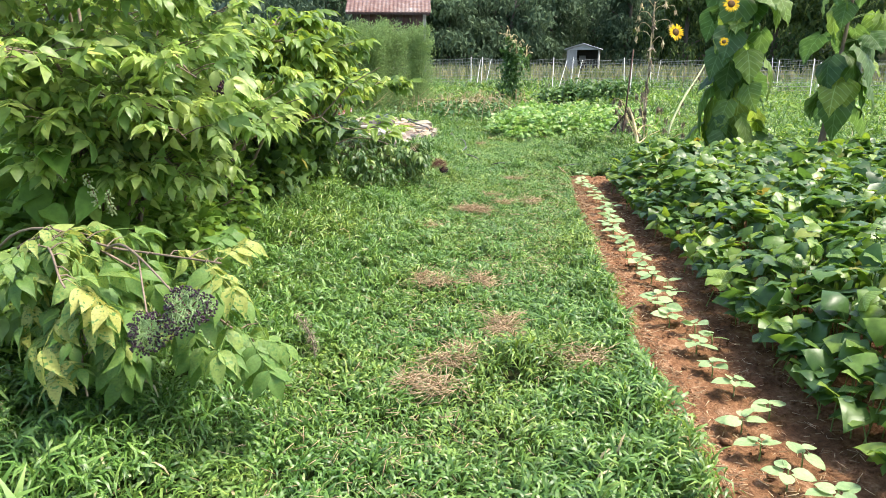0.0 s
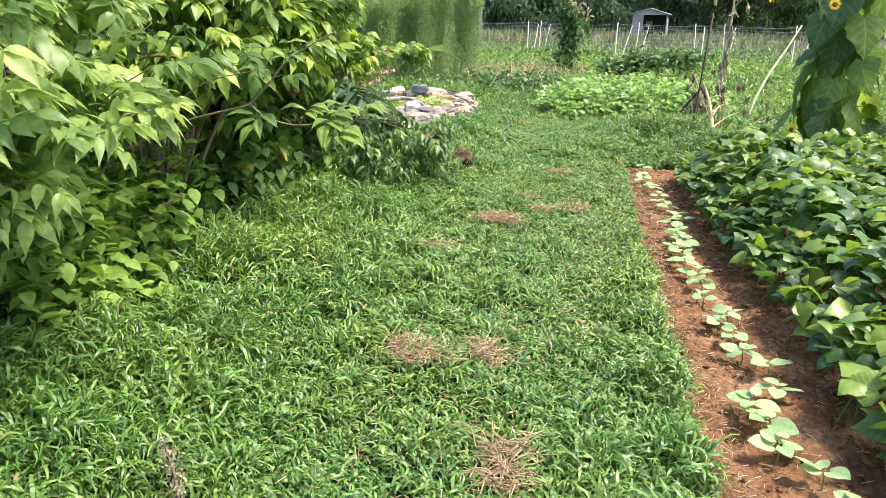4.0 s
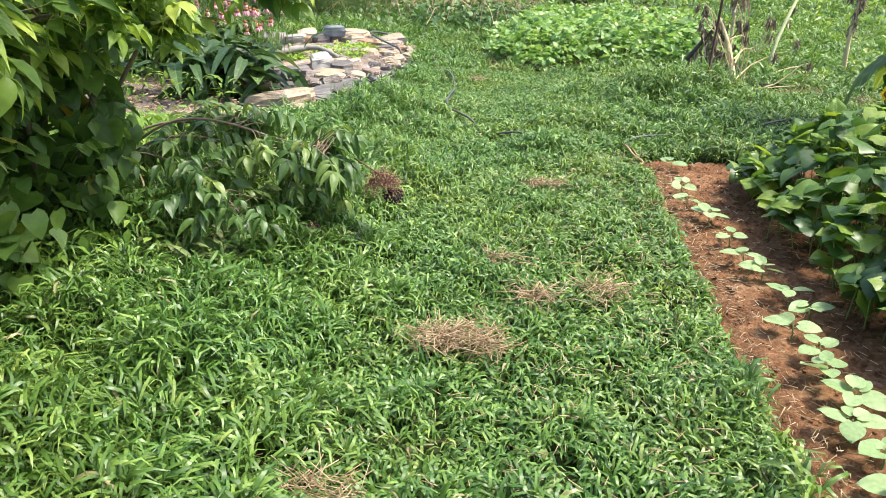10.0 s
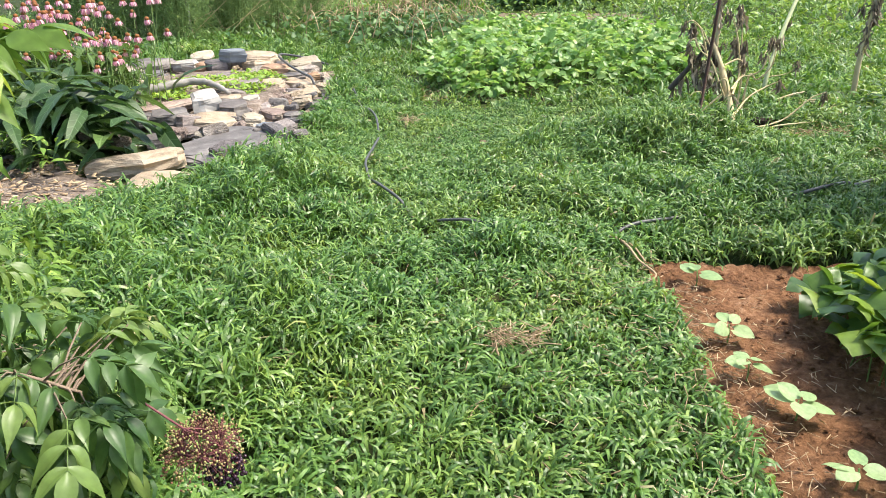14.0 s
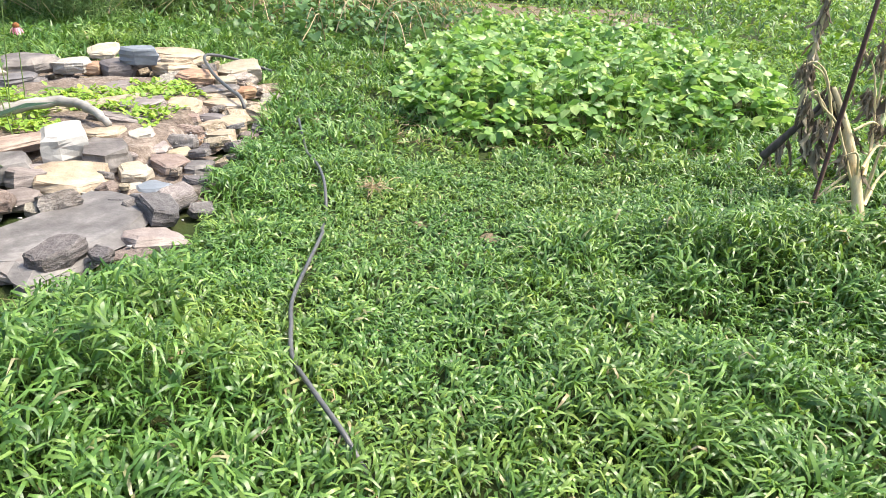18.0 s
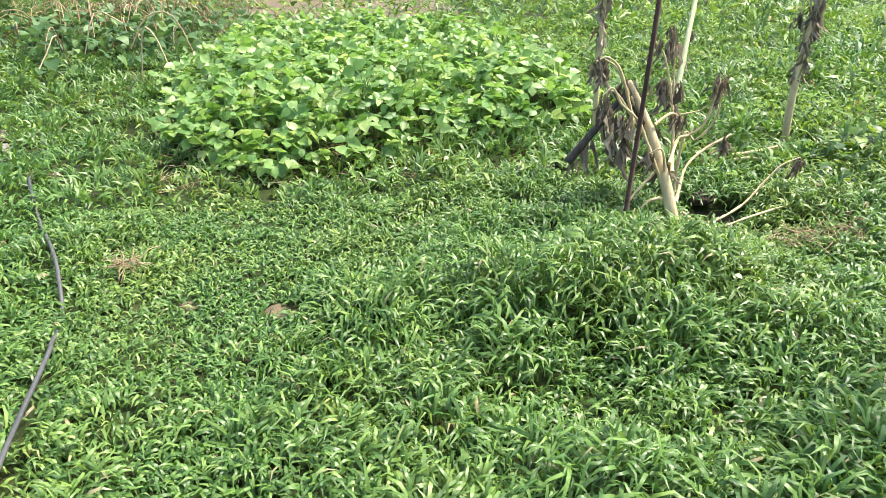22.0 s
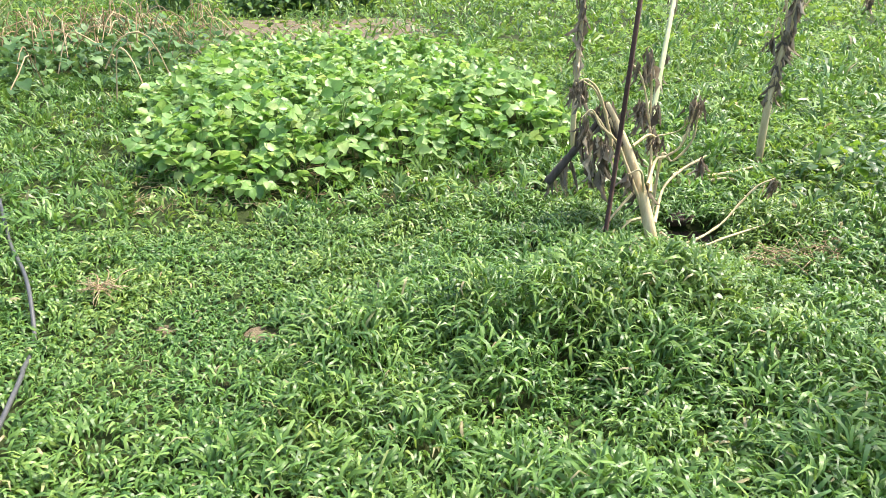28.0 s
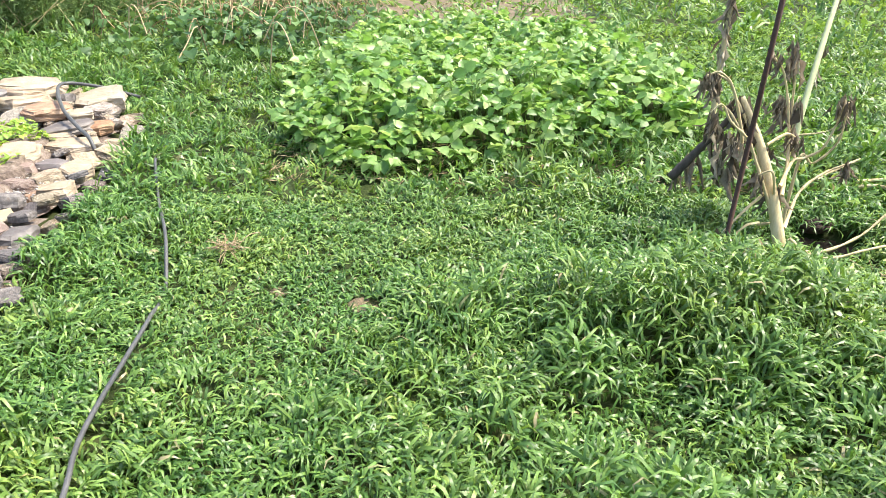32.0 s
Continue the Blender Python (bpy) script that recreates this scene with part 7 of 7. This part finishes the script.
# ---- shed and animal shelter ----
shed = thing("old_shed", (-13.5, 44, 0), "old weathered reddish board shed with a rusted tin roof", "shed")
SX0, SX1, SY0, SY1 = -16.0, -11.6, 42, 46.5
for k in range(22):
    a = SX0 + (SX1 - SX0) * k / 22
    part("board", box(a + 0.006, SY0 - 0.03, -0.1, a + (SX1 - SX0) / 22 - 0.006, SY0, 4.15), M_SHEDWOOD, shed, smooth=False)
part("corner_post", box(SX1 - 0.14, SY0 - 0.05, -0.1, SX1 + 0.06, SY0 + 0.15, 4.2), M_GREYWOOD, shed, "pale grey corner post", smooth=False)
part("side_wall", box(SX1 - 0.06, SY0 + 0.15, -0.1, SX1, SY1, 4.15), M_SHEDWOOD, shed, smooth=False)
part("back_wall", box(SX0, SY1, -0.1, SX1, SY1 + 0.06, 4.15), M_SHEDWOOD, shed, smooth=False)
part("side_wall", box(SX0 - 0.06, SY0, -0.1, SX0, SY1, 4.15), M_SHEDWOOD, shed, smooth=False)
rx = np.linspace(SX0 - 0.45, SX1 + 0.35, 90)
ry = np.array([SY0 - 0.7, SY0 - 0.69, (SY0 + SY1) / 2, SY1 + 0.6])
roof = grid(rx, ry, lambda X, Y: 4.05 + (1 - np.abs(Y - (SY0 + SY1) / 2) / 3.0) * 1.35 + 0.02 * np.sin(X * 26) - 0.03 * (Y < SY0 - 0.695))
part("roof", roof, M_TIN, shed, "rust-streaked corrugated tin")
part("eave_board", box(SX0 - 0.4, SY0 - 0.64, 3.92, SX1 + 0.3, SY0 - 0.6, 4.1), M_SHEDWOOD, shed, smooth=False)
shed.location.x -= 0.55
shed.rotation_euler.z = radians(17)
shelter = thing("animal_shelter", (-4.6, 62, 0), "small grey open-fronted animal shelter with a pale gabled roof", "shelter")
hx, hy = -3.1, 58
part("side_wall", box(hx - 1.25, hy, -0.1, hx - 1.18, hy + 2, 1.95), M_GREYWOOD, shelter, smooth=False)
part("front_panel", box(hx - 1.18, hy, -0.1, hx - 0.45, hy + 0.05, 1.95), M_GREYWOOD, shelter, smooth=False)
part("side_wall", box(hx + 1.18, hy, -0.1, hx + 1.25, hy + 2, 1.95), M_GREYWOOD, shelter, smooth=False)
part("back_wall", box(hx - 1.18, hy + 1.93, -0.1, hx + 1.18, hy + 2, 1.95), M_DARKIN, shelter, smooth=False)
for sgn in (-1, 1):
    v, f = box(0, -0.2, 0, 1.5, 2.2, 0.05)
    part("roof", turned((v, f), Matrix.Translation((hx, hy, 2.4)) @ Matrix.Rotation(0 if sgn > 0 else math.pi, 4, "Z") @ Matrix.Translation((0, 0 if sgn > 0 else -2.0, 0)) @ Matrix.Rotation(radians(17), 4, "Y")), M_PALE, shelter, smooth=False)
part("gable", (np.array([(hx - 1.25, hy, 1.95), (hx + 1.25, hy, 1.95), (hx, hy, 2.38), (hx - 1.25, hy + 0.05, 1.95), (hx + 1.25, hy + 0.05, 1.95), (hx, hy + 0.05, 2.38)]), np.array([(0, 1, 2), (5, 4, 3), (0, 3, 4), (0, 4, 1)])), M_PALE, shelter, smooth=False)
part("hatch", box(hx - 0.4, hy + 1.9, 1.1, hx + 0.1, hy + 1.925, 1.5), M_PALE, shelter, "pale square in the back wall", smooth=False)

# ---- pasture, trees, wooded hill ----
n = 26000
x, y = rng.uniform(-40, 40, n), rng.uniform(39, 76, n)
ok = ~((np.abs(x + 3.1) < 1.6) & (np.abs(y - 59) < 1.6)) & ~((x > -16.5) & (x < -10) & (y > 41) & (y < 47.5))
x, y = x[ok], y[ok]
L = rng.uniform(0.35, 1.0, len(x)) * (0.5 + 0.6 * (lumps(x, y, 0.25) > -0.1))
pasture = new("pasture_grass", mesh_of("pasture_grass", *scatter_mix(BLADES2, turns(rng.uniform(0, 6, len(x)), rng.normal(1.35, 0.15, len(x)), 0, L), np.stack([x, y, ground_z(x, y)], -1)), M_HAY))
tagged(pasture, "tall straw-coloured pasture grass beyond the fence", "grass", kind="stuff")


def tree(at, height, spread, n, leaf_size, mat, label, low=0.15):
    z0 = float(ground_z(*at))
    o = thing("tree", (*at, z0), label, "tree", "trees at the field edge")
    base = np.array((*at, z0))
    trunk = curve([base - (0, 0, 0.3), base + (rng.normal(0, 0.2), 0, height * 0.35), base + (rng.normal(0, 0.4), rng.normal(0, 0.3), height * 0.85)], 6)
    part("trunk", tube(trunk, np.linspace(height * 0.028, height * 0.008, len(trunk)), 8), M_TRUNK, o)
    tips = []
    for k in range(14):
        s = rng.uniform(0.25, 1)
        p = trunk[int(s * (len(trunk) - 1))]
        a = rng.uniform(0, 6.3)
        e = p + np.array([math.cos(a) * spread * rng.uniform(0.4, 1) * (1.2 - 0.6 * s), math.sin(a) * spread * rng.uniform(0.4, 1) * (1.2 - 0.6 * s), height * rng.uniform(-0.02, 0.22)])
        part("limb", tube([p, (p + e) / 2 + (0, 0, 0.25), e], [height * 0.01, height * 0.006, 0.02], 5, False), M_TRUNK, o)
        tips.append(e), tips.append((p + e) / 2)
    for _ in range(14):
        a, hgt = rng.uniform(0, 6.3), rng.uniform(low, 0.95)
        tips.append(base + (math.cos(a) * spread * rng.uniform(0.3, 1), math.sin(a) * spread * rng.uniform(0.3, 1), height * hgt))
    tips = np.array(tips)
    c = tips[rng.integers(0, len(tips), n)]
    d = rng.normal(0, 1, (n, 3))
    d /= np.linalg.norm(d, axis=1)[:, None]
    P = c + d * (spread * 0.32 * rng.uniform(0.5, 1.1, n))[:, None] * (1, 1, 0.7)
    part("crown", scatter_mix(TINY, turns(rng.uniform(0, 6.3, n), rng.normal(-0.4, 0.5, n), rng.normal(0, 0.4, n), leaf_size * rng.uniform(0.6, 1.3, n)), P), mat, o, kind="stuff")


for tx, ty, th, ts in ((11, 58, 10, 4.5), (18, 54, 11, 5), (25, 60, 12, 5), (5.5, 72, 11, 4.5), (0, 76, 10, 4), (-8, 80, 10, 4.5), (-14, 78, 11, 5), (13, 74, 12, 5), (20, 80, 13, 5), (-22, 72, 12, 5), (-30, 70, 13, 6), (33, 66, 13, 6), (-4, 86, 12, 5), (8, 88, 14, 6), (-17.5, 71, 8, 4.5), (-11.5, 74, 8, 4.5), (-25, 80, 10, 5), (-19, 86, 11, 5)):
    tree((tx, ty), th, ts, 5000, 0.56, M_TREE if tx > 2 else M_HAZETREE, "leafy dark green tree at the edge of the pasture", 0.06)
n = 42000
x, y = rng.uniform(-130, 130, n), 92 + 118 * rng.uniform(0, 1, n) ** 1.8
z = ground_z(x, y) + rng.uniform(0, 1, n) ** 0.5 * (11 + 4 * lumps(x, y, 0.12))
# the hill's haze is only in its leaf colour
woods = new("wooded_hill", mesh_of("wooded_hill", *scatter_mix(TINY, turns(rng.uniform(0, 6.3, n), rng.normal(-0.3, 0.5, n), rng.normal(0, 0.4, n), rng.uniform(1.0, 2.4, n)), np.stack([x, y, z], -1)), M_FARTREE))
tagged(woods, "blue-green wooded hillside behind the pasture, leaf colour paled for haze", "woods", kind="stuff")


# brown seed heads of dock in the grass
dock = thing("dock_seed_head", (0.0, -0.25, 0), "reddish-brown dry dock seed head standing in the grass", "weed")
DL = curve([(0.0, -0.25, -0.03), (-0.04, -0.2, 0.09), (-0.16, -0.1, 0.17)], 8)
part("stalk", tube(DL, 0.004, 5), M_SHRIVEL, dock)
n = 260
P = DL[rng.integers(5, len(DL), n)] + rng.normal(0, 0.016, (n, 3))
part("seed_head", scatter(TINY[0], turns(rng.uniform(0, 6, n), rng.normal(0, 0.8, n), 0, rng.uniform(0.012, 0.025, n)), P), M_SHRIVEL, dock, kind="stuff")

# bindweed on the shrubs
bind = thing("bindweed_vine", (-2.1, 3.3, 0), "climbing bindweed with round heart-shaped leaves, some yellowed", "vine")
BV = curve([(-2.0, 3.2, 0), (-2.05, 3.3, 0.4), (-1.95, 3.25, 0.75), (-2.1, 3.4, 1.05)], 10)
part("stem", tube(BV, 0.004, 5), M_STEM, bind)
for data_mat, count in ((M_ELDER1, 60), (M_YELLOW, 5)):
    data = mesh_of("leaf", *HEARTS[0], data_mat)
    for k in range(count):
        p = BV[rng.integers(3, len(BV))] + rng.normal(0, 0.16, 3) * (1, 1.2, 0.5)
        placed("leaf", data, bind, matrix(turns(rng.normal(-1.9, 0.8), rng.normal(-0.7, 0.3), rng.normal(0, 0.3), rng.uniform(0.07, 0.12))[0], p))

# pokeweed in front of the shrubs
poke = leafy_plant("pokeweed", (-1.62, -0.4), 1.15, 0.5, 260, 0.2, OVALS, M_WEED, "pokeweed with large oblong leaves and racemes of green-white berries", "plant", 10)
for a, b in (((-1.42, -0.5, 1.3), (-1.3, -0.52, 1.24)), ((-1.42, -0.5, 1.14), (-1.2, -0.52, 0.93)), ((-1.1, -0.5, 0.98), (-1.02, -0.52, 0.82)), ((-1.0, -0.45, 0.75), (-0.98, -0.5, 0.9))):
    a, b = np.array(a), np.array(b)
    m_ = 60
    s = rng.uniform(0.1, 1, m_)[:, None]
    raceme = part("raceme", tube(curve([a, (a + b) / 2 + (0, 0, 0.015), b], 6), 0.002, 4), M_REDSTEM, poke)
    o = new("fruit", mesh_of("fruit", *scatter(BALL, turns(np.zeros(m_), 0, 0, rng.uniform(0.005, 0.0075, m_)), a + (b - a) * s + rng.normal(0, 0.011, (m_, 3))), M_GREENBERRY))
    o.parent = raceme
    o.matrix_parent_inverse = Matrix()
    tagged(o, "small green-white berries", kind="stuff")
weeds("low_sprigs", "pale grey-green sprigs at the foot of the drooping branches", 420, (-1.75, -1.1, 3.85, 4.25), lambda x, y: 0.2 * (lumps(x, y, 8) > -0.3), 0.1, LANCE, M_SEDGE, 0.5)
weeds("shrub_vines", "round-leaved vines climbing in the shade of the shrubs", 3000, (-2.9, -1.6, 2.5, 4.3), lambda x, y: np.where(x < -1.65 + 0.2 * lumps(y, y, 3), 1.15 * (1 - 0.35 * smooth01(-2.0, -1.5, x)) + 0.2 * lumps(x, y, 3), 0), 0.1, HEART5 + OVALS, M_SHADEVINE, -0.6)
weeds("mulch_weeds", "small upright weed sprigs in the mulch", 480, (-4.3, -3.1, 7.2, 7.75), lambda x, y: 0.32 * (lumps(x, y, 7) > 0.25), 0.09, LANCE, M_WEED, 0.5)
